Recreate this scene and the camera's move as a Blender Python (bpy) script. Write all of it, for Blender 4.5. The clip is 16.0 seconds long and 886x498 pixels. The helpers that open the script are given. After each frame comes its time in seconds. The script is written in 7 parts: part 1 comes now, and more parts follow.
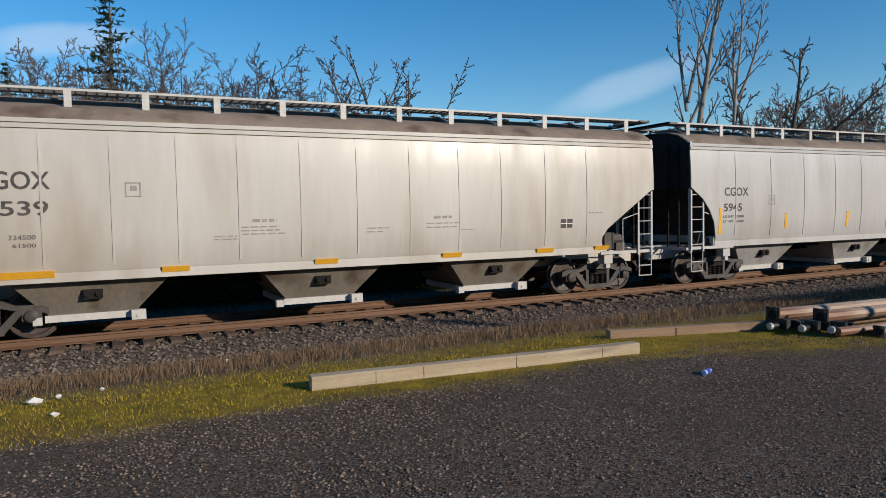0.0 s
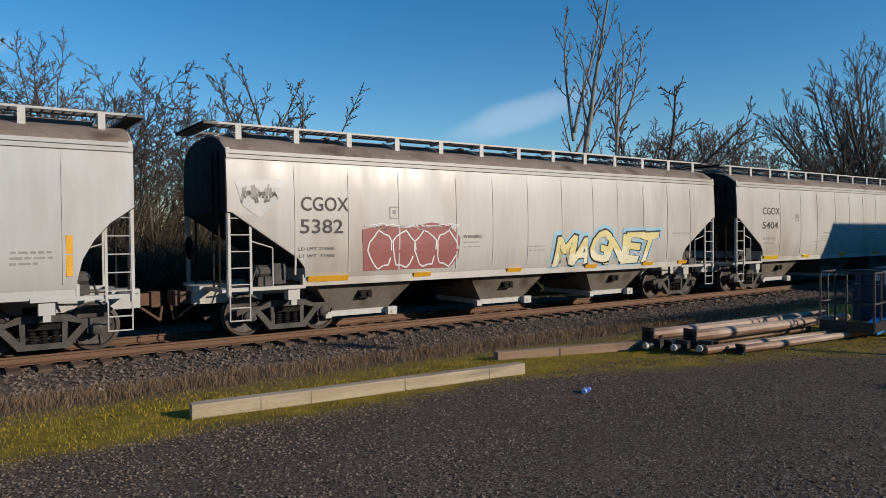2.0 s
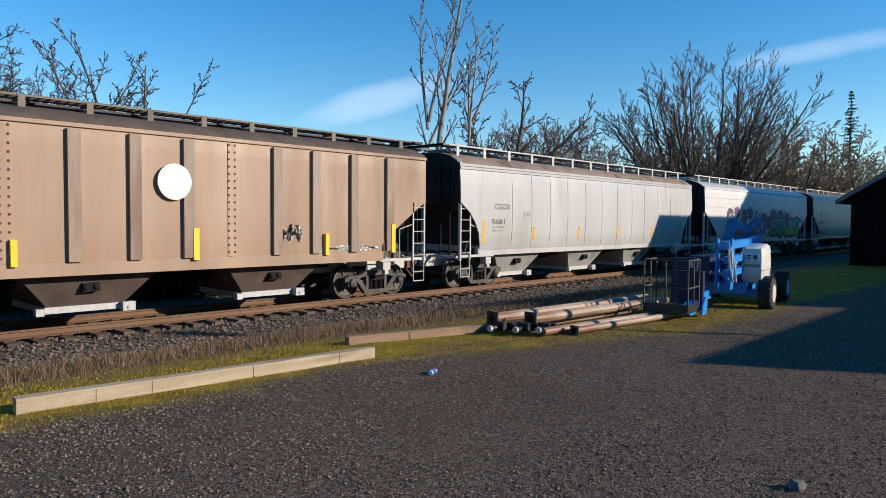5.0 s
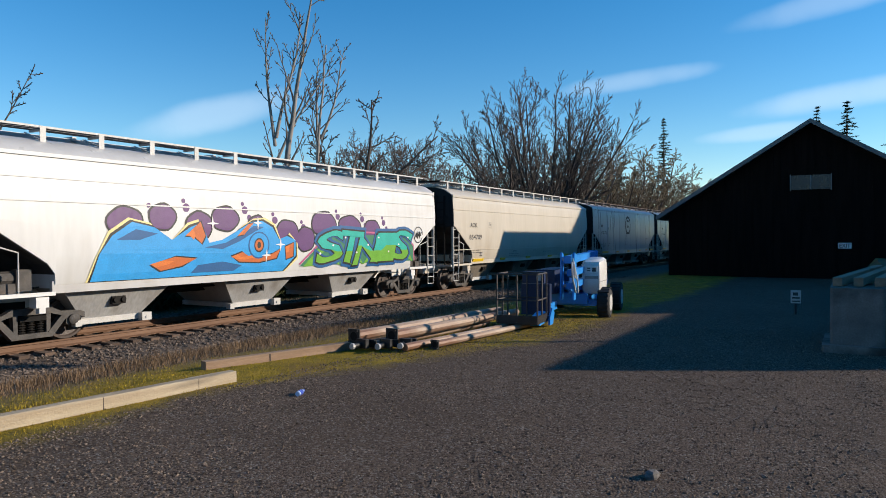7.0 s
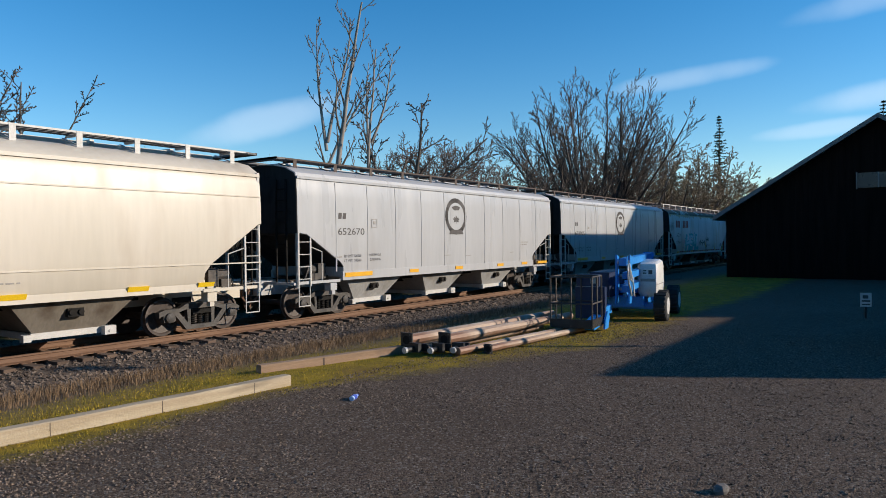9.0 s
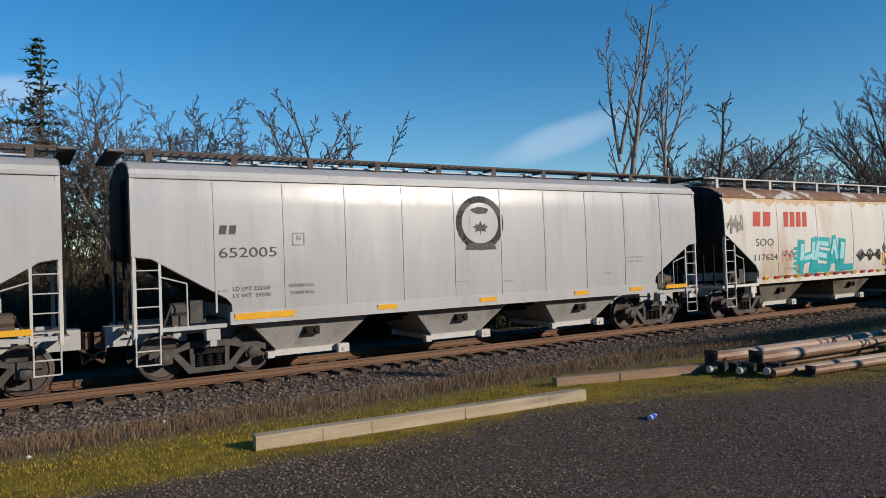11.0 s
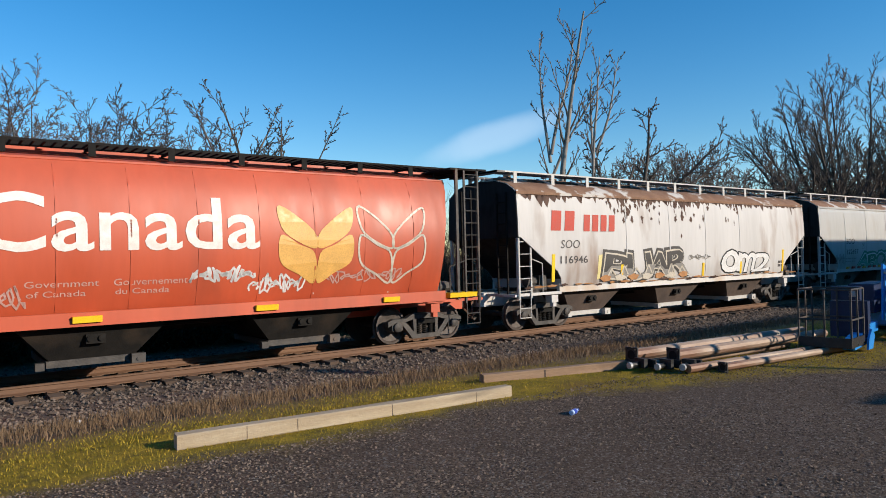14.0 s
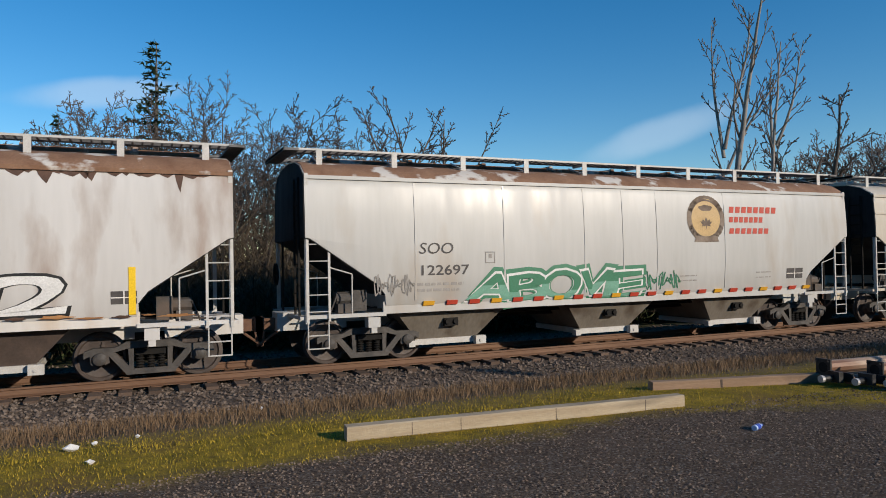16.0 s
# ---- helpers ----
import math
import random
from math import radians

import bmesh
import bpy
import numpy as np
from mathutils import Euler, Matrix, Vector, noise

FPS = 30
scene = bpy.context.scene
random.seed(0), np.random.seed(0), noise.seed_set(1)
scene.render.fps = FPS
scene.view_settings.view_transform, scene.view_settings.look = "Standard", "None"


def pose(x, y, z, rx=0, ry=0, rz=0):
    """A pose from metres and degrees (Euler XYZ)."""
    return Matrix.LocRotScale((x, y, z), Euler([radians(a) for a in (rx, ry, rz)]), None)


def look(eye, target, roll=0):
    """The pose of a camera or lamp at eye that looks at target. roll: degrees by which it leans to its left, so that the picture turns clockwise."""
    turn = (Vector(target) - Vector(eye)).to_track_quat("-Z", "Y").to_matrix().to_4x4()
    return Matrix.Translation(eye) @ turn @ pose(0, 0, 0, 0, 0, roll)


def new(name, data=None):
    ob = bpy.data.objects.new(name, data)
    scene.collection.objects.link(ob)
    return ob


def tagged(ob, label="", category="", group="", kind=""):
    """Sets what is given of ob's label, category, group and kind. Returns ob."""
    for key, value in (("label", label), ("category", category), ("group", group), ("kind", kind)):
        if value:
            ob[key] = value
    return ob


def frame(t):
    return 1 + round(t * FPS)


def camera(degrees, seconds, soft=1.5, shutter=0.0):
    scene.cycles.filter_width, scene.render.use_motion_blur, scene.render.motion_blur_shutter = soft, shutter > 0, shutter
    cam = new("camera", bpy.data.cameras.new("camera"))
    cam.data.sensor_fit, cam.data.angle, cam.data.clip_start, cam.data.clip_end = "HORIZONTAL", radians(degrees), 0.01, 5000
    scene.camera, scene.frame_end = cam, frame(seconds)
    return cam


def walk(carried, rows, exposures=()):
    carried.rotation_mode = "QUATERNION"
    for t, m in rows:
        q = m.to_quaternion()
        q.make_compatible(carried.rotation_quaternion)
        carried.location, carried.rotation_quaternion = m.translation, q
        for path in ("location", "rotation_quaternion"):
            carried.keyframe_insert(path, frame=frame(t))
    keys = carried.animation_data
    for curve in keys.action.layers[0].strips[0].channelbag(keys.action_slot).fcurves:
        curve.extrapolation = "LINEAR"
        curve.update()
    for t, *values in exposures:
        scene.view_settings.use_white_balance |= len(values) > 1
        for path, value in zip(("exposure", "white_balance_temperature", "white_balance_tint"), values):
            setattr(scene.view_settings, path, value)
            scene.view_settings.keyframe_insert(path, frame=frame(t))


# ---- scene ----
cam = camera(64.77, 16.0, soft=0.9)
# seconds, eye, and the turns about x, y, z
ROWS = [
    (0.0, 0.059, 0.071, 1.976, 87.10, 1.11, -26.75),
    (0.5, 0.062, 0.090, 1.988, 87.02, 1.54, -26.58),
    (1.0, 0.085, 0.075, 2.007, 88.49, 1.57, -25.62),
    (1.5, 0.110, -0.000, 1.983, 88.65, 1.27, -30.59),
    (2.0, 0.105, -0.034, 1.986, 88.84, 0.52, -35.18),
    (2.5, 0.098, -0.042, 2.014, 87.96, 0.56, -37.75),
    (3.0, 0.049, -0.107, 1.998, 87.54, 0.69, -38.32),
    (3.5, 0.052, -0.104, 2.005, 87.66, 0.46, -38.16),
    (4.0, 0.041, -0.123, 2.008, 87.70, 0.71, -37.69),
    (4.5, 0.067, -0.156, 2.013, 87.88, 0.19, -39.61),
    (5.0, 0.039, -0.206, 2.001, 87.66, -0.41, -46.95),
    (5.2, 0.021, -0.239, 2.013, 87.31, 0.46, -49.75),
    (7.3, -0.220, -0.035, 1.995, 89.33, -0.71, -60.74),
    (7.5, -0.195, -0.022, 1.993, 89.34, -1.18, -61.34),
    (7.7, -0.172, -0.010, 1.991, 89.18, -0.85, -61.12),
    (8.0, -0.142, 0.006, 1.990, 88.98, -0.53, -60.91),
    (8.2, -0.146, 0.021, 1.995, 88.94, -0.27, -60.25),
    (10.3, -0.072, 0.067, 2.018, 90.99, 1.74, -41.23),
    (10.5, -0.068, 0.068, 2.010, 91.26, 1.93, -38.06),
    (11.0, 0.007, 0.085, 1.999, 91.02, 2.03, -31.52),
    (11.5, 0.027, 0.081, 2.006, 90.48, 1.91, -31.67),
    (12.0, 0.001, 0.069, 2.004, 90.48, 2.08, -33.49),
    (12.5, 0.025, 0.054, 2.010, 90.43, 2.20, -33.25),
    (13.0, 0.036, 0.017, 2.010, 90.22, 1.99, -34.45),
    (13.5, 0.021, 0.018, 1.995, 91.39, 1.55, -36.87),
    (14.0, 0.018, 0.012, 2.004, 90.63, 1.35, -37.01),
    (14.5, -0.006, 0.017, 1.998, 90.24, 1.06, -37.85),
    (15.0, 0.001, 0.043, 1.987, 90.75, 1.55, -35.63),
    (15.5, 0.027, 0.108, 2.002, 90.60, 1.81, -31.09),
    (16.0, 0.050, 0.180, 1.984, 90.98, 0.98, -24.04),
]
# the camera's own brightening and darkening: seconds, stops
EXPOSURES = [(0.0, -0.15), (1.0, -0.1), (1.5, -0.25), (2.0, -0.22), (2.5, 0.02), (3.0, 0.02), (4.0, 0.06), (4.5, 0.2), (5.0, 0.27), (7.5, 0.2), (8.2, 0.18), (10.3, 0.0), (11.0, -0.2), (12.5, -0.14), (13.0, -0.15), (13.5, 0.18), (14.5, 0.15), (15.0, -0.07), (16.0, -0.18)]
walk(cam, [(t, pose(x, y, z, rx, ry, rz)) for t, x, y, z, rx, ry, rz in ROWS], EXPOSURES)

# how far the train has gone along the track: seconds, metres
GONE = [(0, 0.07), (0.5, -7.31), (1, -14.45), (1.5, -21.66), (2, -28.86), (3, -43.47), (3.5, -50.70), (4, -58.05), (4.5, -65.27), (5, -72.64), (7.3, -105.73), (7.5, -108.84), (8, -116.23), (8.2, -119.30), (10.5, -152.26), (11, -159.82), (12, -173.93), (12.5, -181.28), (13.5, -195.25), (14, -202.35), (14.5, -209.21), (15, -216.49), (15.5, -223.43), (16, -230.33)]
RAIL_Z, TRACK_Y = -0.21, 15.91

# ---------------------------------------------------------------- light
world = bpy.data.worlds.new("world")
scene.world = world
world.use_nodes = True
wn, wl = world.node_tree.nodes, world.node_tree.links
SUN_TO = Vector((0.51, -0.86, 0.364)).normalized()
sky = wn.new("ShaderNodeTexSky")
sky.sky_type, sky.sun_disc = "NISHITA", False
sky.sun_elevation = math.asin(SUN_TO.z)
sky.sun_rotation = math.atan2(SUN_TO.x, SUN_TO.y)
sky.altitude, sky.air_density, sky.dust_density, sky.ozone_density = 50, 1.0, 0.0, 3.0
# deep clear blue with a few thin wisps of cirrus
deep = wn.new("ShaderNodeHueSaturation")
deep.inputs["Saturation"].default_value = 1.36
wl.new(sky.outputs["Color"], deep.inputs["Color"])
geo = wn.new("ShaderNodeTexCoord")
cno = wn.new("ShaderNodeTexNoise")
cno.inputs["Scale"].default_value, cno.inputs["Detail"].default_value = 9.0, 5.0
wl.new(geo.outputs["Generated"], cno.inputs["Vector"])
sky_out = deep.outputs["Color"]
# direction, half sizes along, across and up, tilt in degrees, density
WISPS = (((0.648, 0.744, 0.164), 0.125, 0.026, 17, 0.36), ((-0.03, 0.972, 0.218), 0.13, 0.022, 8, 0.4), ((0.984, -0.02, 0.176), 0.16, 0.02, 5, 0.4), ((0.945, 0.255, 0.212), 0.12, 0.016, 6, 0.3), ((0.985, 0.10, 0.135), 0.09, 0.012, 4, 0.35), ((0.97, 0.0, 0.29), 0.15, 0.02, 8, 0.25))
for c, along, up, tilt, dense in WISPS:
    c = Vector(c).normalized()
    side = Vector((c.y, -c.x, 0)).normalized()
    rise = side.cross(c)
    ax = side * math.cos(radians(tilt)) + rise * math.sin(radians(tilt))
    ay = rise * math.cos(radians(tilt)) - side * math.sin(radians(tilt))
    total = None
    for axis, size in ((ax, along), (ay, up)):
        dot = wn.new("ShaderNodeVectorMath")
        dot.operation = "DOT_PRODUCT"
        dot.inputs[1].default_value = axis / size
        wl.new(geo.outputs["Generated"], dot.inputs[0])
        sq = wn.new("ShaderNodeMath")
        sq.operation = "POWER"
        sq.inputs[1].default_value = 2.0
        ab = wn.new("ShaderNodeMath")
        ab.operation = "ABSOLUTE"
        off = wn.new("ShaderNodeMath")
        off.operation = "SUBTRACT"
        off.inputs[1].default_value = c.dot(axis) / size
        wl.new(dot.outputs["Value"], off.inputs[0])
        wl.new(off.outputs["Value"], ab.inputs[0])
        wl.new(ab.outputs["Value"], sq.inputs[0])
        if total is None:
            total = sq.outputs["Value"]
        else:
            add = wn.new("ShaderNodeMath")
            wl.new(total, add.inputs[0])
            wl.new(sq.outputs["Value"], add.inputs[1])
            total = add.outputs["Value"]
    wob = wn.new("ShaderNodeMath")
    wob.operation = "MULTIPLY_ADD"
    wob.inputs[1].default_value, wob.inputs[2].default_value = 1.4, -0.7
    wl.new(cno.outputs["Fac"], wob.inputs[0])
    tot = wn.new("ShaderNodeMath")
    wl.new(total, tot.inputs[0])
    wl.new(wob.outputs["Value"], tot.inputs[1])
    mr = wn.new("ShaderNodeMapRange")
    mr.interpolation_type = "SMOOTHSTEP"
    mr.inputs["From Min"].default_value, mr.inputs["From Max"].default_value = 1.1, 0.0
    mr.inputs["To Min"].default_value, mr.inputs["To Max"].default_value = 0.0, dense
    wl.new(tot.outputs["Value"], mr.inputs["Value"])
    cm = wn.new("ShaderNodeMix")
    cm.data_type = "RGBA"
    cm.inputs["B"].default_value = (4.8, 5.9, 7.0, 1)
    wl.new(mr.outputs["Result"], cm.inputs["Factor"])
    wl.new(sky_out, cm.inputs["A"])
    sky_out = cm.outputs["Result"]
bg = wn["Background"]
bg.inputs["Strength"].default_value = 0.145
wl.new(sky_out, bg.inputs["Color"])
sun_data = bpy.data.lights.new("sun", "SUN")
sun_data.energy, sun_data.angle, sun_data.color = 5.0, radians(0.53), (1.0, 0.875, 0.725)
sun = new("sun", sun_data)
sun.matrix_world = look(SUN_TO * 60, (0, 0, 0))


# ---------------------------------------------------------------- materials
def material(name, colors, rough=0.6, metal=0.0, scale=3.0, stretch=(1, 1, 1), bump=0.2, bump_scale=60.0, spots=None, spot_range=(0.55, 0.7), spot_scale=1.2, spot_stretch=(1, 1, 1), per_piece=0.0, spec=0.5, grain_by=1.0):
    """Two colours mixed by noise, fine grain, optional stains of a third colour, and relief."""
    m = bpy.data.materials.new(name)
    m.use_nodes = True
    n, l = m.node_tree.nodes, m.node_tree.links
    b = n["Principled BSDF"]
    co = n.new("ShaderNodeTexCoord")

    def noise_at(sc, st, detail=5.0, off=0.0):
        mp = n.new("ShaderNodeMapping")
        mp.inputs["Scale"].default_value = st
        mp.inputs["Location"].default_value = (off, off * 0.7, off * 1.3)
        no = n.new("ShaderNodeTexNoise")
        no.inputs["Scale"].default_value, no.inputs["Detail"].default_value = sc, detail
        l.new(co.outputs["Object"], mp.inputs["Vector"])
        l.new(mp.outputs["Vector"], no.inputs["Vector"])
        return no.outputs["Fac"]

    def ranged(sock, lo, hi, a=0.0, c=1.0):
        r = n.new("ShaderNodeMapRange")
        r.inputs["From Min"].default_value, r.inputs["From Max"].default_value = lo, hi
        r.inputs["To Min"].default_value, r.inputs["To Max"].default_value = a, c
        l.new(sock, r.inputs["Value"])
        return r.outputs["Result"]

    def mixed(fac, a, c, blend="MIX"):
        x = n.new("ShaderNodeMix")
        x.data_type, x.blend_type = "RGBA", blend
        if isinstance(fac, float):
            x.inputs["Factor"].default_value = fac
        else:
            l.new(fac, x.inputs["Factor"])
        for key, v in (("A", a), ("B", c)):
            if isinstance(v, tuple):
                x.inputs[key].default_value = (*v, 1)
            else:
                l.new(v, x.inputs[key])
        return x.outputs["Result"]

    col = mixed(ranged(noise_at(scale, stretch), 0.3, 0.7), colors[0], colors[1])
    grain = ranged(noise_at(scale * 12, stretch, 3.0, 5.0), 0.3, 0.7, 1 - 0.14 * grain_by, 1 + 0.1 * grain_by)
    g = n.new("ShaderNodeCombineColor")
    for k in ("Red", "Green", "Blue"):
        l.new(grain, g.inputs[k])
    col = mixed(1.0, col, g.outputs["Color"], "MULTIPLY")
    if spots:
        col = mixed(ranged(noise_at(spot_scale, spot_stretch, 7.0, 11.0), *spot_range), col, spots)
    if per_piece:
        oi = n.new("ShaderNodeObjectInfo")
        hs = n.new("ShaderNodeHueSaturation")
        l.new(ranged(oi.outputs["Random"], 0, 1, 1 - per_piece, 1 + per_piece), hs.inputs["Value"])
        l.new(col, hs.inputs["Color"])
        col = hs.outputs["Color"]
    l.new(col, b.inputs["Base Color"])
    l.new(ranged(noise_at(scale * 3, stretch, 4.0, 2.0), 0.3, 0.7, max(0.05, rough - 0.08), min(1, rough + 0.08)), b.inputs["Roughness"])
    b.inputs["Metallic"].default_value = metal
    b.inputs["Specular IOR Level"].default_value = spec
    if bump:
        bp = n.new("ShaderNodeBump")
        bp.inputs["Strength"].default_value, bp.inputs["Distance"].default_value = bump, 0.02
        l.new(noise_at(bump_scale, (1, 1, 1), 3.0, 3.0), bp.inputs["Height"])
        l.new(bp.outputs["Normal"], b.inputs["Normal"])
    return m


STREAK = (1.0, 1.0, 0.12)


def paint(name, a, b, dirt, lo=0.5, hi=0.75, rough=0.42):
    return material(name, (a, b), rough, 0.0, 0.7, STREAK, 0.03, 9.0, dirt, (lo, hi), 0.9, (1.0, 1.0, 0.3), grain_by=0.3)


M_CGOX = paint("warm_grey_car_paint", (0.504, 0.483, 0.437), (0.437, 0.412, 0.365), (0.319, 0.260, 0.197), 0.52, 0.85)
M_SILVER = paint("silver_grey_car_paint", (0.504, 0.496, 0.479), (0.437, 0.428, 0.412), (0.336, 0.302, 0.260), 0.56, 0.9, 0.35)
M_BROWN = paint("tan_brown_car_paint", (0.370, 0.252, 0.172), (0.277, 0.181, 0.118), (0.185, 0.118, 0.076), 0.52, 0.82, 0.6)
M_WHITE = paint("white_car_paint", (0.655, 0.647, 0.622), (0.588, 0.580, 0.554), (0.420, 0.386, 0.336), 0.6, 0.95)
M_TAN = paint("cream_tan_car_paint", (0.538, 0.483, 0.399), (0.487, 0.437, 0.353), (0.353, 0.286, 0.210), 0.58, 0.9)
M_CPG = paint("pale_grey_car_paint", (0.420, 0.420, 0.420), (0.378, 0.378, 0.378), (0.302, 0.286, 0.269), 0.6, 0.95, 0.32)
M_RUSTW = paint("rust_stained_white_paint", (0.622, 0.596, 0.554), (0.554, 0.529, 0.479), (0.420, 0.252, 0.109), 0.54, 0.80, 0.6)
M_DIRTW = paint("dirty_white_paint", (0.571, 0.554, 0.529), (0.487, 0.470, 0.445), (0.252, 0.168, 0.118), 0.57, 0.74, 0.6)
M_SOOG = paint("dull_grey_white_paint", (0.470, 0.462, 0.437), (0.420, 0.412, 0.386), (0.336, 0.260, 0.185), 0.58, 0.85)
M_RED = paint("faded_orange_red_paint", (0.531, 0.092, 0.036), (0.433, 0.070, 0.026), (0.295, 0.065, 0.032), 0.5, 0.85, 0.5)
# grime plus painted-in shade: the chutes slope inward under the sides
M_CHUTE = material("grimy_shaded_hopper_chute_paint", ((0.181, 0.157, 0.126), (0.133, 0.112, 0.086)), 0.7, 0, 1.6, STREAK, 0.1, 20, (0.073, 0.052, 0.035))
M_CHUTES = material("dusty_grey_hopper_chute_paint", ((0.336, 0.332, 0.319), (0.269, 0.260, 0.248)), 0.6, 0, 1.6, STREAK, 0.1, 20, (0.151, 0.126, 0.101), (0.55, 0.8))
# near-black for the shade between cars, painted in along with some grime
M_ENDSHADE = material("grimy_shade_dark_end_sheet", ((0.022, 0.021, 0.021), (0.045, 0.042, 0.04)), 0.8, 0, 1.5, STREAK, 0.1, 20, (0.014, 0.013, 0.012), spec=0.2)
M_ROOFD = material("dusty_brown_roof", ((0.185, 0.139, 0.101), (0.252, 0.197, 0.151)), 0.8, 0, 2.0, (1, 1, 1), 0.1, 20, (0.101, 0.067, 0.046))
M_ROOFR = material("rusty_roof", ((0.168, 0.084, 0.046), (0.252, 0.143, 0.084)), 0.85, 0, 2.2, (1, 1, 1), 0.15, 25, (0.521, 0.487, 0.437), (0.56, 0.62), 1.5)
M_ROOFK = material("dark_brown_roof", ((0.059, 0.042, 0.034), (0.101, 0.071, 0.055)), 0.8, 0, 2.0, (1, 1, 1), 0.15, 25)
M_BLACK = material("sooty_black_steel", ((0.008, 0.0075, 0.007), (0.016, 0.014, 0.012)), 0.8, 0.0, 4.0, (1, 1, 1), 0.2, 30, (0.03, 0.022, 0.016), spec=0.2)
M_TRUCK = material("grimy_cast_steel", ((0.034, 0.031, 0.029), (0.075, 0.066, 0.058)), 0.65, 0.1, 5.0, (1, 1, 1), 0.3, 30, (0.10, 0.07, 0.05))
M_TREAD = material("worn_wheel_steel", ((0.045, 0.034, 0.029), (0.085, 0.064, 0.054)), 0.6, 0.1, 6.0)
M_LADW = material("off_white_painted_steel", ((0.521, 0.504, 0.470), (0.437, 0.420, 0.386)), 0.5, 0, 5.0)
M_GRATE = material("galvanised_steel", ((0.36, 0.36, 0.36), (0.46, 0.46, 0.46)), 0.5, 0.3, 8.0)
M_WALKG = material("dull_walkway_grating", ((0.10, 0.098, 0.095), (0.17, 0.165, 0.16)), 0.7, 0.2, 8.0)
M_BROWNR = material("grey_brown_side_post_paint", ((0.29, 0.215, 0.16), (0.22, 0.155, 0.11)), 0.6, 0, 1.2, STREAK, 0.05, 12, (0.13, 0.075, 0.045), (0.56, 0.75), 1.1, (1, 1, 0.35))
M_BRAKE = material("rusty_coupler_steel", ((0.10, 0.05, 0.03), (0.16, 0.085, 0.05)), 0.8, 0.2, 8.0)
M_YEL = material("yellow_reflective_tape", ((0.85, 0.56, 0.02), (0.78, 0.50, 0.02)), 0.4, 0, 4.0, bump=0)
M_ORNG = material("amber_reflective_tape", ((0.80, 0.42, 0.03), (0.70, 0.35, 0.03)), 0.45, 0, 4.0, bump=0)
M_REDW = material("red_reflective_tape", ((0.55, 0.07, 0.04), (0.48, 0.06, 0.035)), 0.45, 0, 4.0, bump=0)
M_INK = material("faded_black_lettering", ((0.045, 0.04, 0.038), (0.085, 0.075, 0.07)), 0.7, 0, 9.0, bump=0)
M_INKW = material("chalky_white_lettering", ((0.80, 0.77, 0.72), (0.68, 0.62, 0.56)), 0.7, 0, 9.0, bump=0)
M_INKR = material("faded_red_lettering", ((0.50, 0.055, 0.03), (0.42, 0.07, 0.045)), 0.7, 0, 9.0, bump=0)
M_GREY = material("grey_stencil", ((0.24, 0.22, 0.20), (0.32, 0.30, 0.27)), 0.7, 0, 9.0, bump=0)
M_RUSTP = material("orange_brown_rust_patch", ((0.36, 0.16, 0.06), (0.46, 0.24, 0.10)), 0.85, 0, 5.0)
SPRAY = {k: material("spray_paint_" + k, (c, tuple(0.85 * v for v in c)), 0.5, 0, 3.0, bump=0) for k, c in dict(
    teal=(0.018, 0.378, 0.396), cream=(0.720, 0.612, 0.270), maroon=(0.297, 0.090, 0.081), green=(0.045, 0.198, 0.108), white=(0.720, 0.711, 0.684), black=(0.018, 0.018, 0.018),
    purple=(0.117, 0.045, 0.153), blue=(0.018, 0.198, 0.495), orange=(0.675, 0.180, 0.036), lime=(0.144, 0.378, 0.036), aqua=(0.018, 0.405, 0.324), pink=(0.495, 0.108, 0.225), grey=(0.270, 0.252, 0.225), tan=(0.495, 0.324, 0.126), pale=(0.558, 0.342, 0.288), gold=(0.72, 0.40, 0.10), sky=(0.30, 0.52, 0.66), butter=(0.78, 0.72, 0.50), deepblue=(0.015, 0.10, 0.26), iceblue=(0.36, 0.66, 0.70), charcoal=(0.06, 0.055, 0.05), parchment=(0.58, 0.52, 0.42), mint=(0.16, 0.36, 0.26), sea=(0.02, 0.30, 0.66), rust=(0.52, 0.13, 0.03)).items()}


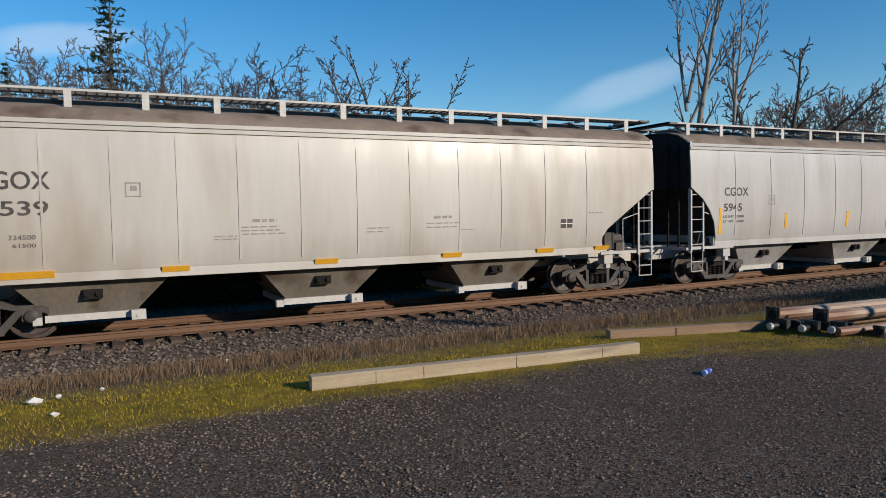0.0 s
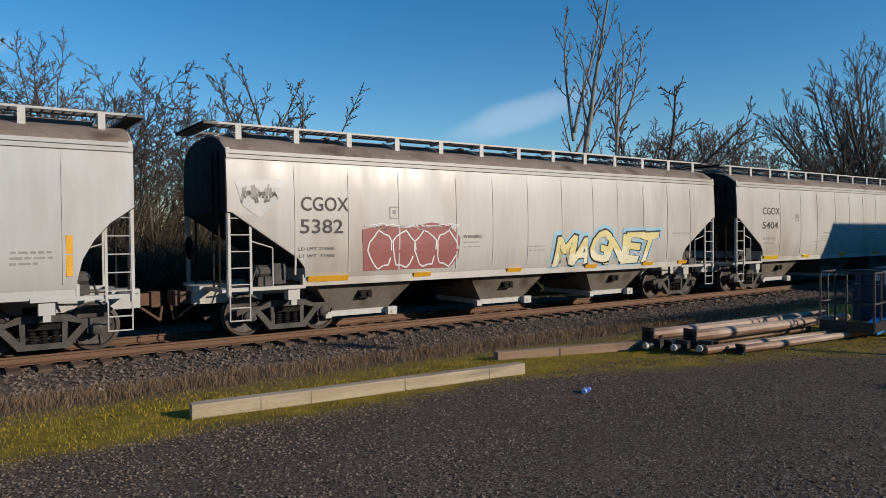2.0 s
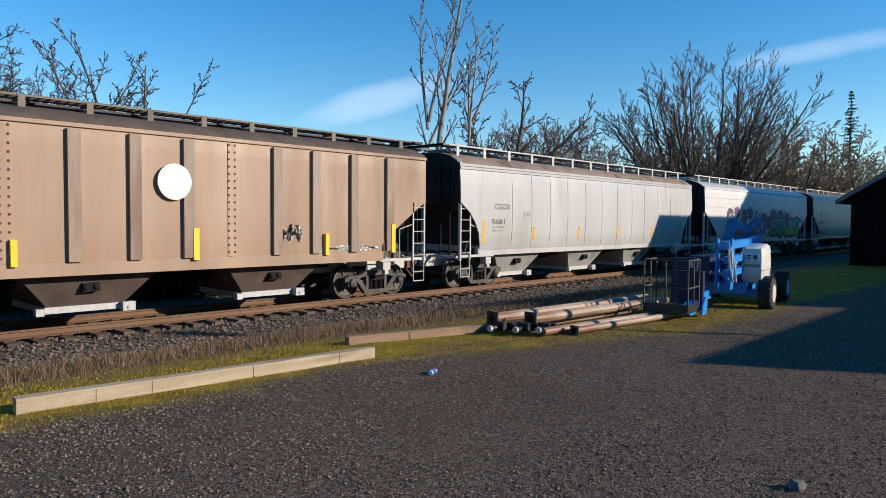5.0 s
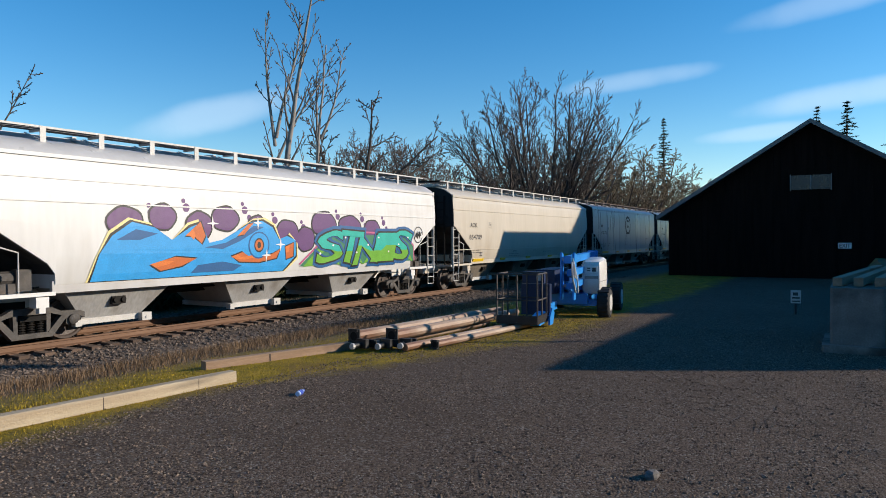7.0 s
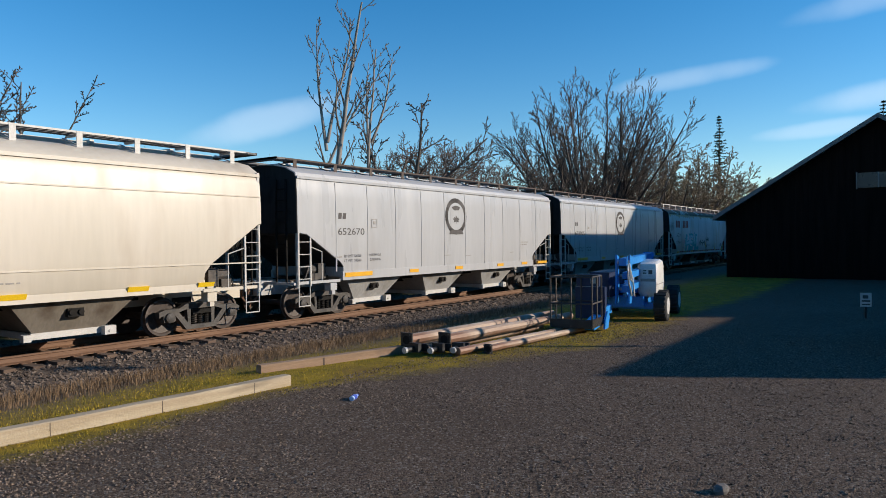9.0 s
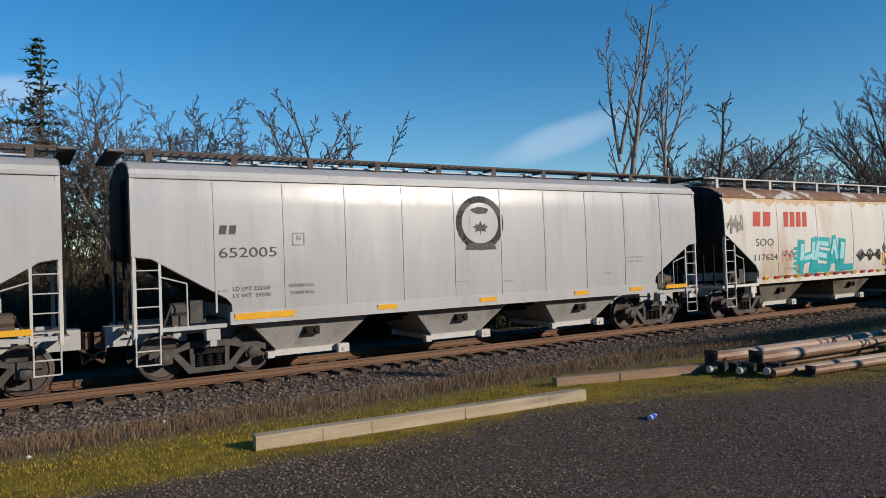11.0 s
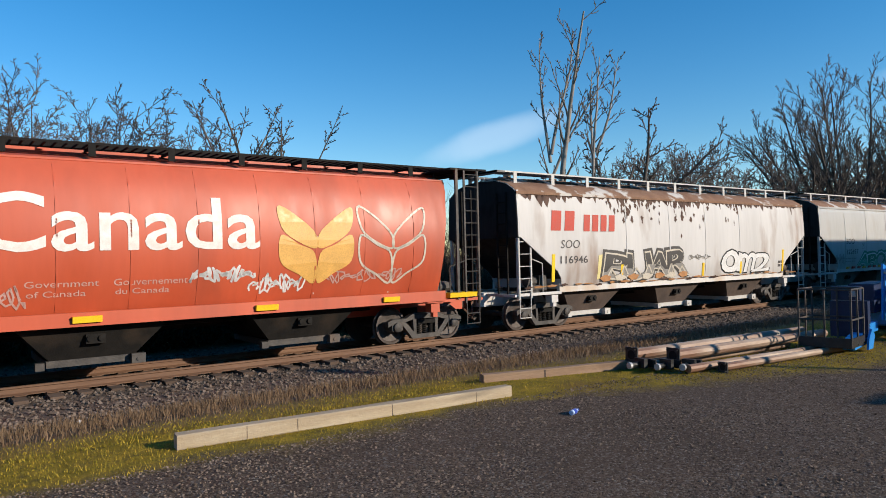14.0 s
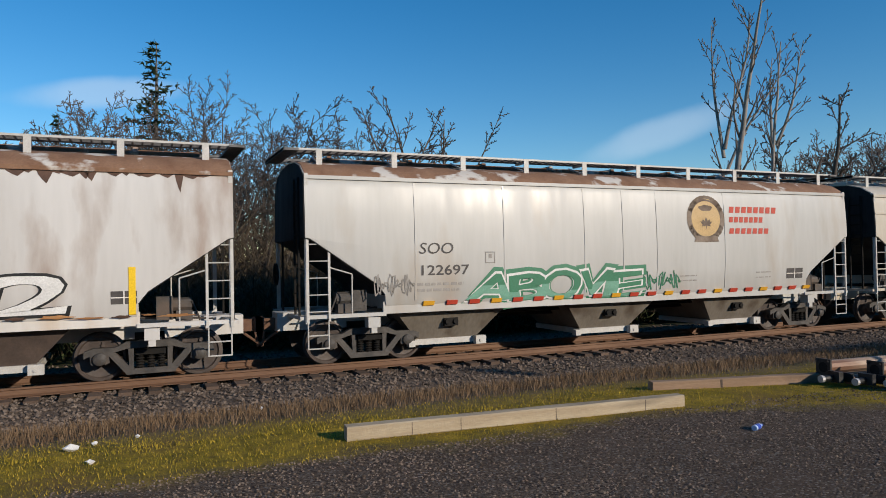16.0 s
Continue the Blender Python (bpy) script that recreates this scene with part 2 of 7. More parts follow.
# ---------------------------------------------------------------- mesh building
class Shape:
    """Collects vertices and faces of one mesh."""

    def __init__(self):
        self.v, self.f = [], []

    def add(self, verts, faces):
        k = len(self.v)
        self.v += [tuple(p) for p in verts]
        self.f += [tuple(i + k for i in face) for face in faces]
        return self

    def box(self, x0, x1, y0, y1, z0, z1, m=None):
        vs = [Vector((x, y, z)) for x in (x0, x1) for y in (y0, y1) for z in (z0, z1)]
        if m is not None:
            vs = [m @ p for p in vs]
        return self.add(vs, [(0, 1, 3, 2), (4, 6, 7, 5), (0, 4, 5, 1), (2, 3, 7, 6), (0, 2, 6, 4), (1, 5, 7, 3)])

    def rings(self, rs, closed=True, caps=True):
        n, k = len(rs[0]), len(rs)
        vs = [p for r in rs for p in r]
        fs = [(a * n + i, (a + 1) * n + i, (a + 1) * n + (i + 1) % n, a * n + (i + 1) % n) for a in range(k - 1) for i in range(n if closed else n - 1)]
        if caps:
            fs += [tuple(range(n)), tuple(range((k - 1) * n, k * n))[::-1]]
        return self.add(vs, fs)

    def tube(self, p, q, r, r2=None, n=6, caps=True):
        p, q = Vector(p), Vector(q)
        d = q - p
        if d.length < 1e-6:
            return self
        a = d.orthogonal().normalized()
        b = d.normalized().cross(a)
        r2 = r if r2 is None else r2
        return self.rings([[c + rr * (math.cos(t) * a + math.sin(t) * b) for t in (2 * math.pi * i / n for i in range(n))] for c, rr in ((p, r), (q, r2))], True, caps)

    def prism(self, poly, y0, y1):
        """poly in x and z, pushed out from y0 to y1."""
        return self.rings([[(x, y0, z) for x, z in poly], [(x, y1, z) for x, z in poly]])

    def lathe(self, profile, n=24, axis="y", at=(0, 0, 0)):
        """profile of (along, radius)."""
        rs = []
        for s, r in profile:
            ring = []
            for i in range(n):
                t = 2 * math.pi * i / n
                c = (r * math.cos(t), s, r * math.sin(t)) if axis == "y" else (r * math.cos(t), r * math.sin(t), s)
                ring.append(Vector(c) + Vector(at))
            rs.append(ring)
        return self.rings(rs)

    def mesh(self, name, mat, smooth=False):
        me = bpy.data.meshes.new(name)
        me.from_pydata(self.v, [], self.f)
        me.materials.append(mat)
        b = bmesh.new()
        b.from_mesh(me)
        bmesh.ops.recalc_face_normals(b, faces=b.faces)
        b.to_mesh(me)
        b.free()
        if smooth:
            me.polygons.foreach_set("use_smooth", [True] * len(me.polygons))
            me.set_sharp_from_angle(angle=radians(35))
        return me


def part(name, shape, mat, parent=None, label="", m=None, smooth=False):
    ob = new(name, shape if isinstance(shape, bpy.types.Mesh) else shape.mesh(name, mat, smooth))
    ob.parent = parent
    if m is not None:
        ob.matrix_basis = m
    if label:
        ob["label"] = label
    return ob


def thing(name, label, category, group="", at=None):
    ob = new(name)
    ob.empty_display_size = 0.2
    if at is not None:
        ob.matrix_basis = at
    return tagged(ob, label, category, group)


# ---------------------------------------------------------------- rail cars
# a car's own space: x along it from its left end, z up from the rail, near side at negative y
PROFILES = {
    "curved": [(1.46, 1.18), (1.53, 1.30), (1.585, 1.9), (1.60, 2.5), (1.585, 3.2), (1.55, 3.75), (1.50, 4.00), (1.44, 4.08), (1.15, 4.26), (0.7, 4.38), (0.0, 4.42)],
    "flat": [(1.54, 1.18), (1.56, 1.30), (1.56, 2.4), (1.56, 3.6), (1.56, 4.02), (1.50, 4.12), (1.1, 4.30), (0.6, 4.40), (0.0, 4.44)],
    "round": [(1.22, 1.22), (1.40, 1.60), (1.54, 2.1), (1.60, 2.6), (1.585, 3.1), (1.49, 3.6), (1.36, 3.95), (1.24, 4.18), (0.9, 4.30), (0.45, 4.36), (0.0, 4.38)],
    "panel": [(1.53, 1.18), (1.55, 1.30), (1.57, 2.4), (1.56, 3.5), (1.52, 4.05), (1.47, 4.17), (1.1, 4.34), (0.6, 4.43), (0.0, 4.46)],
}


def side_y(kind, z):
    p = PROFILES[kind]
    for (ya, za), (yb, zb) in zip(p, p[1:]):
        if za <= z <= zb:
            return ya + (yb - ya) * (z - za) / max(zb - za, 1e-6)
    return p[0][0]


def car_body(kind, length, cut):
    """The hopper's shell; its lower corners are cut away by sloping sheets. cut: points of x and z from the end inwards."""
    sh = Shape()
    prof = PROFILES[kind]
    stations = [(x, z) for x, z in cut]
    xs = stations + [(length - x, z) for x, z in reversed(stations)]
    rs = []
    for x, zc in xs:
        near = [(x, -(side_y(kind, max(z, zc)) if z < zc else y), max(z, zc)) for y, z in prof]
        far = [(x, -y, z) for x, y, z in reversed(near[:-1])]
        rs.append(near + far)
    return sh.rings(rs)


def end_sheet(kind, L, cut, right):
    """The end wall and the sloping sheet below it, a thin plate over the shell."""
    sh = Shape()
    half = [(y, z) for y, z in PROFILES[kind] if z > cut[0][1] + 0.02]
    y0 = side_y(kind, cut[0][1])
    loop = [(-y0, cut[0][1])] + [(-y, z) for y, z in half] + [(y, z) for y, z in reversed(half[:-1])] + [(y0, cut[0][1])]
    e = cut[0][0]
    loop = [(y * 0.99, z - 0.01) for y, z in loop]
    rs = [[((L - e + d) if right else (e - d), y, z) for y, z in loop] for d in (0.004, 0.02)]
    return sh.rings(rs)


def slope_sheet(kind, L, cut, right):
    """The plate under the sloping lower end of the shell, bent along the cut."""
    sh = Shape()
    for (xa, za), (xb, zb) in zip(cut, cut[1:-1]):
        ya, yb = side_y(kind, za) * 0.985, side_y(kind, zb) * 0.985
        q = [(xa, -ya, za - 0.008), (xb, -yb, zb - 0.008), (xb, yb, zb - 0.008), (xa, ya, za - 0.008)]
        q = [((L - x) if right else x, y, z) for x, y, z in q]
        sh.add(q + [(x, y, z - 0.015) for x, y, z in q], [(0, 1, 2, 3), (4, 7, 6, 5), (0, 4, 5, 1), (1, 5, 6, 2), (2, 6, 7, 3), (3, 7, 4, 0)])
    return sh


def seams(kind, xs, z0, z1, w=0.035, proud=0.02):
    sh = Shape()
    zs = [z0 + (z1 - z0) * i / 8 for i in range(9)]
    for x in xs:
        rs = []
        for z in zs:
            y = side_y(kind, z)
            rs.append([(x - w / 2, -y + 0.02, z), (x - w / 2, -y - proud, z), (x + w / 2, -y - proud, z), (x + w / 2, -y + 0.02, z)])
        sh.rings(rs)
    return sh


def band(kind, x0, x1, z0, z1, proud=0.006, n=1):
    """A patch lying on the near side, following its curve."""
    sh = Shape()
    rs = []
    for i in range(n + 1):
        z = z0 + (z1 - z0) * i / n
        y = side_y(kind, z)
        rs.append([(x0, -y - proud, z), (x1, -y - proud, z), (x1, -y + 0.02, z), (x0, -y + 0.02, z)])
    return sh.rings(rs)


TEXTS = {}


def text_points(body, bold=0.0, shear=0.0):
    """Vertices and faces of a line of writing in the built-in font, one unit high capitals, from x = 0."""
    key = (body, bold, shear)
    if key not in TEXTS:
        cu = bpy.data.curves.new("writing", "FONT")
        cu.body, cu.offset, cu.shear, cu.resolution_u = body, bold, shear, 3
        ob = new("writing", cu)
        bpy.context.view_layer.update()
        me = bpy.data.meshes.new_from_object(ob.evaluated_get(bpy.context.evaluated_depsgraph_get()))
        vs = [v.co.copy() for v in me.vertices]
        fs = [tuple(p.vertices) for p in me.polygons]
        bpy.data.objects.remove(ob)
        bpy.data.curves.remove(cu)
        TEXTS[key] = (vs, fs)
    return TEXTS[key]


def writing(car, kind, body, x0, x1, z0, h, mat, proud=0.008, bold=0.0, shear=0.0, name="lettering", slant=0.0, z_wave=0.0):
    """A line of writing from x0 to x1 on the near side, capitals h high, standing on z0."""
    vs, fs = text_points(body, bold, shear)
    lo, hi = min(v.x for v in vs), max(v.x for v in vs)
    top = max(v.y for v in vs)
    flat = []
    for v in vs:
        u = (v.x - lo) / (hi - lo)
        flat.append((x0 + u * (x1 - x0), 0.0, z0 + v.y / top * h + slant * u + z_wave * math.sin(u * 9)))
    me = bpy.data.meshes.new(name)
    me.from_pydata(flat, [], fs)
    return part(name, laid_on(me, kind, proud, mat), mat, car)


def laid_on(me, kind, proud, mat):
    """Cuts a flat mesh into low strips and lays it on the car's curved near side."""
    b = bmesh.new()
    b.from_mesh(me)
    zs = [v.co.z for v in b.verts]
    z = math.floor(min(zs) / 0.18) * 0.18 + 0.18
    while z < max(zs):
        bmesh.ops.bisect_plane(b, geom=b.verts[:] + b.edges[:] + b.faces[:], plane_co=(0, 0, z), plane_no=(0, 0, 1))
        z += 0.18
    for v in b.verts:
        v.co.y = -side_y(kind, v.co.z) - proud
    b.to_mesh(me)
    b.free()
    me.materials.append(mat)
    return me


def bars(car, kind, rows, mat, name="stencil"):
    """Small unreadable writing: rows of x0, x1, z, height as broken bars."""
    sh = Shape()
    r = random.Random(len(rows) * 7 + int(rows[0][0] * 100))
    for x0, x1, z, h in rows:
        x = x0
        while x < x1:
            w = r.uniform(0.08, 0.2)
            y = side_y(kind, z)
            sh.box(x, min(x1, x + w), -y - 0.007, -y + 0.01, z, z + h)
            x += w + 0.04
    return tagged(part(name, sh, mat, car), kind="stuff")


def patch(car, kind, poly, mat, proud=0.006, name="graffiti"):
    """A flat painted outline of x and z on the near side."""
    b = bmesh.new()
    b.faces.new([b.verts.new((x, 0, z)) for x, z in poly])
    me = bpy.data.meshes.new(name)
    b.to_mesh(me)
    b.free()
    return part(name, laid_on(me, kind, proud, mat), mat, car)


def blob(cx, cz, rx, rz, n=20, wob=0.0, seed=0):
    r = random.Random(seed)
    ph = r.random() * 6
    return [(cx + rx * (1 + wob * math.sin(3 * t + ph)) * math.cos(t), cz + rz * (1 + wob * math.sin(5 * t + ph)) * math.sin(t)) for t in (2 * math.pi * i / n for i in range(n))]


def rounded(pts, n=5):
    """A smooth closed outline through the points."""
    out, m = [], len(pts)
    for i in range(m):
        a, b, c, d = (Vector(pts[(i + k) % m]) for k in (-1, 0, 1, 2))
        for k in range(n):
            t = k / n
            out.append(tuple(0.5 * (2 * b + (c - a) * t + (2 * a - 5 * b + 4 * c - d) * t * t + (3 * b - a - 3 * c + d) * t ** 3)))
    return out


def stroke(car, kind, pts, w, mat, proud=0.01, name="graffiti"):
    """A sprayed line through points of x and z."""
    sh = Shape()
    for (xa, za), (xb, zb) in zip(pts, pts[1:]):
        dx, dz = xb - xa, zb - za
        d = math.hypot(dx, dz) or 1
        nx, nz = -dz / d * w / 2, dx / d * w / 2
        ex, ez = dx / d * w / 3, dz / d * w / 3
        q = [(xa - ex + nx, za - ez + nz), (xb + ex + nx, zb + ez + nz), (xb + ex - nx, zb + ez - nz), (xa - ex - nx, za - ez - nz)]
        sh.add([(x, -side_y(kind, z) - proud, z) for x, z in q], [(0, 1, 2, 3)])
    return tagged(part(name, sh, mat, car), kind="stuff")


def scrawl(car, kind, x0, x1, z0, z1, mat, w=0.04, seed=1, n=14):
    r = random.Random(seed)
    pts, m = [], n * 5
    a, z = 0.0, (z0 + z1) / 2
    up, wide = (z1 - z0) / 2, (x1 - x0) / n
    for i in range(m):
        u = i / (m - 1)
        a += r.uniform(0.7, 1.7)
        k = 0.55 + 0.45 * math.sin(u * 17 + seed)
        pts.append((x0 + (x1 - x0) * u + 0.7 * wide * math.cos(a), z + up * k * math.sin(a * 0.9 + seed)))
    return stroke(car, kind, pts, w, mat)


WHEEL_R = 0.457
PARTS = {}


def shared(name, maker):
    if name not in PARTS:
        PARTS[name] = maker()
    return PARTS[name]


def wheelset_mesh():
    sh = Shape()
    for s in (-1, 1):
        sh.lathe([(s * 0.66, 0.03), (s * 0.66, 0.49), (s * 0.69, 0.49), (s * 0.70, WHEEL_R), (s * 0.795, WHEEL_R - 0.006), (s * 0.80, 0.40), (s * 0.765, 0.375), (s * 0.735, 0.16), (s * 0.83, 0.13), (s * 0.83, 0.085), (s * 1.0, 0.08), (s * 1.0, 0.0)], 28)
        for i in range(3):
            a = i * 2.1
            sh.box(-0.02, 0.02, s * 1.0 - 0.012, s * 1.0 + 0.012, -0.02, 0.02, Matrix.Translation((0.05 * math.cos(a), 0, 0.05 * math.sin(a))))
        sh.box(0.2, 0.3, s * 0.775 - 0.01, s * 0.775 + 0.004, -0.03, 0.03)
    sh.lathe([(-0.68, 0.08), (0.68, 0.08)], 12)
    return sh.mesh("wheelset", M_TREAD, True)


def side_frame_mesh(s):
    sh = Shape()
    y0, y1 = s * 0.93, s * 1.09
    top = [(-1.16, 0.47), (-1.16, 0.60), (-1.0, 0.66), (-0.62, 0.66), (-0.42, 0.76), (0.42, 0.76), (0.62, 0.66), (1.0, 0.66), (1.16, 0.60), (1.16, 0.47), (1.05, 0.52), (0.74, 0.54), (0.40, 0.63), (-0.40, 0.63), (-0.74, 0.54), (-1.05, 0.52)]
    sh.prism(top, y0, y1)
    for k in (-1, 1):
        sh.prism([(k * 0.78, 0.56), (k * 0.62, 0.56), (k * 0.30, 0.20), (k * 0.30, 0.13), (k * 0.44, 0.15)], y0, y1)
        sh.prism([(k * 0.40, 0.66), (k * 0.30, 0.66), (k * 0.30, 0.18), (k * 0.38, 0.22)], y0 + s * 0.02, y1 - s * 0.01)
        sh.prism([(k * 0.74, 0.56), (k * 1.06, 0.56), (k * 1.04, 0.36), (k * 0.98, 0.34), (k * 0.95, 0.46), (k * 0.83, 0.46), (k * 0.80, 0.34), (k * 0.72, 0.38)], y0, y1)
    sh.prism([(-0.44, 0.13), (-0.40, 0.24), (0.40, 0.24), (0.44, 0.13)], y0, y1)
    return sh.mesh("side_frame", M_TRUCK)


def springs_mesh(s):
    sh = Shape()
    for i in range(3):
        x = -0.19 + 0.19 * i
        for k in range(5):
            sh.lathe([(0.25 + 0.052 * k, 0.07), (0.265 + 0.052 * k, 0.085), (0.28 + 0.052 * k, 0.07)], 10, "z", (x, s * 1.0, 0))
        sh.tube((x, s * 1.0, 0.24), (x, s * 1.0, 0.52), 0.05, n=8)
    sh.box(-0.27, 0.27, s * 0.9, s * 1.12, 0.50, 0.60)
    return sh.mesh("spring_nest", M_BLACK)


def bearing_mesh(s):
    return Shape().lathe([(s * 0.98, 0.12), (s * 1.14, 0.12), (s * 1.16, 0.09), (s * 1.17, 0.0)], 14).mesh("bearing", M_TRUCK, True)


def add_truck(car, x):
    truck = part("truck", shared("bolster", lambda: Shape().box(-0.2, 0.2, -1.02, 1.02, 0.52, 0.72).box(-0.28, 0.28, -0.3, 0.3, 0.7, 0.86).tube((-0.55, -0.95, 0.42), (-0.55, 0.95, 0.42), 0.06).tube((0.55, -0.95, 0.42), (0.55, 0.95, 0.42), 0.06).mesh("truck", M_BLACK)), None, car, m=pose(x, 0, 0))
    for s in (-1, 1):
        part("side_frame", shared(f"frame{s}", lambda: side_frame_mesh(s)), None, truck)
        part("spring_nest", shared(f"springs{s}", lambda: springs_mesh(s)), None, truck)
        for k in (-0.889, 0.889):
            part("bearing", shared(f"bearing{s}", lambda: bearing_mesh(s)), None, truck, m=pose(k, 0, WHEEL_R))
    for k in (-0.889, 0.889):
        w = part("wheelset", shared("wheelset", wheelset_mesh), None, truck, m=pose(k, 0, WHEEL_R))
        WHEELSETS.append(w)
    return truck


WHEELSETS = []
CARS = []


def add_ladder(car, x0, x1, y, z0, z1, n, mat, name="ladder"):
    sh = Shape()
    for x in (x0, x1):
        sh.box(x - 0.025, x + 0.025, y - 0.02, y + 0.02, z0, z1)
    for i in range(n):
        z = z0 + (z1 - z0) * (i + 0.6) / n
        sh.tube((x0, y - 0.01, z), (x1, y - 0.01, z), 0.013, n=5)
    return part(name, sh, mat, car)


def add_end(car, L, right, style, lad, post):
    """Draft sill, platform, ladders, brake gear and coupler of one end."""
    d = -1 if right else 1
    e = L if right else 0.0

    def X(x):
        return e + d * x

    def span(a, b):
        return min(X(a), X(b)), max(X(a), X(b))

    sill = Shape()
    sill.box(*span(-0.35, 3.4), -0.28, 0.28, 0.72, 1.12)
    sill.box(*span(-0.10, 0.08), -1.5, 1.5, 1.03, 1.10)
    sill.box(*span(0.0, 1.75), -1.52, -1.42, 1.04, 1.12)
    sill.box(*span(0.0, 1.75), 1.42, 1.52, 1.04, 1.12)
    part("end_sill", sill, style["trim"], car)
    cp = Shape()
    cp.box(*span(-0.62, -0.30), -0.10, 0.10, 0.74, 1.0)
    cp.box(*span(-0.78, -0.60), -0.16, 0.18, 0.70, 1.03)
    cp.tube((X(-0.35), -0.35, 0.72), (X(-0.75), -0.22, 0.42), 0.03)
    cp.tube((X(-0.75), -0.22, 0.42), (X(-0.80), -0.2, 0.72), 0.03)
    part("coupler", cp, M_BRAKE, car)
    # corner posts and ladders on both sides
    for s in (-1, 1):
        y = s * 1.54
        top = 4.5 if style["kind"] == "round" else 4.05
        p = Shape().box(*span(0.0, 0.08), min(y, y - s * 0.07), max(y, y - s * 0.07), 0.95, top)
        part("corner_post", p, lad, car)
        if s < 0:
            add_ladder(car, X(0.04), X(0.50), y, 0.98, 4.5 if style["kind"] == "round" else 2.72, 11 if style["kind"] == "round" else 5, lad)
            step = Shape()
            step.tube((X(0.05), y, 1.0), (X(0.05), y, 0.42), 0.016).tube((X(0.48), y, 1.0), (X(0.48), y, 0.42), 0.016)
            step.tube((X(0.05), y, 0.43), (X(0.48), y, 0.43), 0.016).tube((X(0.05), y, 0.70), (X(0.48), y, 0.70), 0.016)
            part("step", step, lad, car)
        hand = Shape()
        hand.tube((X(1.0), s * 1.50, 1.05), (X(1.0), s * 1.50, 1.95), 0.016).tube((X(1.0), s * 1.5, 1.95), (X(0.5), s * 1.54, 2.1), 0.016)
        part("handrail", hand, lad, car)
    endl = Shape()
    for y in (-1.15, -0.75, 0.55):
        endl.box(*span(-0.06, -0.02), y - 0.025, y + 0.025, 1.05, 4.0 if y != 0.55 else 2.7)
    for i in range(9):
        endl.tube((X(-0.04), -1.15, 1.25 + 0.31 * i), (X(-0.04), -0.75, 1.25 + 0.31 * i), 0.013, n=5)
    part("end_ladder", endl, lad if style.get("light_end") else M_BLACK, car)
    gear = Shape()
    gear.tube((X(0.75), -1.05, 1.42), (X(1.35), -1.05, 1.42), 0.15, n=12)
    gear.box(*span(0.75, 1.05), -1.3, -1.0, 1.12, 1.32).box(*span(1.1, 1.4), -1.25, -1.05, 1.15, 1.6)
    gear.tube((X(0.3), -0.9, 1.12), (X(1.9), -0.9, 1.2), 0.02).tube((X(0.6), -1.2, 1.12), (X(0.75), -1.2, 1.5), 0.02)
    part("brake_gear", gear, style["gear"], car)
    if not right:
        bw = Shape().lathe([(-0.02, 0.26), (0.02, 0.26), (0.02, 0.22), (-0.02, 0.22)], 20)
        for i in range(5):
            t = i * 1.2566
            bw.tube((0, 0, 0), (0.24 * math.cos(t), 0, 0.24 * math.sin(t)), 0.012, n=4)
        part("brake_wheel", bw, M_BLACK, car, m=pose(X(-0.22), 0.45, 1.95, 0, 0, 90))
    leg = Shape()
    leg.box(*span(1.35, 1.62), -1.50, -1.25, 0.80, 1.02).box(*span(1.42, 1.55), -1.49, -1.36, 0.68, 0.82)
    part("jacking_pad", leg, style["trim"], car)


def add_chutes(car, L, mats, xs, top_w, bot_w, z_bot, gate_mat):
    for x in xs:
        ch = Shape()
        a, b = top_w / 2, bot_w / 2
        ch.rings([[(x - a, -1.36, 1.2), (x + a, -1.36, 1.2), (x + a, 1.36, 1.2), (x - a, 1.36, 1.2)], [(x - b, -0.98, z_bot), (x + b, -0.98, z_bot), (x + b, 0.98, z_bot), (x - b, 0.98, z_bot)]])
        c = part("hopper_chute", ch, mats, car)
        g = Shape().box(x - b - 0.06, x + b + 0.06, -1.04, 1.04, z_bot - 0.12, z_bot + 0.01)
        part("outlet_gate", g, gate_mat, c)
        k = Shape().tube((x + b + 0.02, -1.22, z_bot - 0.08), (x + b + 0.02, 1.22, z_bot - 0.08), 0.035, n=7).box(x + b - 0.1, x + b + 0.16, -1.2, -1.05, z_bot - 0.16, z_bot + 0.03)
        part("gate_crank", k, gate_mat, c)
        part("gate_latch", Shape().box(x - b - 0.25, x - b - 0.1, -1.16, -1.0, z_bot - 0.14, z_bot), gate_mat, c)
        v = Shape().box(x - 0.17, x + 0.17, -1.26, -1.15, 0.72, 0.9).tube((x - 0.1, -1.3, 0.82), (x - 0.1, -1.15, 0.82), 0.06, n=8).tube((x + 0.1, -1.3, 0.82), (x + 0.1, -1.15, 0.82), 0.06, n=8)
        part("vibrator_bracket", v, M_BLACK, c)


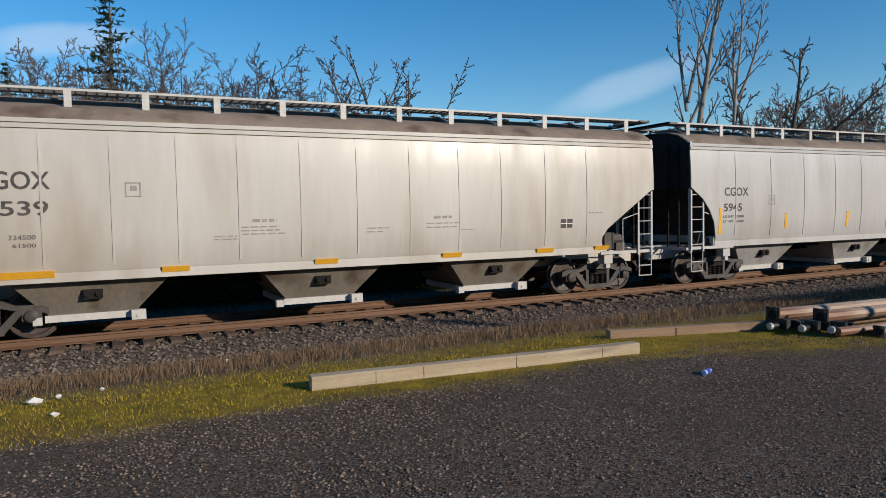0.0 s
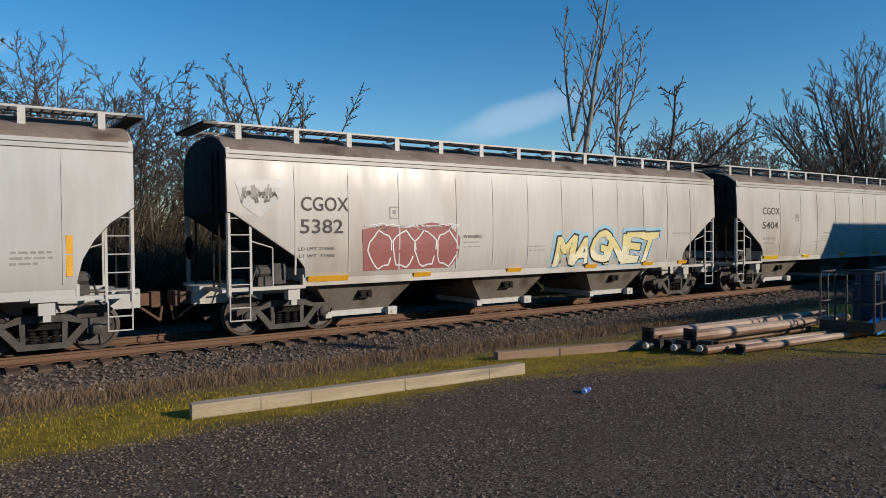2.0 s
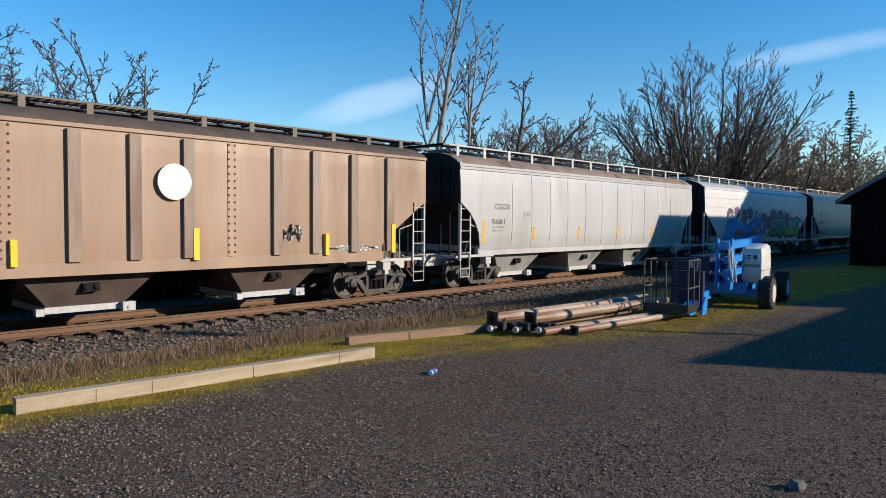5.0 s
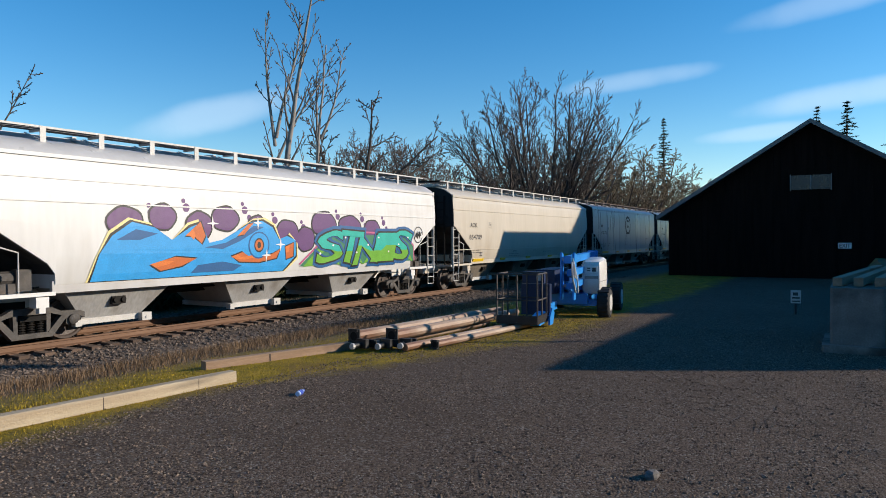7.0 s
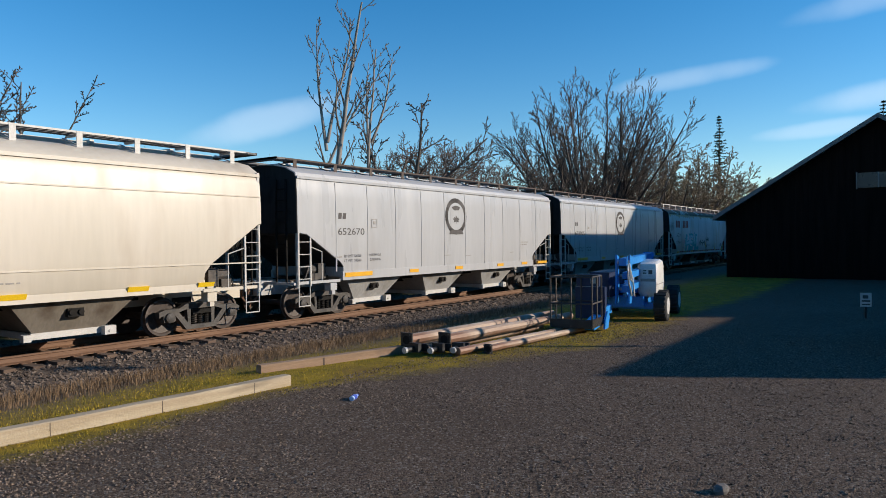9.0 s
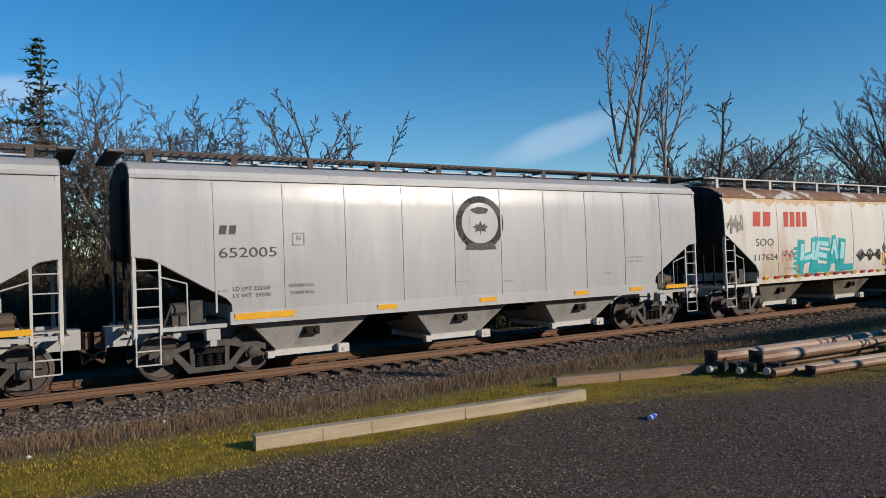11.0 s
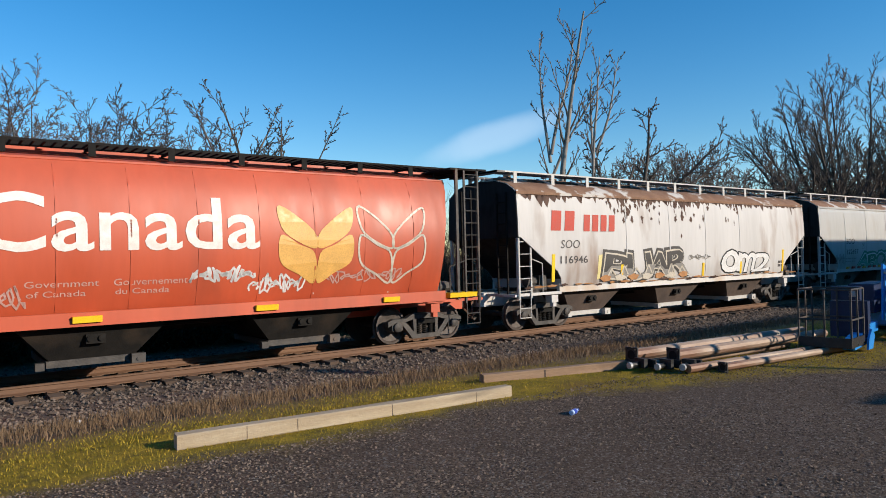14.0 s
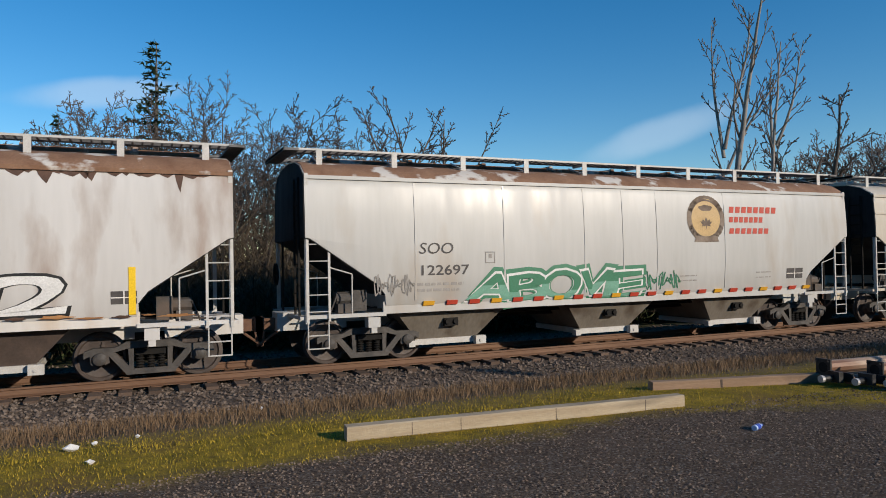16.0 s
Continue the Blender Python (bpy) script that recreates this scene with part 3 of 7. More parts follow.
def running_board(car, L, style):
    """Gratings along the roof on brackets, with the hatch trough between them."""
    y0, y1, z = style["walk"]
    for s in (-1, 1):
        sh = Shape()
        n = int(L / 0.06)
        a, b = s * y0, s * y1
        lo, hi = min(a, b), max(a, b)
        part("walkway_edge", Shape().box(-0.1, L + 0.1, s * y1 - 0.012, s * y1 + 0.012, z - 0.035, z + 0.008), style["bracket"], car)
        sh.box(-0.1, L + 0.1, s * y0 - 0.01, s * y0 + 0.01, z - 0.05, z)
        for i in range(7):
            yy = lo + (hi - lo) * (i + 0.5) / 7
            sh.box(-0.1, L + 0.1, yy - 0.006, yy + 0.006, z - 0.025, z)
        for i in range(n // 3):
            x = L * i / (n // 3)
            sh.box(x, x + 0.03, lo, hi, z - 0.045, z - 0.015)
        part("running_board", sh, style["grate"], car)
    br = style["bracket_n"]
    for i in range(br):
        x = 0.45 + (L - 0.9) * i / (br - 1)
        zr = style["bracket_z"]
        for s in (-1, 1):
            b = Shape()
            b.box(x - 0.065, x + 0.065, min(s * y1, s * (y1 + 0.02)), max(s * y1, s * (y1 + 0.02)), zr, z + 0.005)
            b.box(x - 0.03, x + 0.03, min(s * (y1), s * y0), max(s * y1, s * y0), z - 0.10, z - 0.05)
            b.tube((x, s * y1, zr + 0.03), (x, s * y0 * 0.6, z - 0.08), 0.02, n=4)
            part("bracket", b, style["bracket"], car)
    hatch = Shape().box(0.5, L - 0.5, -0.3, 0.3, 4.38, 4.55)
    for i in range(8):
        hatch.box(0.8 + (L - 1.6) * i / 7.5, 0.9 + (L - 1.6) * i / 7.5, -0.36, 0.36, 4.5, 4.6)
    part("hatch_cover", hatch, style["roofmat"], car)
    for e in (0.0, L):
        d = -1 if e == 0 else 1
        part("end_walkway", Shape().box(min(e, e + d * 0.32), max(e, e + d * 0.32), -style.get("cage", 1.1), style.get("cage", 1.1), z - 0.06, z - 0.01).box(min(e + d * 0.30, e + d * 0.32), max(e + d * 0.30, e + d * 0.32), -1.1, 1.1, z - 0.07, z), style["grate"], car)
        if "cage" in style:
            g = -d
            part("end_walkway", Shape().box(min(e, e + g * 0.95), max(e, e + g * 0.95), -1.56, 1.56, z - 0.08, z - 0.03), style["grate"], car)
            for yy in (-1.54, -0.6, 0.6, 1.54):
                part("cage_post", Shape().box(min(e + g * 0.72, e + g * 0.8), max(e + g * 0.72, e + g * 0.8), yy - 0.03, yy + 0.03, 1.1, z - 0.05), style["ladder"], car)


def make_car(name, X0, L, label, style):
    kind = style["kind"]
    car = thing(name, label, "hopper car", "cars of the freight train", at=pose(X0, TRACK_Y, RAIL_Z))
    CARS.append((car, X0))
    part("body", car_body(kind, L, style["cut"]), style["paint"], car, smooth=True)
    # roof skin in its own dirty finish
    p = [q for q in PROFILES[kind] if q[1] >= style["roof_z"]]
    rs = []
    for x in (style["cut"][0][0] + 0.02, L - style["cut"][0][0] - 0.02):
        near = [(x, -y, z + 0.012) for y, z in p]
        far = [(x, y, z + 0.012) for y, z in reversed(p[:-1])]
        low = [(x, p[0][0] - 0.05, p[0][1] - 0.06), (x, -p[0][0] + 0.05, p[0][1] - 0.06)]
        rs.append(near + far + low)
    part("roof", Shape().rings(rs), style["roofmat"], car, smooth=True)
    zc = style["roof_z"]
    for zz in style.get("chords", (zc - 0.03,)):
        for s in (-1, 1):
            y = side_y(kind, zz)
            w = 0.045 if zz > 3.8 else 0.018
            part("top_chord" if zz > 3.8 else "side_bead", Shape().box(style["cut"][0][0], L - style["cut"][0][0], min(s * y, s * (y + w)), max(s * y, s * (y + w)), zz - w, zz + 0.7 * w), style["chordmat"], car)
    # dark plates over the paint, standing in for shade at the ends
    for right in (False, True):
        part("end_sheet", end_sheet(kind, L, style["cut"], right), style.get("endmat", M_ENDSHADE), car)
        part("slope_sheet", slope_sheet(kind, L, style["cut"], right), M_ENDSHADE, car)
    x_in = style["cut"][-1][0]
    for s in (-1, 1):
        y = PROFILES[kind][0][0] if kind != "round" else 1.52
        top = 1.34 if style.get("sill_high") else 1.24
        sec = [(y + 0.04, top), (y + 0.04, 1.08), (y - 0.18, 1.08), (y - 0.18, 1.10), (y - 0.06, 1.10), (y - 0.06, top)]
        part("side_sill", Shape().rings([[(x, s * a_, z) for a_, z in sec] for x in (x_in - 0.05, L - x_in + 0.05)]), style["sill"], car)
    for x in style.get("rivets", ()):
        joint = part("riveted_joint", seams(kind, [x], 1.35, style["roof_z"] - 0.08, 0.20, 0.015), style["paint"], car)
        for side in (-0.075, 0.075):
            col = Shape()
            for k in range(16):
                z = 1.45 + 2.45 * k / 15
                y = -side_y(kind, z) - 0.01
                col.tube((x + side, y, z), (x + side, y - 0.022, z), 0.03, 0.02, n=6)
            tagged(part("rivet_column", col, M_ROOFK, joint), kind="stuff")
    if style["seams"]:
        for x in style["seams"]:
            part("rib" if "seam_p" in style else "seam", seams(kind, [x], 1.35, style["roof_z"] - 0.08, style.get("seam_w", 0.04), style.get("seam_p", 0.012)), style.get("seammat", style["paint"]), car)
    running_board(car, L, style)
    add_chutes(car, L, style["chute"], style["chute_x"], style["chute_w"][0], style["chute_w"][1], 0.42, style["gate"])
    part("centre_sill", Shape().box(1.0, L - 1.0, -0.25, 0.25, 0.78, 1.2).tube((3, -0.75, 0.95), (L - 3, -0.75, 0.95), 0.04), M_BLACK, car)
    for right in (False, True):
        add_end(car, L, right, style, style["ladder"], style.get("post", True))
    add_truck(car, style["truck_x"])
    add_truck(car, L - style["truck_x"])
    for x, z, w, h in style.get("tape", ()):
        part("reflector", band(kind, x, x + w, z, z + h, style.get("tape_p", 0.05)), style.get("tapemat", M_YEL), car)
    return car


CUT = [(0.0, 2.72), (0.10, 2.70), (1.55, 1.72), (1.72, 1.50), (1.74, 1.18)]
CUT_BOWED = [(0.0, 2.78), (0.42, 2.48), (0.70, 2.16), (0.90, 1.80), (0.99, 1.42), (1.0, 1.18)]
CUT_STEEP = [(0.0, 2.5), (0.35, 2.45), (1.75, 1.62), (1.85, 1.5), (1.86, 1.18)]
CUT_ROUND = [(0.95, 4.15), (1.0, 3.9), (1.15, 3.1), (1.22, 2.3), (1.25, 1.22)]


def style(**over):
    s = dict(kind="curved", paint=M_CGOX, roofmat=M_ROOFD, roof_z=3.98, chordmat=M_CGOX, chords=(3.98, 3.88), cut=CUT, seams=[], sill=M_CGOX, sill_high=True, chute=M_CHUTE, chute_x=(3.4, 7.85, 12.2), chute_w=(2.9, 1.5),
             gate=M_LADW, ladder=M_LADW, trim=M_CGOX, gear=M_TRUCK, grate=M_WALKG, bracket=M_LADW, bracket_n=13, bracket_z=4.30, walk=(0.55, 1.02, 4.64), truck_x=1.5, tape=(), tapemat=M_ORNG)
    s.update(over)
    return s


def even(a, b, n):
    return [a + (b - a) * i / (n - 1) for i in range(n)]


TAPE5 = [(1.8, 1.17, 1.0, 0.13), (4.6, 1.17, 0.5, 0.11), (7.6, 1.17, 0.5, 0.11), (10.6, 1.17, 0.5, 0.11), (13.2, 1.17, 0.5, 0.11), (15.0, 1.17, 0.45, 0.11)]
TAPEV = [(1.08, 1.45, 0.11, 0.75), (3.87, 1.56, 0.11, 0.45), (6.81, 1.53, 0.11, 0.49), (9.82, 1.54, 0.11, 0.48), (12.84, 1.55, 0.11, 0.45), (15.78, 1.5, 0.11, 0.75)]
SEAM_CG = [2.65, 3.78, 4.93, 6.07, 7.33, 8.56, 9.8, 11.04, 12.18, 13.45, 14.72]
SEAM_CD = [2.87, 4.37, 5.64, 7.11, 8.32, 9.56, 10.76, 12.06, 13.36, 14.66]

car_a = make_car("grain_hopper_car", -3.43, 16.95, "warm grey curved-side grain hopper car on the rails", style(seams=SEAM_CG, tape=TAPE5))
car_b = make_car("grain_hopper_car", 14.90, 16.95, "pale grey curved-side grain hopper car with amber strips", style(paint=M_SILVER, cut=CUT_BOWED, tape_p=0.012, chordmat=M_SILVER, sill=M_SILVER, chute=M_CHUTES, trim=M_SILVER, seams=[1.76, 3.26, 4.76, 6.26, 7.58, 8.95, 10.31, 11.69, 13.05, 14.34, 15.74], tape=TAPEV))
car_c = make_car("grain_hopper_car", 33.64, 16.95, "dusty grey grain hopper car with painted graffiti tags", style(seams=[1.5, 2.81, 4.16, 5.88, 7.08, 8.32, 9.62, 10.9, 11.99, 13.19, 14.39, 15.59], tape=TAPE5))
car_d = make_car("grain_hopper_car", 51.95, 16.95, "warm grey curved-side grain hopper car with yellow strips", style(seams=SEAM_CD, tape=TAPE5, tapemat=M_YEL))
car_e = make_car("grain_hopper_car", 70.30, 17.2, "tan brown ribbed grain hopper car with white disc", style(kind="flat", paint=M_BROWN, roofmat=M_ROOFK, roof_z=4.02, chordmat=M_BROWN, chords=(4.02,), seams=[1.58, 2.85, 3.98, 5.17, 7.42, 8.6, 9.76, 12.03, 13.18, 14.43, 15.71], rivets=(6.24, 10.83), seam_w=0.24, seam_p=0.09, seammat=M_BROWNR, sill=M_BROWN, chute=M_ROOFK, gate=M_GRATE, ladder=M_LADW, trim=M_LADW, bracket=M_CHUTE, grate=M_ROOFK, bracket_n=14, walk=(0.5, 0.95, 4.58), tape=[(2.0, 1.3, 0.14, 0.8), (6.3, 1.3, 0.11, 0.5), (9.85, 1.3, 0.13, 0.7), (13.45, 1.3, 0.11, 0.55), (15.75, 1.3, 0.14, 0.8)], tape_p=0.104, tapemat=M_YEL))
car_f = make_car("grain_hopper_car", 89.05, 17.1, "silver grey curved-side grain hopper car", style(paint=M_SILVER, cut=CUT_BOWED, tape_p=0.012, chordmat=M_SILVER, sill=M_SILVER, chute=M_CHUTES, trim=M_SILVER, seams=SEAM_CG, tape=TAPEV))
car_g = make_car("grain_hopper_car", 107.72, 17.1, "white grain hopper car covered by bright graffiti", style(paint=M_WHITE, roofmat=M_SILVER, chordmat=M_WHITE, chords=(3.98, 3.5, 3.02), sill=M_SILVER, chute=M_CHUTES, trim=M_WHITE))
car_h = make_car("grain_hopper_car", 126.34, 16.9, "cream tan grain hopper car with horizontal beads", style(paint=M_TAN, roofmat=M_TAN, chordmat=M_TAN, chords=(3.98, 3.42, 1.72), sill=M_TAN, chute=M_CHUTE, trim=M_TAN, tape=TAPE5, tapemat=M_YEL))
CP = dict(kind="panel", paint=M_CPG, roofmat=M_SILVER, roof_z=4.05, chordmat=M_CPG, chords=(4.05,), cut=CUT_STEEP, sill=M_CPG, chute=M_CHUTES, trim=M_CPG, bracket=M_ROOFK, bracket_n=10, walk=(0.55, 1.0, 4.62), chute_x=(3.65, 7.55, 11.5), chute_w=(3.0, 1.45))
TAPE_CP = [(1.9, 1.17, 1.25, 0.13), (5.1, 1.17, 0.5, 0.11), (7.9, 1.17, 0.5, 0.11), (11.0, 1.17, 0.5, 0.11), (13.1, 1.17, 0.5, 0.11), (14.6, 1.17, 0.9, 0.11)]
car_i = make_car("grain_hopper_car", 144.56, 16.0, "new pale grey grain hopper car with round crest", style(**CP, seams=[1.55, 2.98, 4.39, 5.82, 7.24, 8.63, 10.05, 11.51, 12.98, 14.48], tape=TAPE_CP))
car_k = make_car("grain_hopper_car", 161.70, 16.04, "new pale grey grain hopper car with round crest", style(**CP, seams=[1.55, 2.98, 4.39, 5.82, 7.24, 8.63, 10.05, 11.51, 12.98, 14.48], tape=TAPE_CP))
car_l = make_car("grain_hopper_car", 179.12, 16.7, "rust-stained white grain hopper car with teal graffiti", style(paint=M_RUSTW, roofmat=M_ROOFR, chordmat=M_ROOFR, chords=(3.98,), sill=M_RUSTW, chute=M_CHUTE, trim=M_RUSTW, bracket_n=12, seams=[2.81, 5.14, 7.47, 9.7, 11.98, 14.31]))
car_m = make_car("grain_hopper_car", 197.23, 17.2, "faded orange-red round-bodied grain hopper car", style(kind="round", paint=M_RED, roofmat=M_RED, roof_z=4.18, chordmat=M_RED, chords=(4.2,), cut=CUT_ROUND, seams=[2.23, 3.45, 4.6, 5.86, 7.17, 8.44, 9.73, 11.04, 12.34, 13.64, 15.04], seam_w=0.03, seammat=M_RED, sill=M_RED, chute=M_BLACK, trim=M_RED, gate=M_TRUCK, ladder=M_TRUCK, grate=M_BLACK, bracket=M_BLACK, bracket_n=12, walk=(0.5, 1.15, 4.56), cage=1.5, tape=[(1.0, 1.15, 1.1, 0.14), (4.0, 1.15, 0.55, 0.12), (7.4, 1.15, 0.5, 0.12), (10.9, 1.15, 0.5, 0.12), (14.1, 1.15, 0.45, 0.12), (16.1, 1.15, 0.9, 0.12)], tape_p=0.40, tapemat=M_YEL))
car_n = make_car("grain_hopper_car", 215.81, 16.4, "dirty white grain hopper car with rust and graffiti", style(paint=M_DIRTW, roofmat=M_ROOFR, chordmat=M_ROOFR, chords=(3.98,), sill=M_RUSTW, chute=M_ROOFK, trim=M_DIRTW, bracket_n=11, seams=[4.72, 7.01, 9.15, 11.4]))
car_o = make_car("grain_hopper_car", 233.62, 16.3, "dull grey grain hopper car with round crest and graffiti", style(paint=M_SOOG, roofmat=M_ROOFR, chordmat=M_SOOG, chords=(3.98,), sill=M_SOOG, chute=M_CHUTE, trim=M_SOOG, bracket_n=10, seams=[2.42, 4.63, 6.87, 8.03, 9.11, 11.44]))
car_p = make_car("grain_hopper_car", 251.25, 16.8, "cream tan grain hopper car with horizontal beads", style(paint=M_TAN, roofmat=M_TAN, chordmat=M_TAN, chords=(3.98, 3.42, 1.72), sill=M_TAN, chute=M_CHUTE, trim=M_TAN, tape=TAPE5, tapemat=M_YEL))


# ---------------------------------------------------------------- ground
def ground_height(x, y):
    """Level lot, a shallow grassy swale, the ballast bed under the track, and a bank beyond it."""
    z = 0.0
    if y > 8.5:
        z -= 0.47 * min(1, (y - 8.5) / 4.2)
    if 11.8 < y < 20.5:
        up = min(1, (y - 11.8) / 2.4, (20.5 - y) / 2.4)
        z += 0.0 if up <= 0 else 0.02 * up
    z += 0.03 * noise.noise((x * 0.25, y * 0.25, 0.3)) + 0.012 * noise.noise((x * 1.3, y * 1.3, 2.0))
    if y > 21:
        z += 0.03 * (y - 21) if y < 40 else 0.57
    return z


def ground_material():
    m = bpy.data.materials.new("gravel_lot_with_mossy_grass_verge")
    m.use_nodes = True
    n, l = m.node_tree.nodes, m.node_tree.links
    b = n["Principled BSDF"]
    co = n.new("ShaderNodeTexCoord")
    sep = n.new("ShaderNodeSeparateXYZ")
    l.new(co.outputs["Object"], sep.inputs["Vector"])

    def tex(sc, detail=5.0, rough=0.55):
        t = n.new("ShaderNodeTexNoise")
        t.inputs["Scale"].default_value, t.inputs["Detail"].default_value, t.inputs["Roughness"].default_value = sc, detail, rough
        l.new(co.outputs["Object"], t.inputs["Vector"])
        return t.outputs["Fac"]

    def op(kind, a, c):
        q = n.new("ShaderNodeMath")
        q.operation = kind
        for i, v in enumerate((a, c)):
            if isinstance(v, (int, float)):
                q.inputs[i].default_value = v
            else:
                l.new(v, q.inputs[i])
        return q.outputs["Value"]

    def rng(v, lo, hi, a=0.0, c=1.0):
        r = n.new("ShaderNodeMapRange")
        r.inputs["From Min"].default_value, r.inputs["From Max"].default_value, r.inputs["To Min"].default_value, r.inputs["To Max"].default_value = lo, hi, a, c
        l.new(v, r.inputs["Value"])
        return r.outputs["Result"]

    def mix(fac, a, c):
        x = n.new("ShaderNodeMix")
        x.data_type = "RGBA"
        l.new(fac, x.inputs["Factor"])
        for key, v in (("A", a), ("B", c)):
            if isinstance(v, tuple):
                x.inputs[key].default_value = (*v, 1)
            else:
                l.new(v, x.inputs[key])
        return x.outputs["Result"]

    vor = n.new("ShaderNodeTexVoronoi")
    vor.inputs["Scale"].default_value = 52
    l.new(co.outputs["Object"], vor.inputs["Vector"])
    big, mid, fine = tex(0.35), tex(2.2), tex(38, 3.0, 0.7)
    stone = n.new("ShaderNodeSeparateColor")
    l.new(vor.outputs["Color"], stone.inputs["Color"])
    lot = mix(rng(stone.outputs["Red"], 0.1, 0.95), (0.044, 0.030, 0.022), (0.158, 0.115, 0.082))
    lot = mix(rng(big, 0.38, 0.62, 0.0, 0.65), lot, (0.076, 0.053, 0.037))
    lot = mix(rng(tex(30, 3.0, 0.7), 0.56, 0.72, 0, 0.7), lot, (0.025, 0.019, 0.014))
    lot = mix(rng(stone.outputs["Blue"], 0.80, 1.0, 0, 0.75), lot, (0.218, 0.196, 0.167))
    lot = mix(rng(tex(9, 4.0), 0.62, 0.8, 0, 0.6), lot, (0.197, 0.174, 0.147))
    grass = mix(rng(mid, 0.35, 0.65), (0.186, 0.140, 0.014), (0.348, 0.236, 0.028))
    grass = mix(rng(fine, 0.45, 0.7, 0, 0.7), grass, (0.055, 0.050, 0.016))
    grass = mix(rng(tex(5.5, 6.0, 0.7), 0.50, 0.66, 0, 0.6), grass, (0.07, 0.054, 0.025))
    grass = mix(rng(tex(0.9), 0.5, 0.68, 0, 0.75), grass, (0.175, 0.108, 0.037))
    dry = mix(rng(fine, 0.35, 0.65), (0.098, 0.070, 0.046), (0.180, 0.135, 0.094))
    bal = mix(rng(stone.outputs["Green"], 0.0, 1.0), (0.066, 0.049, 0.039), (0.172, 0.135, 0.107))
    soil = mix(rng(mid, 0.3, 0.7), (0.049, 0.041, 0.025), (0.074, 0.074, 0.029))
    # the verge's near edge turns towards the lot further along the track
    edge = op("ADD", sep.outputs["Y"], op("MULTIPLY", op("SUBTRACT", mid, 0.5), 0.9))
    edge = op("ADD", edge, op("MULTIPLY", op("SUBTRACT", big, 0.5), 1.4))
    lean = op("ADD", edge, op("MULTIPLY", op("MAXIMUM", op("SUBTRACT", op("MINIMUM", sep.outputs["X"], 13.0), 6.0), 0.0), 0.30))
    col = mix(rng(lean, 6.9, 7.5), lot, grass)
    col = mix(rng(edge, 8.6, 10.4), col, dry)
    col = mix(rng(edge, 11.2, 12.2), col, bal)
    col = mix(rng(edge, 19.0, 20.0), col, soil)
    l.new(col, b.inputs["Base Color"])
    b.inputs["Roughness"].default_value = 0.9
    b.inputs["Specular IOR Level"].default_value = 0.12
    bp = n.new("ShaderNodeBump")
    bp.inputs["Strength"].default_value, bp.inputs["Distance"].default_value = 0.75, 0.013
    l.new(op("ADD", op("MULTIPLY", vor.outputs["Distance"], -1.0), fine), bp.inputs["Height"])
    l.new(bp.outputs["Normal"], b.inputs["Normal"])
    return m


def grid(xs, ys):
    sh = Shape()
    w = len(ys)
    sh.v = [(x, y, ground_height(x, y)) for x in xs for y in ys]
    sh.f = [(a * w + b, (a + 1) * w + b, (a + 1) * w + b + 1, a * w + b + 1) for a in range(len(xs) - 1) for b in range(w - 1)]
    return sh


xs = [-1500, -400, -150, -80, -40, -25] + [-15 + 0.4 * i for i in range(140)] + [45, 55, 70, 100, 150, 250, 600, 2500]
ys = [-1500, -300, -80, -40, -20, -10] + [-6 + 0.35 * i for i in range(90)] + [27, 30, 36, 45, 70, 120, 400, 2500]
M_GROUND = ground_material()
ground = part("ground", grid(xs, ys), M_GROUND)
tagged(ground, "dark gravel lot with a mossy grass verge along the track", "ground", kind="structure")

# ---------------------------------------------------------------- track
M_RAIL = material("rusty_rail_steel", ((0.131, 0.070, 0.041), (0.180, 0.102, 0.061)), 0.7, 0.3, 5.0, (0.1, 1, 1))
M_TIE = material("weathered_tie_wood", ((0.082, 0.053, 0.037), (0.139, 0.094, 0.066)), 0.9, 0, 4.0, (1, 0.15, 1), 0.6, 40, per_piece=0.35)
track = thing("railway_track", "rusty steel rails spiked to weathered wooden ties", "railway track", at=pose(0, TRACK_Y, RAIL_Z))
for s in (-1, 1):
    y = s * 0.755
    r = Shape()
    sec = [(-0.07, -0.17), (0.07, -0.17), (0.07, -0.155), (0.012, -0.13), (0.012, -0.05), (0.036, -0.035), (0.036, -0.005), (0.03, 0.0), (-0.03, 0.0), (-0.036, -0.005), (-0.036, -0.035), (-0.012, -0.05), (-0.012, -0.13), (-0.07, -0.155)]
    r.rings([[(x, y + a, z) for a, z in sec] for x in (-120, 420)])
    part("rail", r, M_RAIL, track)
tie_mesh = Shape().box(-0.115, 0.115, -1.32, 1.32, -0.36, -0.172).mesh("tie", M_TIE)
plate_mesh = Shape().box(-0.10, 0.10, -0.175, 0.175, -0.172, -0.158).mesh("tie_plate", M_RAIL)
rt = random.Random(4)
for i in range(150):
    x = -12 + 0.52 * i
    t = part("tie", tie_mesh, None, track, m=pose(x + rt.uniform(-0.03, 0.03), rt.uniform(-0.08, 0.08), rt.uniform(-0.012, 0.0), 0, 0, rt.uniform(-1.5, 1.5)))
    for s in (-0.755, 0.755):
        part("tie_plate", plate_mesh, None, track, m=pose(x, s, 0))
far_ties = Shape()
for i in range(500):
    x = 66 + 0.52 * i
    far_ties.box(x, x + 0.23, -1.3, 1.3, -0.36, -0.172)
tagged(part("far_ties", far_ties, M_TIE, track), kind="stuff")


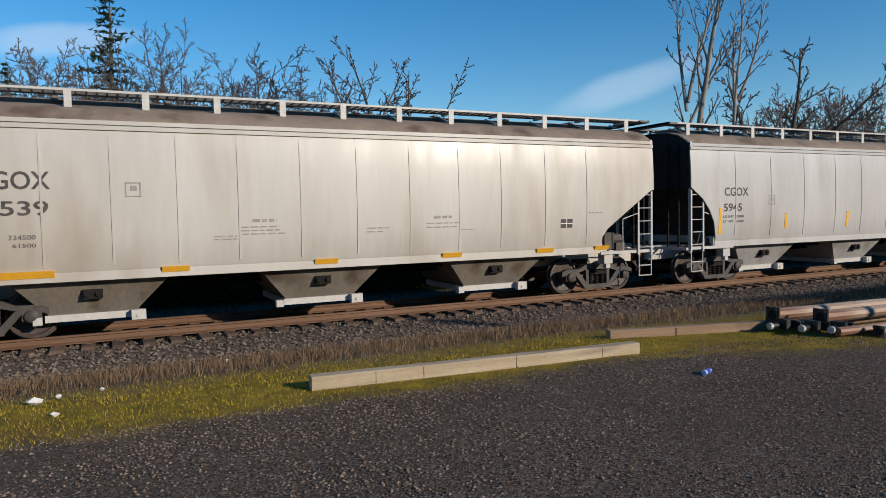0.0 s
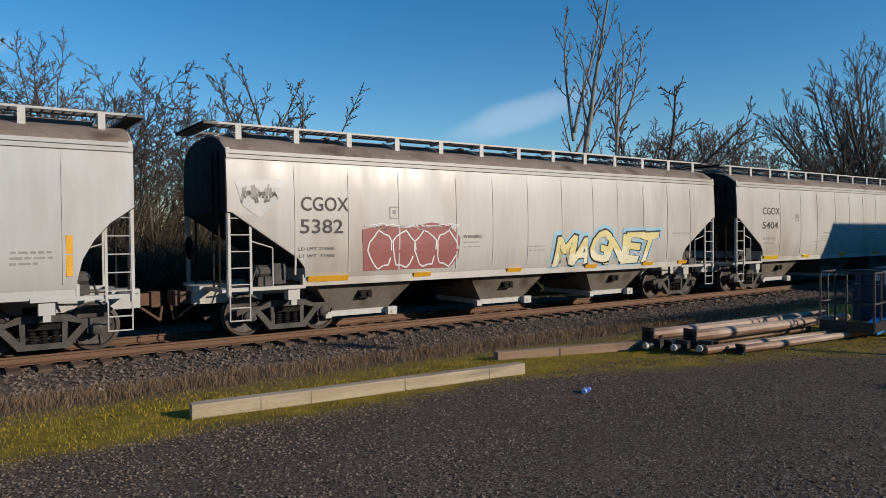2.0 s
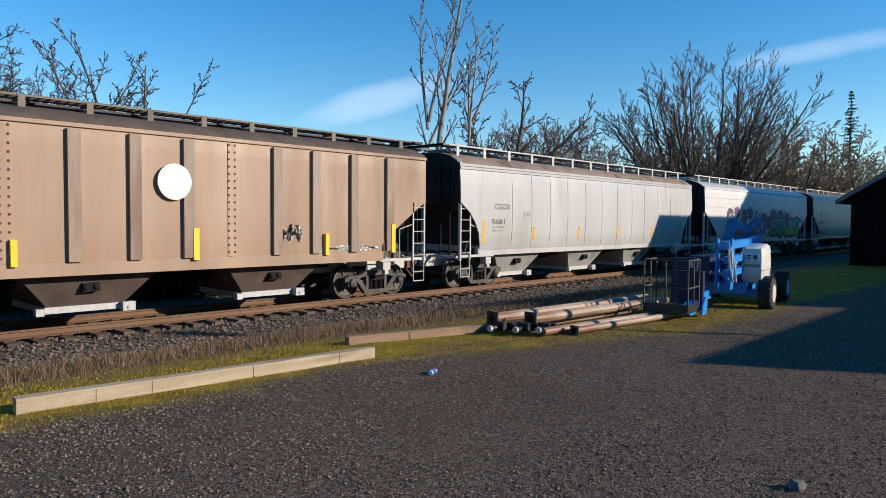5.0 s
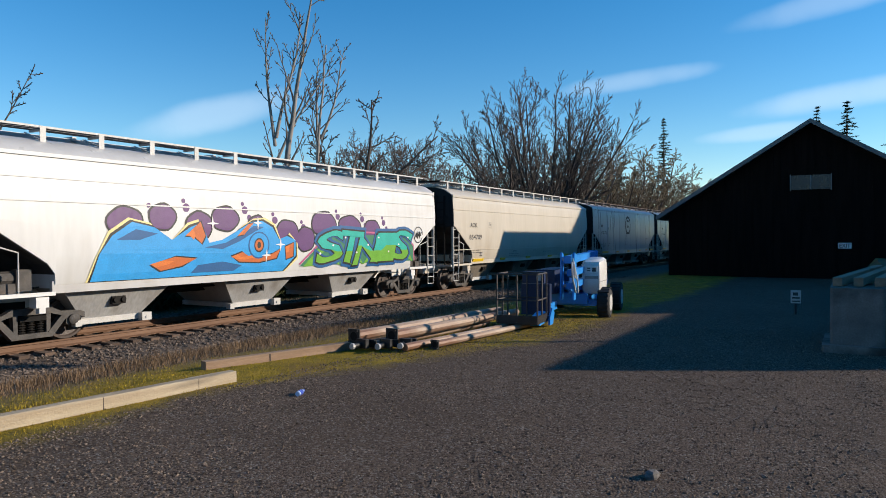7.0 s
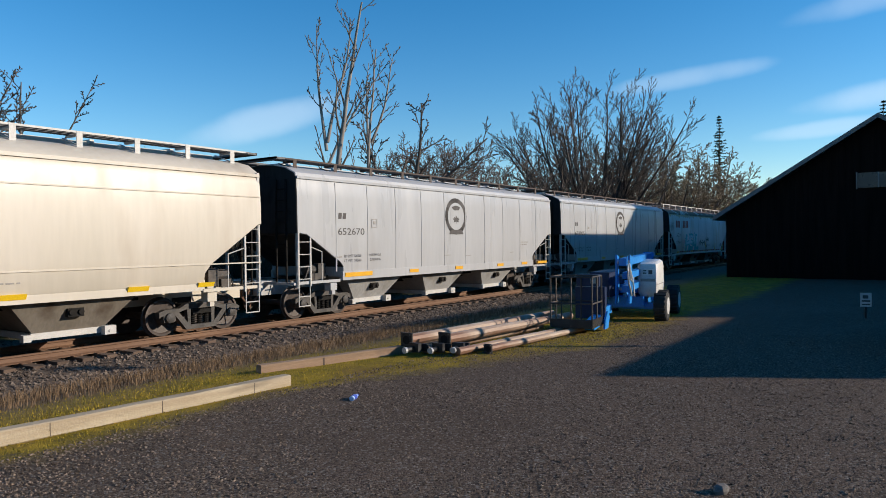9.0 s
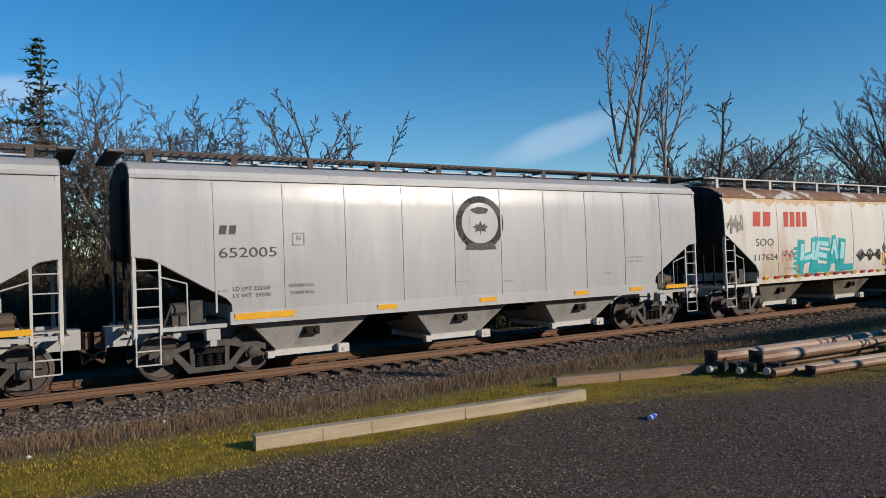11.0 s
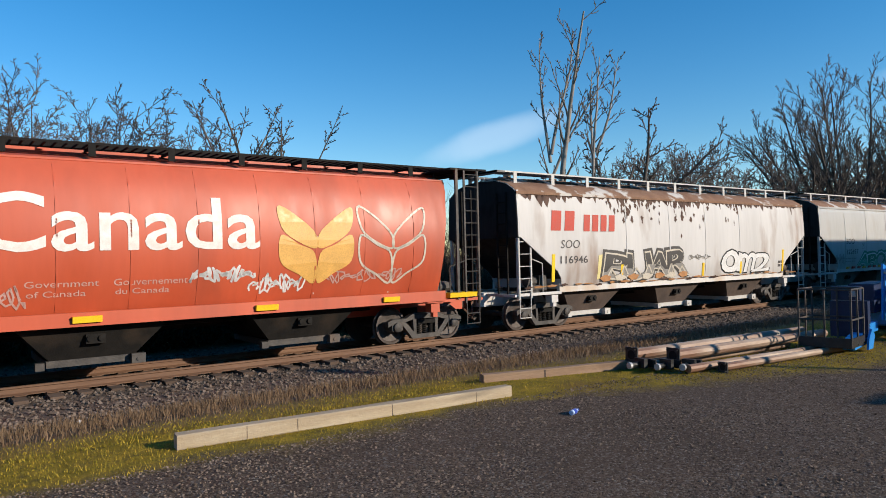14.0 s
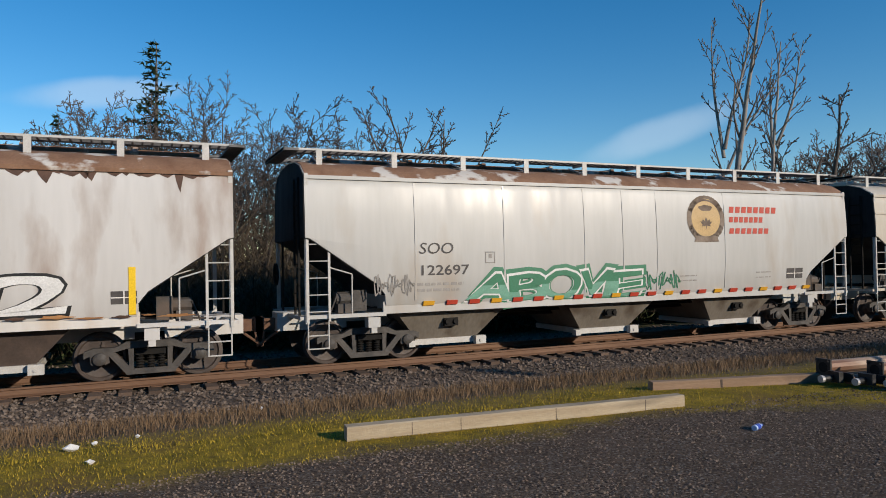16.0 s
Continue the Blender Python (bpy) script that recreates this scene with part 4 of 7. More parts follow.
# ---------------------------------------------------------------- loose stones and grass
def stones(name, label, mat, n, area, size, seed, sink=0.3):
    r = random.Random(seed)
    sh = Shape()
    base = [(1, 0, 0), (-1, 0, 0), (0, 1, 0), (0, -1, 0), (0, 0, 1), (0, 0, -1)]
    fs = [(0, 2, 4), (2, 1, 4), (1, 3, 4), (3, 0, 4), (2, 0, 5), (1, 2, 5), (3, 1, 5), (0, 3, 5)]
    for _ in range(n):
        x, y = area(r)
        k = r.uniform(*size)
        a = r.uniform(0, 6.3)
        c, s_ = math.cos(a), math.sin(a)
        z = ground_height(x, y) + k * sink
        vs = []
        for p in base:
            q = [v * k * r.uniform(0.6, 1.2) + r.uniform(-0.25, 0.25) * k for v in p]
            vs.append((x + c * q[0] - s_ * q[1], y + s_ * q[0] + c * q[1], z + 0.7 * q[2]))
        sh.add(vs, fs)
    me = bpy.data.meshes.new(name)
    me.from_pydata(sh.v, [], sh.f)
    me.materials.append(mat)
    return tagged(new(name, me), label, "stones", kind="stuff")


def island_material(name, dark, light, rough=0.85):
    m = bpy.data.materials.new(name)
    m.use_nodes = True
    n, l = m.node_tree.nodes, m.node_tree.links
    g = n.new("ShaderNodeNewGeometry")
    x = n.new("ShaderNodeMix")
    x.data_type = "RGBA"
    x.inputs["A"].default_value, x.inputs["B"].default_value = (*dark, 1), (*light, 1)
    l.new(g.outputs["Random Per Island"], x.inputs["Factor"])
    l.new(x.outputs["Result"], n["Principled BSDF"].inputs["Base Color"])
    n["Principled BSDF"].inputs["Roughness"].default_value = rough
    n["Principled BSDF"].inputs["Specular IOR Level"].default_value = 0.12
    return m


M_BALLAST = island_material("grey_ballast_stone", (0.061, 0.046, 0.036), (0.205, 0.160, 0.127))
M_PEBBLE = island_material("dark_lot_pebbles", (0.058, 0.043, 0.031), (0.269, 0.203, 0.153))
M_GRASS = island_material("mossy_grass_blades", (0.151, 0.122, 0.012), (0.429, 0.302, 0.041))
M_DRYG = island_material("dry_weed_stalks", (0.092, 0.058, 0.033), (0.230, 0.155, 0.092))


def ballast_area(r):
    x = r.uniform(0, 1) ** 1.5 * 48 - 6
    return x, 11.6 + 8.6 * r.betavariate(1.1, 1.6)


stones("ballast_stones", "grey crushed ballast stones along the track", M_BALLAST, 26000, ballast_area, (0.022, 0.055), 5)
def clustered(r):
    """Loose gravel gathers in patches."""
    while True:
        x, y = r.uniform(-2, 1) + 17 * r.random() ** 1.3, 7.2 - 10 * r.random() ** 1.25
        if noise.noise((x * 0.5, y * 0.9, 7)) + 0.5 * noise.noise((x * 1.7, y * 1.7, 3)) > r.uniform(-0.75, 0.35) and math.hypot(x, y) > 2.2:
            return x, y


stones("gravel", "dark loose gravel scattered on the lot", M_PEBBLE, 44000, lambda r: clustered(r), (0.005, 0.018), 6)


def blades(name, label, mat, n, area, h, seed, w=0.006, lean=0.6):
    r = random.Random(seed)
    vs, fs = [], []
    for _ in range(n):
        x, y = area(r)
        z = ground_height(x, y) - 0.01
        k = r.uniform(*h)
        a, b = r.uniform(0, 6.3), r.uniform(0, 6.3)
        dx, dy = w * math.cos(a), w * math.sin(a)
        lx, ly = lean * k * math.cos(b) * r.random(), lean * k * math.sin(b) * r.random()
        i = len(vs)
        vs += [(x - dx, y - dy, z), (x + dx, y + dy, z), (x + lx, y + ly, z + k)]
        fs.append((i, i + 1, i + 2))
    me = bpy.data.meshes.new(name)
    me.from_pydata(vs, [], fs)
    me.materials.append(mat)
    return tagged(new(name, me), label, "grass", kind="stuff")


def verge(r):
    x = r.uniform(0, 1) ** 1.3 * 34 - 4
    lo = 7.1 - 0.30 * max(0, min(x, 13) - 6)
    return x, lo + (10.2 - lo) * r.betavariate(1.4, 1.9)


blades("grass", "short mossy green and yellow verge grass", M_GRASS, 60000, verge, (0.012, 0.045), 7)
blades("dry_weeds", "dry grey-brown weeds beside the ballast", M_DRYG, 26000, lambda r: (r.uniform(0, 1) ** 1.3 * 34 - 4, 9.6 + 2.6 * r.betavariate(2, 2)), (0.05, 0.2), 8, 0.006)


# ---------------------------------------------------------------- timbers, poles, bottle, litter
M_TIMBER = material("weathered_pale_timber", ((0.336, 0.260, 0.168), (0.437, 0.361, 0.248)), 0.8, 0, 3.0, (0.3, 4, 4), 0.3, 40, (0.202, 0.160, 0.109), (0.55, 0.75), 2.0, (0.4, 3, 3))
M_TIMBERB = material("brown_weathered_timber", ((0.218, 0.139, 0.084), (0.302, 0.202, 0.130)), 0.85, 0, 3.0, (0.3, 4, 4), 0.3, 40, (0.118, 0.076, 0.050))


def timber(p, q, size, mat, label, cracks=()):
    p, q = Vector(p), Vector(q)
    a = math.degrees(math.atan2(q.y - p.y, q.x - p.x))
    L = (q - p).length
    th = thing("timber", label, "timber", at=pose(p.x, p.y, p.z, 0, 0, a))
    b = 0.012
    sh = Shape()
    h = size
    sec = [(b, 0), (h - b, 0), (h, b), (h, h - b), (h - b, h), (b, h), (0, h - b), (0, b)]
    n = 12
    r = random.Random(int(L * 100))
    sh.rings([[(L * i / n, y + r.uniform(-0.003, 0.003), z + r.uniform(-0.003, 0.003)) for y, z in sec] for i in range(n + 1)])
    part("beam", sh, mat, th)
    for x, w in cracks:
        part("split", Shape().box(x, x + w, -0.003, 0.01, 0.01, h - 0.01), M_ROOFK, th)
    return th


timber((2.22, 7.74, -0.01), (6.72, 7.36, -0.01), 0.165, M_TIMBER, "long pale weathered timber lying on the grass edge", ((0.75, 0.008), (1.35, 0.006), (2.6, 0.01), (3.9, 0.006)))
timber((7.1, 8.42, -0.03), (11.4, 7.35, -0.03), 0.16, M_TIMBERB, "brown weathered timber lying behind the poles", ((1.1, 0.03),))

M_POLEW = material("rust_streaked_white_steel_pole", ((0.260, 0.168, 0.113), (0.403, 0.319, 0.244)), 0.6, 0.1, 2.5, (0.3, 2, 2), 0.1, 20, (0.185, 0.097, 0.059), (0.42, 0.6), 1.6, (0.4, 2, 2))
M_DARKST = material("black_painted_steel", ((0.014, 0.014, 0.015), (0.03, 0.03, 0.03)), 0.45, 0.2, 6.0)


def pole(p, q, r, label, flange=True):
    p, q = Vector(p), Vector(q)
    a = math.degrees(math.atan2(q.y - p.y, q.x - p.x))
    L = (q - p).length
    th = thing("steel_pole", label, "pole", "stack of steel poles", at=pose(p.x, p.y, p.z, 0, -math.degrees(math.atan2(q.z - p.z, L)), a))
    sh = Shape()
    n = 10
    sh.rings([[(x, rr * math.cos(t), rr * math.sin(t)) for t in (2 * math.pi * i / n for i in range(n))] for x, rr in ((0, r), (L * 0.5, r * 0.93), (L, r * 0.85))])
    part("shaft", sh, M_POLEW, th, smooth=True)
    if flange:
        k = r * 1.3
        f = Shape().box(-0.03, 0.0, -k, k, -k, k)
        part("base_plate", f, M_DARKST, th)
        # black disc painted on the plate for the pole's unlit bore
        part("hollow", Shape().tube((-0.034, 0, 0), (-0.031, 0, 0), r * 0.8, n=12), M_BLACK, th)
        for sy in (-1, 1):
            for sz in (-1, 1):
                part("bolt", Shape().tube((-0.06, sy * k * 0.75, sz * k * 0.75), (0.02, sy * k * 0.75, sz * k * 0.75), 0.014), M_TRUCK, th)
    return th


pole((9.85, 7.7, 0.24), (15.2, 7.4, 0.24), 0.10, "rusty white steel pole with a square base plate")
pole((10.25, 7.15, 0.24), (15.0, 6.85, 0.24), 0.10, "rusty white steel pole with a square base plate")
pole((10.05, 6.75, 0.08), (14.6, 6.35, 0.08), 0.07, "slim white steel pole lying on the grass", False)
pole((10.6, 6.45, 0.08), (14.4, 6.1, 0.08), 0.065, "slim white steel pole lying on the grass")
pole((9.95, 7.4, 0.08), (14.0, 7.1, 0.08), 0.07, "slim white steel pole lying on the grass", False)
for i, (x, y) in enumerate(((9.55, 7.5), (9.75, 7.1), (10.0, 6.8))):
    th = thing("pole_bracket", "black steel bracket on the pole stack", "bracket", at=pose(x, y, 0.05, 0, 0, -8 + 9 * i))
    part("tube", Shape().tube((0, 0, 0.06), (0.55, 0.1, 0.07), 0.045, n=8), M_DARKST, th, smooth=True)
    part("cap", Shape().tube((-0.05, 0, 0.06), (0.0, 0, 0.06), 0.055, n=10), M_GRATE, th, smooth=True)
    part("clamp", Shape().box(0.2, 0.28, -0.1, 0.12, 0.0, 0.16).box(0.4, 0.46, -0.12, 0.14, 0.0, 0.13), M_DARKST, th)

M_BLUEP = material("blue_plastic", ((0.02, 0.05, 0.35), (0.03, 0.07, 0.42)), 0.3, 0, 10, bump=0)
M_CLEAR = material("pale_blue_plastic", ((0.45, 0.58, 0.80), (0.55, 0.66, 0.85)), 0.15, 0, 10, bump=0)
bt = thing("plastic_bottle", "small crushed plastic bottle with a blue label on gravel", "bottle", at=pose(6.55, 6.03, 0.035, 0, 90, 20))
part("shell", Shape().lathe([(-0.1, 0.02), (-0.098, 0.032), (-0.02, 0.034), (0.04, 0.033), (0.08, 0.014), (0.1, 0.013)], 12, "z"), M_CLEAR, bt, smooth=True)
part("label", Shape().lathe([(-0.06, 0.0355), (0.02, 0.0355)], 12, "z"), M_BLUEP, bt, smooth=True)
part("cap", Shape().lathe([(0.1, 0.016), (0.118, 0.016)], 10, "z"), M_BLUEP, bt)
M_CONC2 = material("grey_fieldstone", ((0.10, 0.09, 0.08), (0.17, 0.155, 0.14)), 0.9, 0, 14.0)
M_PAPER = material("white_litter_paper", ((0.75, 0.74, 0.7), (0.62, 0.6, 0.56)), 0.8, 0, 12)
rp = random.Random(12)
for x, y, k in ((-0.58, 8.95, 0.11), (-0.35, 9.25, 0.05), (0.1, 9.6, 0.05), (-0.35, 8.1, 0.06), (1.9, 11.5, 0.06)):
    vs = [(k * (math.cos(t) * rp.uniform(0.6, 1.1)), k * 0.7 * math.sin(t) * rp.uniform(0.6, 1.1), 0.02 + rp.uniform(0, 0.3) * k) for t in (0.785 * i for i in range(8))]
    vs += [(0, 0, 0.6 * k + 0.02), (0, 0, -0.02)]
    me = Shape().add(vs, [(i, (i + 1) % 8, 8) for i in range(8)] + [((i + 1) % 8, i, 9) for i in range(8)])
    ob = part("litter", me, M_PAPER, None, m=pose(x, y, ground_height(x, y), 0, 0, rp.uniform(0, 360)))
    tagged(ob, "crumpled scrap of white paper litter on gravel", "litter", "paper scraps")
rk = Shape()
rk.rings([[(r_ * math.cos(t) * (1 + 0.2 * math.sin(3 * t + k)), 0.7 * r_ * math.sin(t) * (1 + 0.15 * math.cos(2 * t + k)), z) for t in (6.2832 * i / 10 for i in range(10))] for k, (r_, z) in enumerate(((0.07, -0.02), (0.085, 0.01), (0.07, 0.035), (0.035, 0.05)))])
tagged(part("rock", rk, M_CONC2, None, m=pose(5.69, 1.38, 0.0), smooth=False), "grey fist-sized rock lying on the gravel lot", "rock")

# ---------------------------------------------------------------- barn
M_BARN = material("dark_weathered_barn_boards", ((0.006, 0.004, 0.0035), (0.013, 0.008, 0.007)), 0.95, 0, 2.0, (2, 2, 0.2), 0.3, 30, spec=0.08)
M_BARNROOF = material("dull_metal_roofing", ((0.10, 0.105, 0.11), (0.14, 0.15, 0.155)), 0.6, 0.1, 2.0, (0.2, 2, 1))
BX, BY, RIDGE, EAVE, HALF = 38.0, 1.72, 7.45, 3.25, 6.7
barn = thing("barn", "dark weathered board barn with a gabled metal roof", "barn")
BACK = BX + 30
gable = [(BY - HALF, -0.1), (BY + HALF, -0.1), (BY + HALF, EAVE), (BY, RIDGE), (BY - HALF, EAVE)]
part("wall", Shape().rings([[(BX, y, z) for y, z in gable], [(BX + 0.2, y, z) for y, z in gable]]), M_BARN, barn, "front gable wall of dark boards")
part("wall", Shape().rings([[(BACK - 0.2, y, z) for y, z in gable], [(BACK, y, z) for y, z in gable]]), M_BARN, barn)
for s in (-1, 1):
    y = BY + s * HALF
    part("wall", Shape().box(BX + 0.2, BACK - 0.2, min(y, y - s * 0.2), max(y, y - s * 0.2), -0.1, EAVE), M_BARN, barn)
    dz = (RIDGE - EAVE) / HALF
    out = HALF + 0.55
    rf = Shape().rings([[(x, BY, RIDGE + 0.03), (x, BY + s * out, RIDGE + 0.03 - dz * out), (x, BY + s * out, RIDGE + 0.20 - dz * out), (x, BY, RIDGE + 0.20)] for x in (BX - 0.5, BACK + 0.5)])
    part("roof", rf, M_BARNROOF, barn)
    part("barge_board", Shape().rings([[(x, BY, RIDGE + 0.0), (x, BY + s * out, RIDGE - dz * out), (x, BY + s * out, RIDGE + 0.22 - dz * out), (x, BY, RIDGE + 0.22)] for x in (BX - 0.56, BX - 0.503)]), M_BARNROOF, barn)
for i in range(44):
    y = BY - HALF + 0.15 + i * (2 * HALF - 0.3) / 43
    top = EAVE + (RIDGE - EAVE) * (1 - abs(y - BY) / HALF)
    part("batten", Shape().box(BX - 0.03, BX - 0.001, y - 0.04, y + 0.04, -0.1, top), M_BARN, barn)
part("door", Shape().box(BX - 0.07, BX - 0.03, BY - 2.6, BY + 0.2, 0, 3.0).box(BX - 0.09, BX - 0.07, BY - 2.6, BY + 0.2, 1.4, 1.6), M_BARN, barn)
win = part("window", Shape().box(BX - 0.08, BX - 0.03, BY - 0.85, BY + 0.85, 4.3, 5.0), material("dim_window_glass", ((0.012, 0.016, 0.02), (0.02, 0.024, 0.03)), 0.3, 0, 1.0, bump=0), barn)
part("window_frame", Shape().box(BX - 0.1, BX - 0.08, BY - 0.9, BY - 0.85, 4.25, 5.05).box(BX - 0.1, BX - 0.08, BY + 0.85, BY + 0.9, 4.25, 5.05).box(BX - 0.1, BX - 0.08, BY - 0.03, BY + 0.03, 4.3, 5.0), M_BARNROOF, win)
ex = part("exit_sign", Shape().box(BX - 0.14, BX - 0.1, 0.0, 0.55, 1.45, 1.72), material("white_sign_board", ((0.75, 0.74, 0.72), (0.68, 0.67, 0.65)), 0.5), barn)
vs, fs = text_points("EXIT", 0.02)
hi = max(v.x for v in vs)
part("sign_lettering", Shape().add([(BX - 0.145, 0.51 - v.x / hi * 0.47, 1.49 + v.y * 0.27) for v in vs], fs), M_INK, ex)
sg = thing("notice_sign", "small white notice sign on a short dark post", "sign", at=pose(19.8, 1.2, 0, 0, 0, 10))
part("post", Shape().box(0.0, 0.05, -0.025, 0.025, 0, 0.62), M_DARKST, sg)
part("board", Shape().box(-0.02, -0.003, -0.12, 0.12, 0.3, 0.64), M_LADW, sg)
part("printed_bars", Shape().box(-0.026, -0.021, -0.09, 0.09, 0.42, 0.46).box(-0.026, -0.021, -0.05, 0.07, 0.50, 0.58).box(-0.026, -0.021, -0.09, 0.09, 0.34, 0.37), M_INK, sg)


# ---------------------------------------------------------------- concrete block, bank, lamp post, unseen shade walls
M_CONC = material("stained_concrete", ((0.134, 0.121, 0.104), (0.202, 0.183, 0.158)), 0.85, 0, 3.0, (1, 1, 1), 0.4, 30, (0.047, 0.041, 0.032), (0.45, 0.65), 1.5)
M_BANK = material("mossy_dirt_bank", ((0.076, 0.050, 0.029), (0.126, 0.097, 0.034)), 0.95, 0, 3.0, (1, 1, 1), 0.9, 15, (0.168, 0.143, 0.025), (0.5, 0.65), 1.3)
bank = Shape()
nx, ny = 26, 16
for i in range(nx):
    for j in range(ny):
        x, y = 12.6 + i * 0.9, -0.45 - j * 0.45
        h = max(0.0, min(1.0, (x - 13.4) / 1.6)) * max(0.0, min(1.0, (-0.3 - y) / 0.5 + 0.15))
        bank.v.append((x, y, 1.1 * h - 0.03 + 0.09 * noise.noise((x * 1.5, y * 1.5, 4))))
bank.f = [(a * ny + b, (a + 1) * ny + b, (a + 1) * ny + b + 1, a * ny + b + 1) for a in range(nx - 1) for b in range(ny - 1)]
tagged(part("bank", bank, M_BANK, None, smooth=True), "mossy raised dirt bank behind the concrete block", "bank", kind="structure")
blk = thing("concrete_block", "stained grey concrete retaining block at the lot's edge", "concrete block", at=pose(13.6, 0.28, 0, 0, 0, -90))
bl = Shape()
c = 0.04
for z0, z1, k in ((0.0, 0.14, 0.12), (0.14, 1.12, 0.0)):
    bl.rings([[(c - k, -k, z), (0.82 - c + k, -k, z), (0.82 + k, c - k, z), (0.82 + k, 1.6, z), (-k, 1.6, z), (-k, c - k, z)] for z in (z0, z1)])
part("body", bl, M_CONC, blk)
for i in range(3):
    th = thing("wooden_rail", "dark weathered wooden beam lying on the bank", "beam", "beams on the bank", at=pose(13.9 + 0.1 * i, 0.1 - 0.32 * i, 1.13, 0, -2, -12 + i))
    part("beam", Shape().rings([[(x, 0.01, 0), (x, 0.14, 0), (x, 0.15, 0.01), (x, 0.15, 0.15), (x, 0.0, 0.15), (x, 0.0, 0.01)] for x in (0, 1.6, 3.4)]), M_TIMBERB, th)

M_POST = material("peeling_white_green_paint", ((0.42, 0.45, 0.42), (0.30, 0.35, 0.32)), 0.6, 0, 4.0, (1, 1, 0.3), 0.1, 30)
lamp = thing("street_lamp", "old lantern street lamp on a pale painted post", "street lamp", at=pose(16.0, -0.98, 0.88))
part("post", Shape().lathe([(0, 0.13), (0.3, 0.12), (0.34, 0.085), (4.3, 0.055), (4.4, 0.09)], 12, "z"), M_POST, lamp, smooth=True)
lan = part("lantern_frame", Shape().lathe([(4.95, 0.30), (4.98, 0.31), (5.12, 0.12), (5.2, 0.03), (5.3, 0.02)], 6, "z"), M_DARKST, lamp)
for i in range(6):
    t = i * math.pi / 3
    part("glazing_bar", Shape().tube((0.13 * math.cos(t), 0.13 * math.sin(t), 4.45), (0.28 * math.cos(t), 0.28 * math.sin(t), 4.96), 0.012), M_DARKST, lan)
part("lantern_foot", Shape().lathe([(4.4, 0.08), (4.45, 0.14), (4.47, 0.05)], 6, "z"), M_DARKST, lamp)
part("glass", Shape().lathe([(4.46, 0.11), (4.95, 0.26)], 6, "z"), M_CLEAR, lan)

M_WALL = material("weathered_grey_boards", ((0.072, 0.063, 0.054), (0.099, 0.088, 0.077)), 0.9, 0, 1.5, (2, 2, 0.2), 0.2, 20)
# unseen walls, shaped and placed to throw shade on lot and train
lot_shade_wall = Shape().rings([[(16.6, -8.0, z), (40.0, -8.0, z), (40.0, -20.0, z), (23.7, -20.0, z)] for z in (-0.1, 5.1)])
tagged(part("wall_depot", lot_shade_wall, M_WALL), "unseen plain weathered wall added to shade the lot", "wall", kind="structure")
tagged(part("wall_warehouse", Shape().rings([[(33.0, -20.2, z), (53.0, -20.2, z), (53.0, -32.0, z), (40.0, -32.0, z)] for z in (-0.1, 13.6)]), M_WALL), "unseen plain weathered wall added to shade the ground before the barn", "wall", kind="structure")
tagged(part("wall_elevator", Shape().box(55.2, 130, -16, -8.0, -0.1, 13.8), M_WALL), "unseen tall plain wall added to shade the far cars", "wall", kind="structure")

# added out of view to hold back low sky light from shaded faces
tagged(part("wall_south", Shape().box(-140, 33, -31.0, -30.0, -0.1, 8.5), M_WALL), "unseen plain weathered wall added to block low sky light", "wall", kind="structure")
tagged(part("wall_west", Shape().box(-46, -45, -29.9, 6.0, -0.1, 9.0), M_WALL), "unseen plain weathered wall added to cut sky light from the left", "wall", kind="structure")

# ---------------------------------------------------------------- boom lift
# panels that stand in shadow: the shadow is mixed into this navy
M_LIFTSHADE = material("shade_dark_navy_paint", ((0.002, 0.013, 0.050), (0.004, 0.019, 0.068)), 0.5, 0, 4.0)
M_LIFTB = material("blue_machine_paint", ((0.012, 0.20, 0.58), (0.016, 0.24, 0.66)), 0.4, 0, 4.0, (1, 1, 1), 0.05, 20, (0.03, 0.09, 0.2), (0.6, 0.8))
M_LIFTW = material("off_white_engine_cover", ((0.66, 0.65, 0.62), (0.56, 0.55, 0.52)), 0.4, 0, 3.0)
M_TYRE = material("black_tyre_rubber", ((0.018, 0.018, 0.018), (0.035, 0.034, 0.033)), 0.85, 0, 8.0)
lift = thing("boom_lift", "blue boom lift with white engine cover and folded arms", "boom lift", at=pose(17.9, 6.29, 0.0, 0, 0, 8))
part("chassis", Shape().box(-1.35, 1.35, -0.45, 0.45, 0.34, 0.60).box(-1.1, -0.8, -0.8, 0.8, 0.28, 0.44).box(0.8, 1.1, -0.8, 0.8, 0.28, 0.44), M_LIFTB, lift)
for x in (-0.95, 0.95):
    for y in (-0.82, 0.82):
        w = part("wheel", Shape().lathe([(-0.15, 0.2), (-0.15, 0.32), (-0.11, 0.37), (0.11, 0.37), (0.15, 0.32), (0.15, 0.2)], 22), M_TYRE, lift, m=pose(x, y, 0.37))
        part("rim", Shape().lathe([(-0.155, 0.21), (-0.10, 0.17), (-0.10, 0.06), (-0.16, 0.05), (-0.16, 0.0)], 14).lathe([(0.155, 0.21), (0.1, 0.17), (0.1, 0.0)], 14), M_LIFTW, w)
        for i in range(18):
            t = i * 2 * math.pi / 18
            part("tread_lug", Shape().box(-0.03, 0.03, -0.14, 0.14, 0.36, 0.39, Matrix.Rotation(t, 4, "Y")), M_TYRE, w)
part("turret", Shape().box(-0.9, 1.1, -0.55, 0.55, 0.66, 0.86), M_LIFTB, lift)
cov = Shape()
LOOP = ((-1.0, -0.85), (-0.85, -1.0), (0.8, -1.0), (1.0, -0.8), (1.0, 0.85), (0.85, 1.0), (-0.85, 1.0), (-1.0, 0.85))
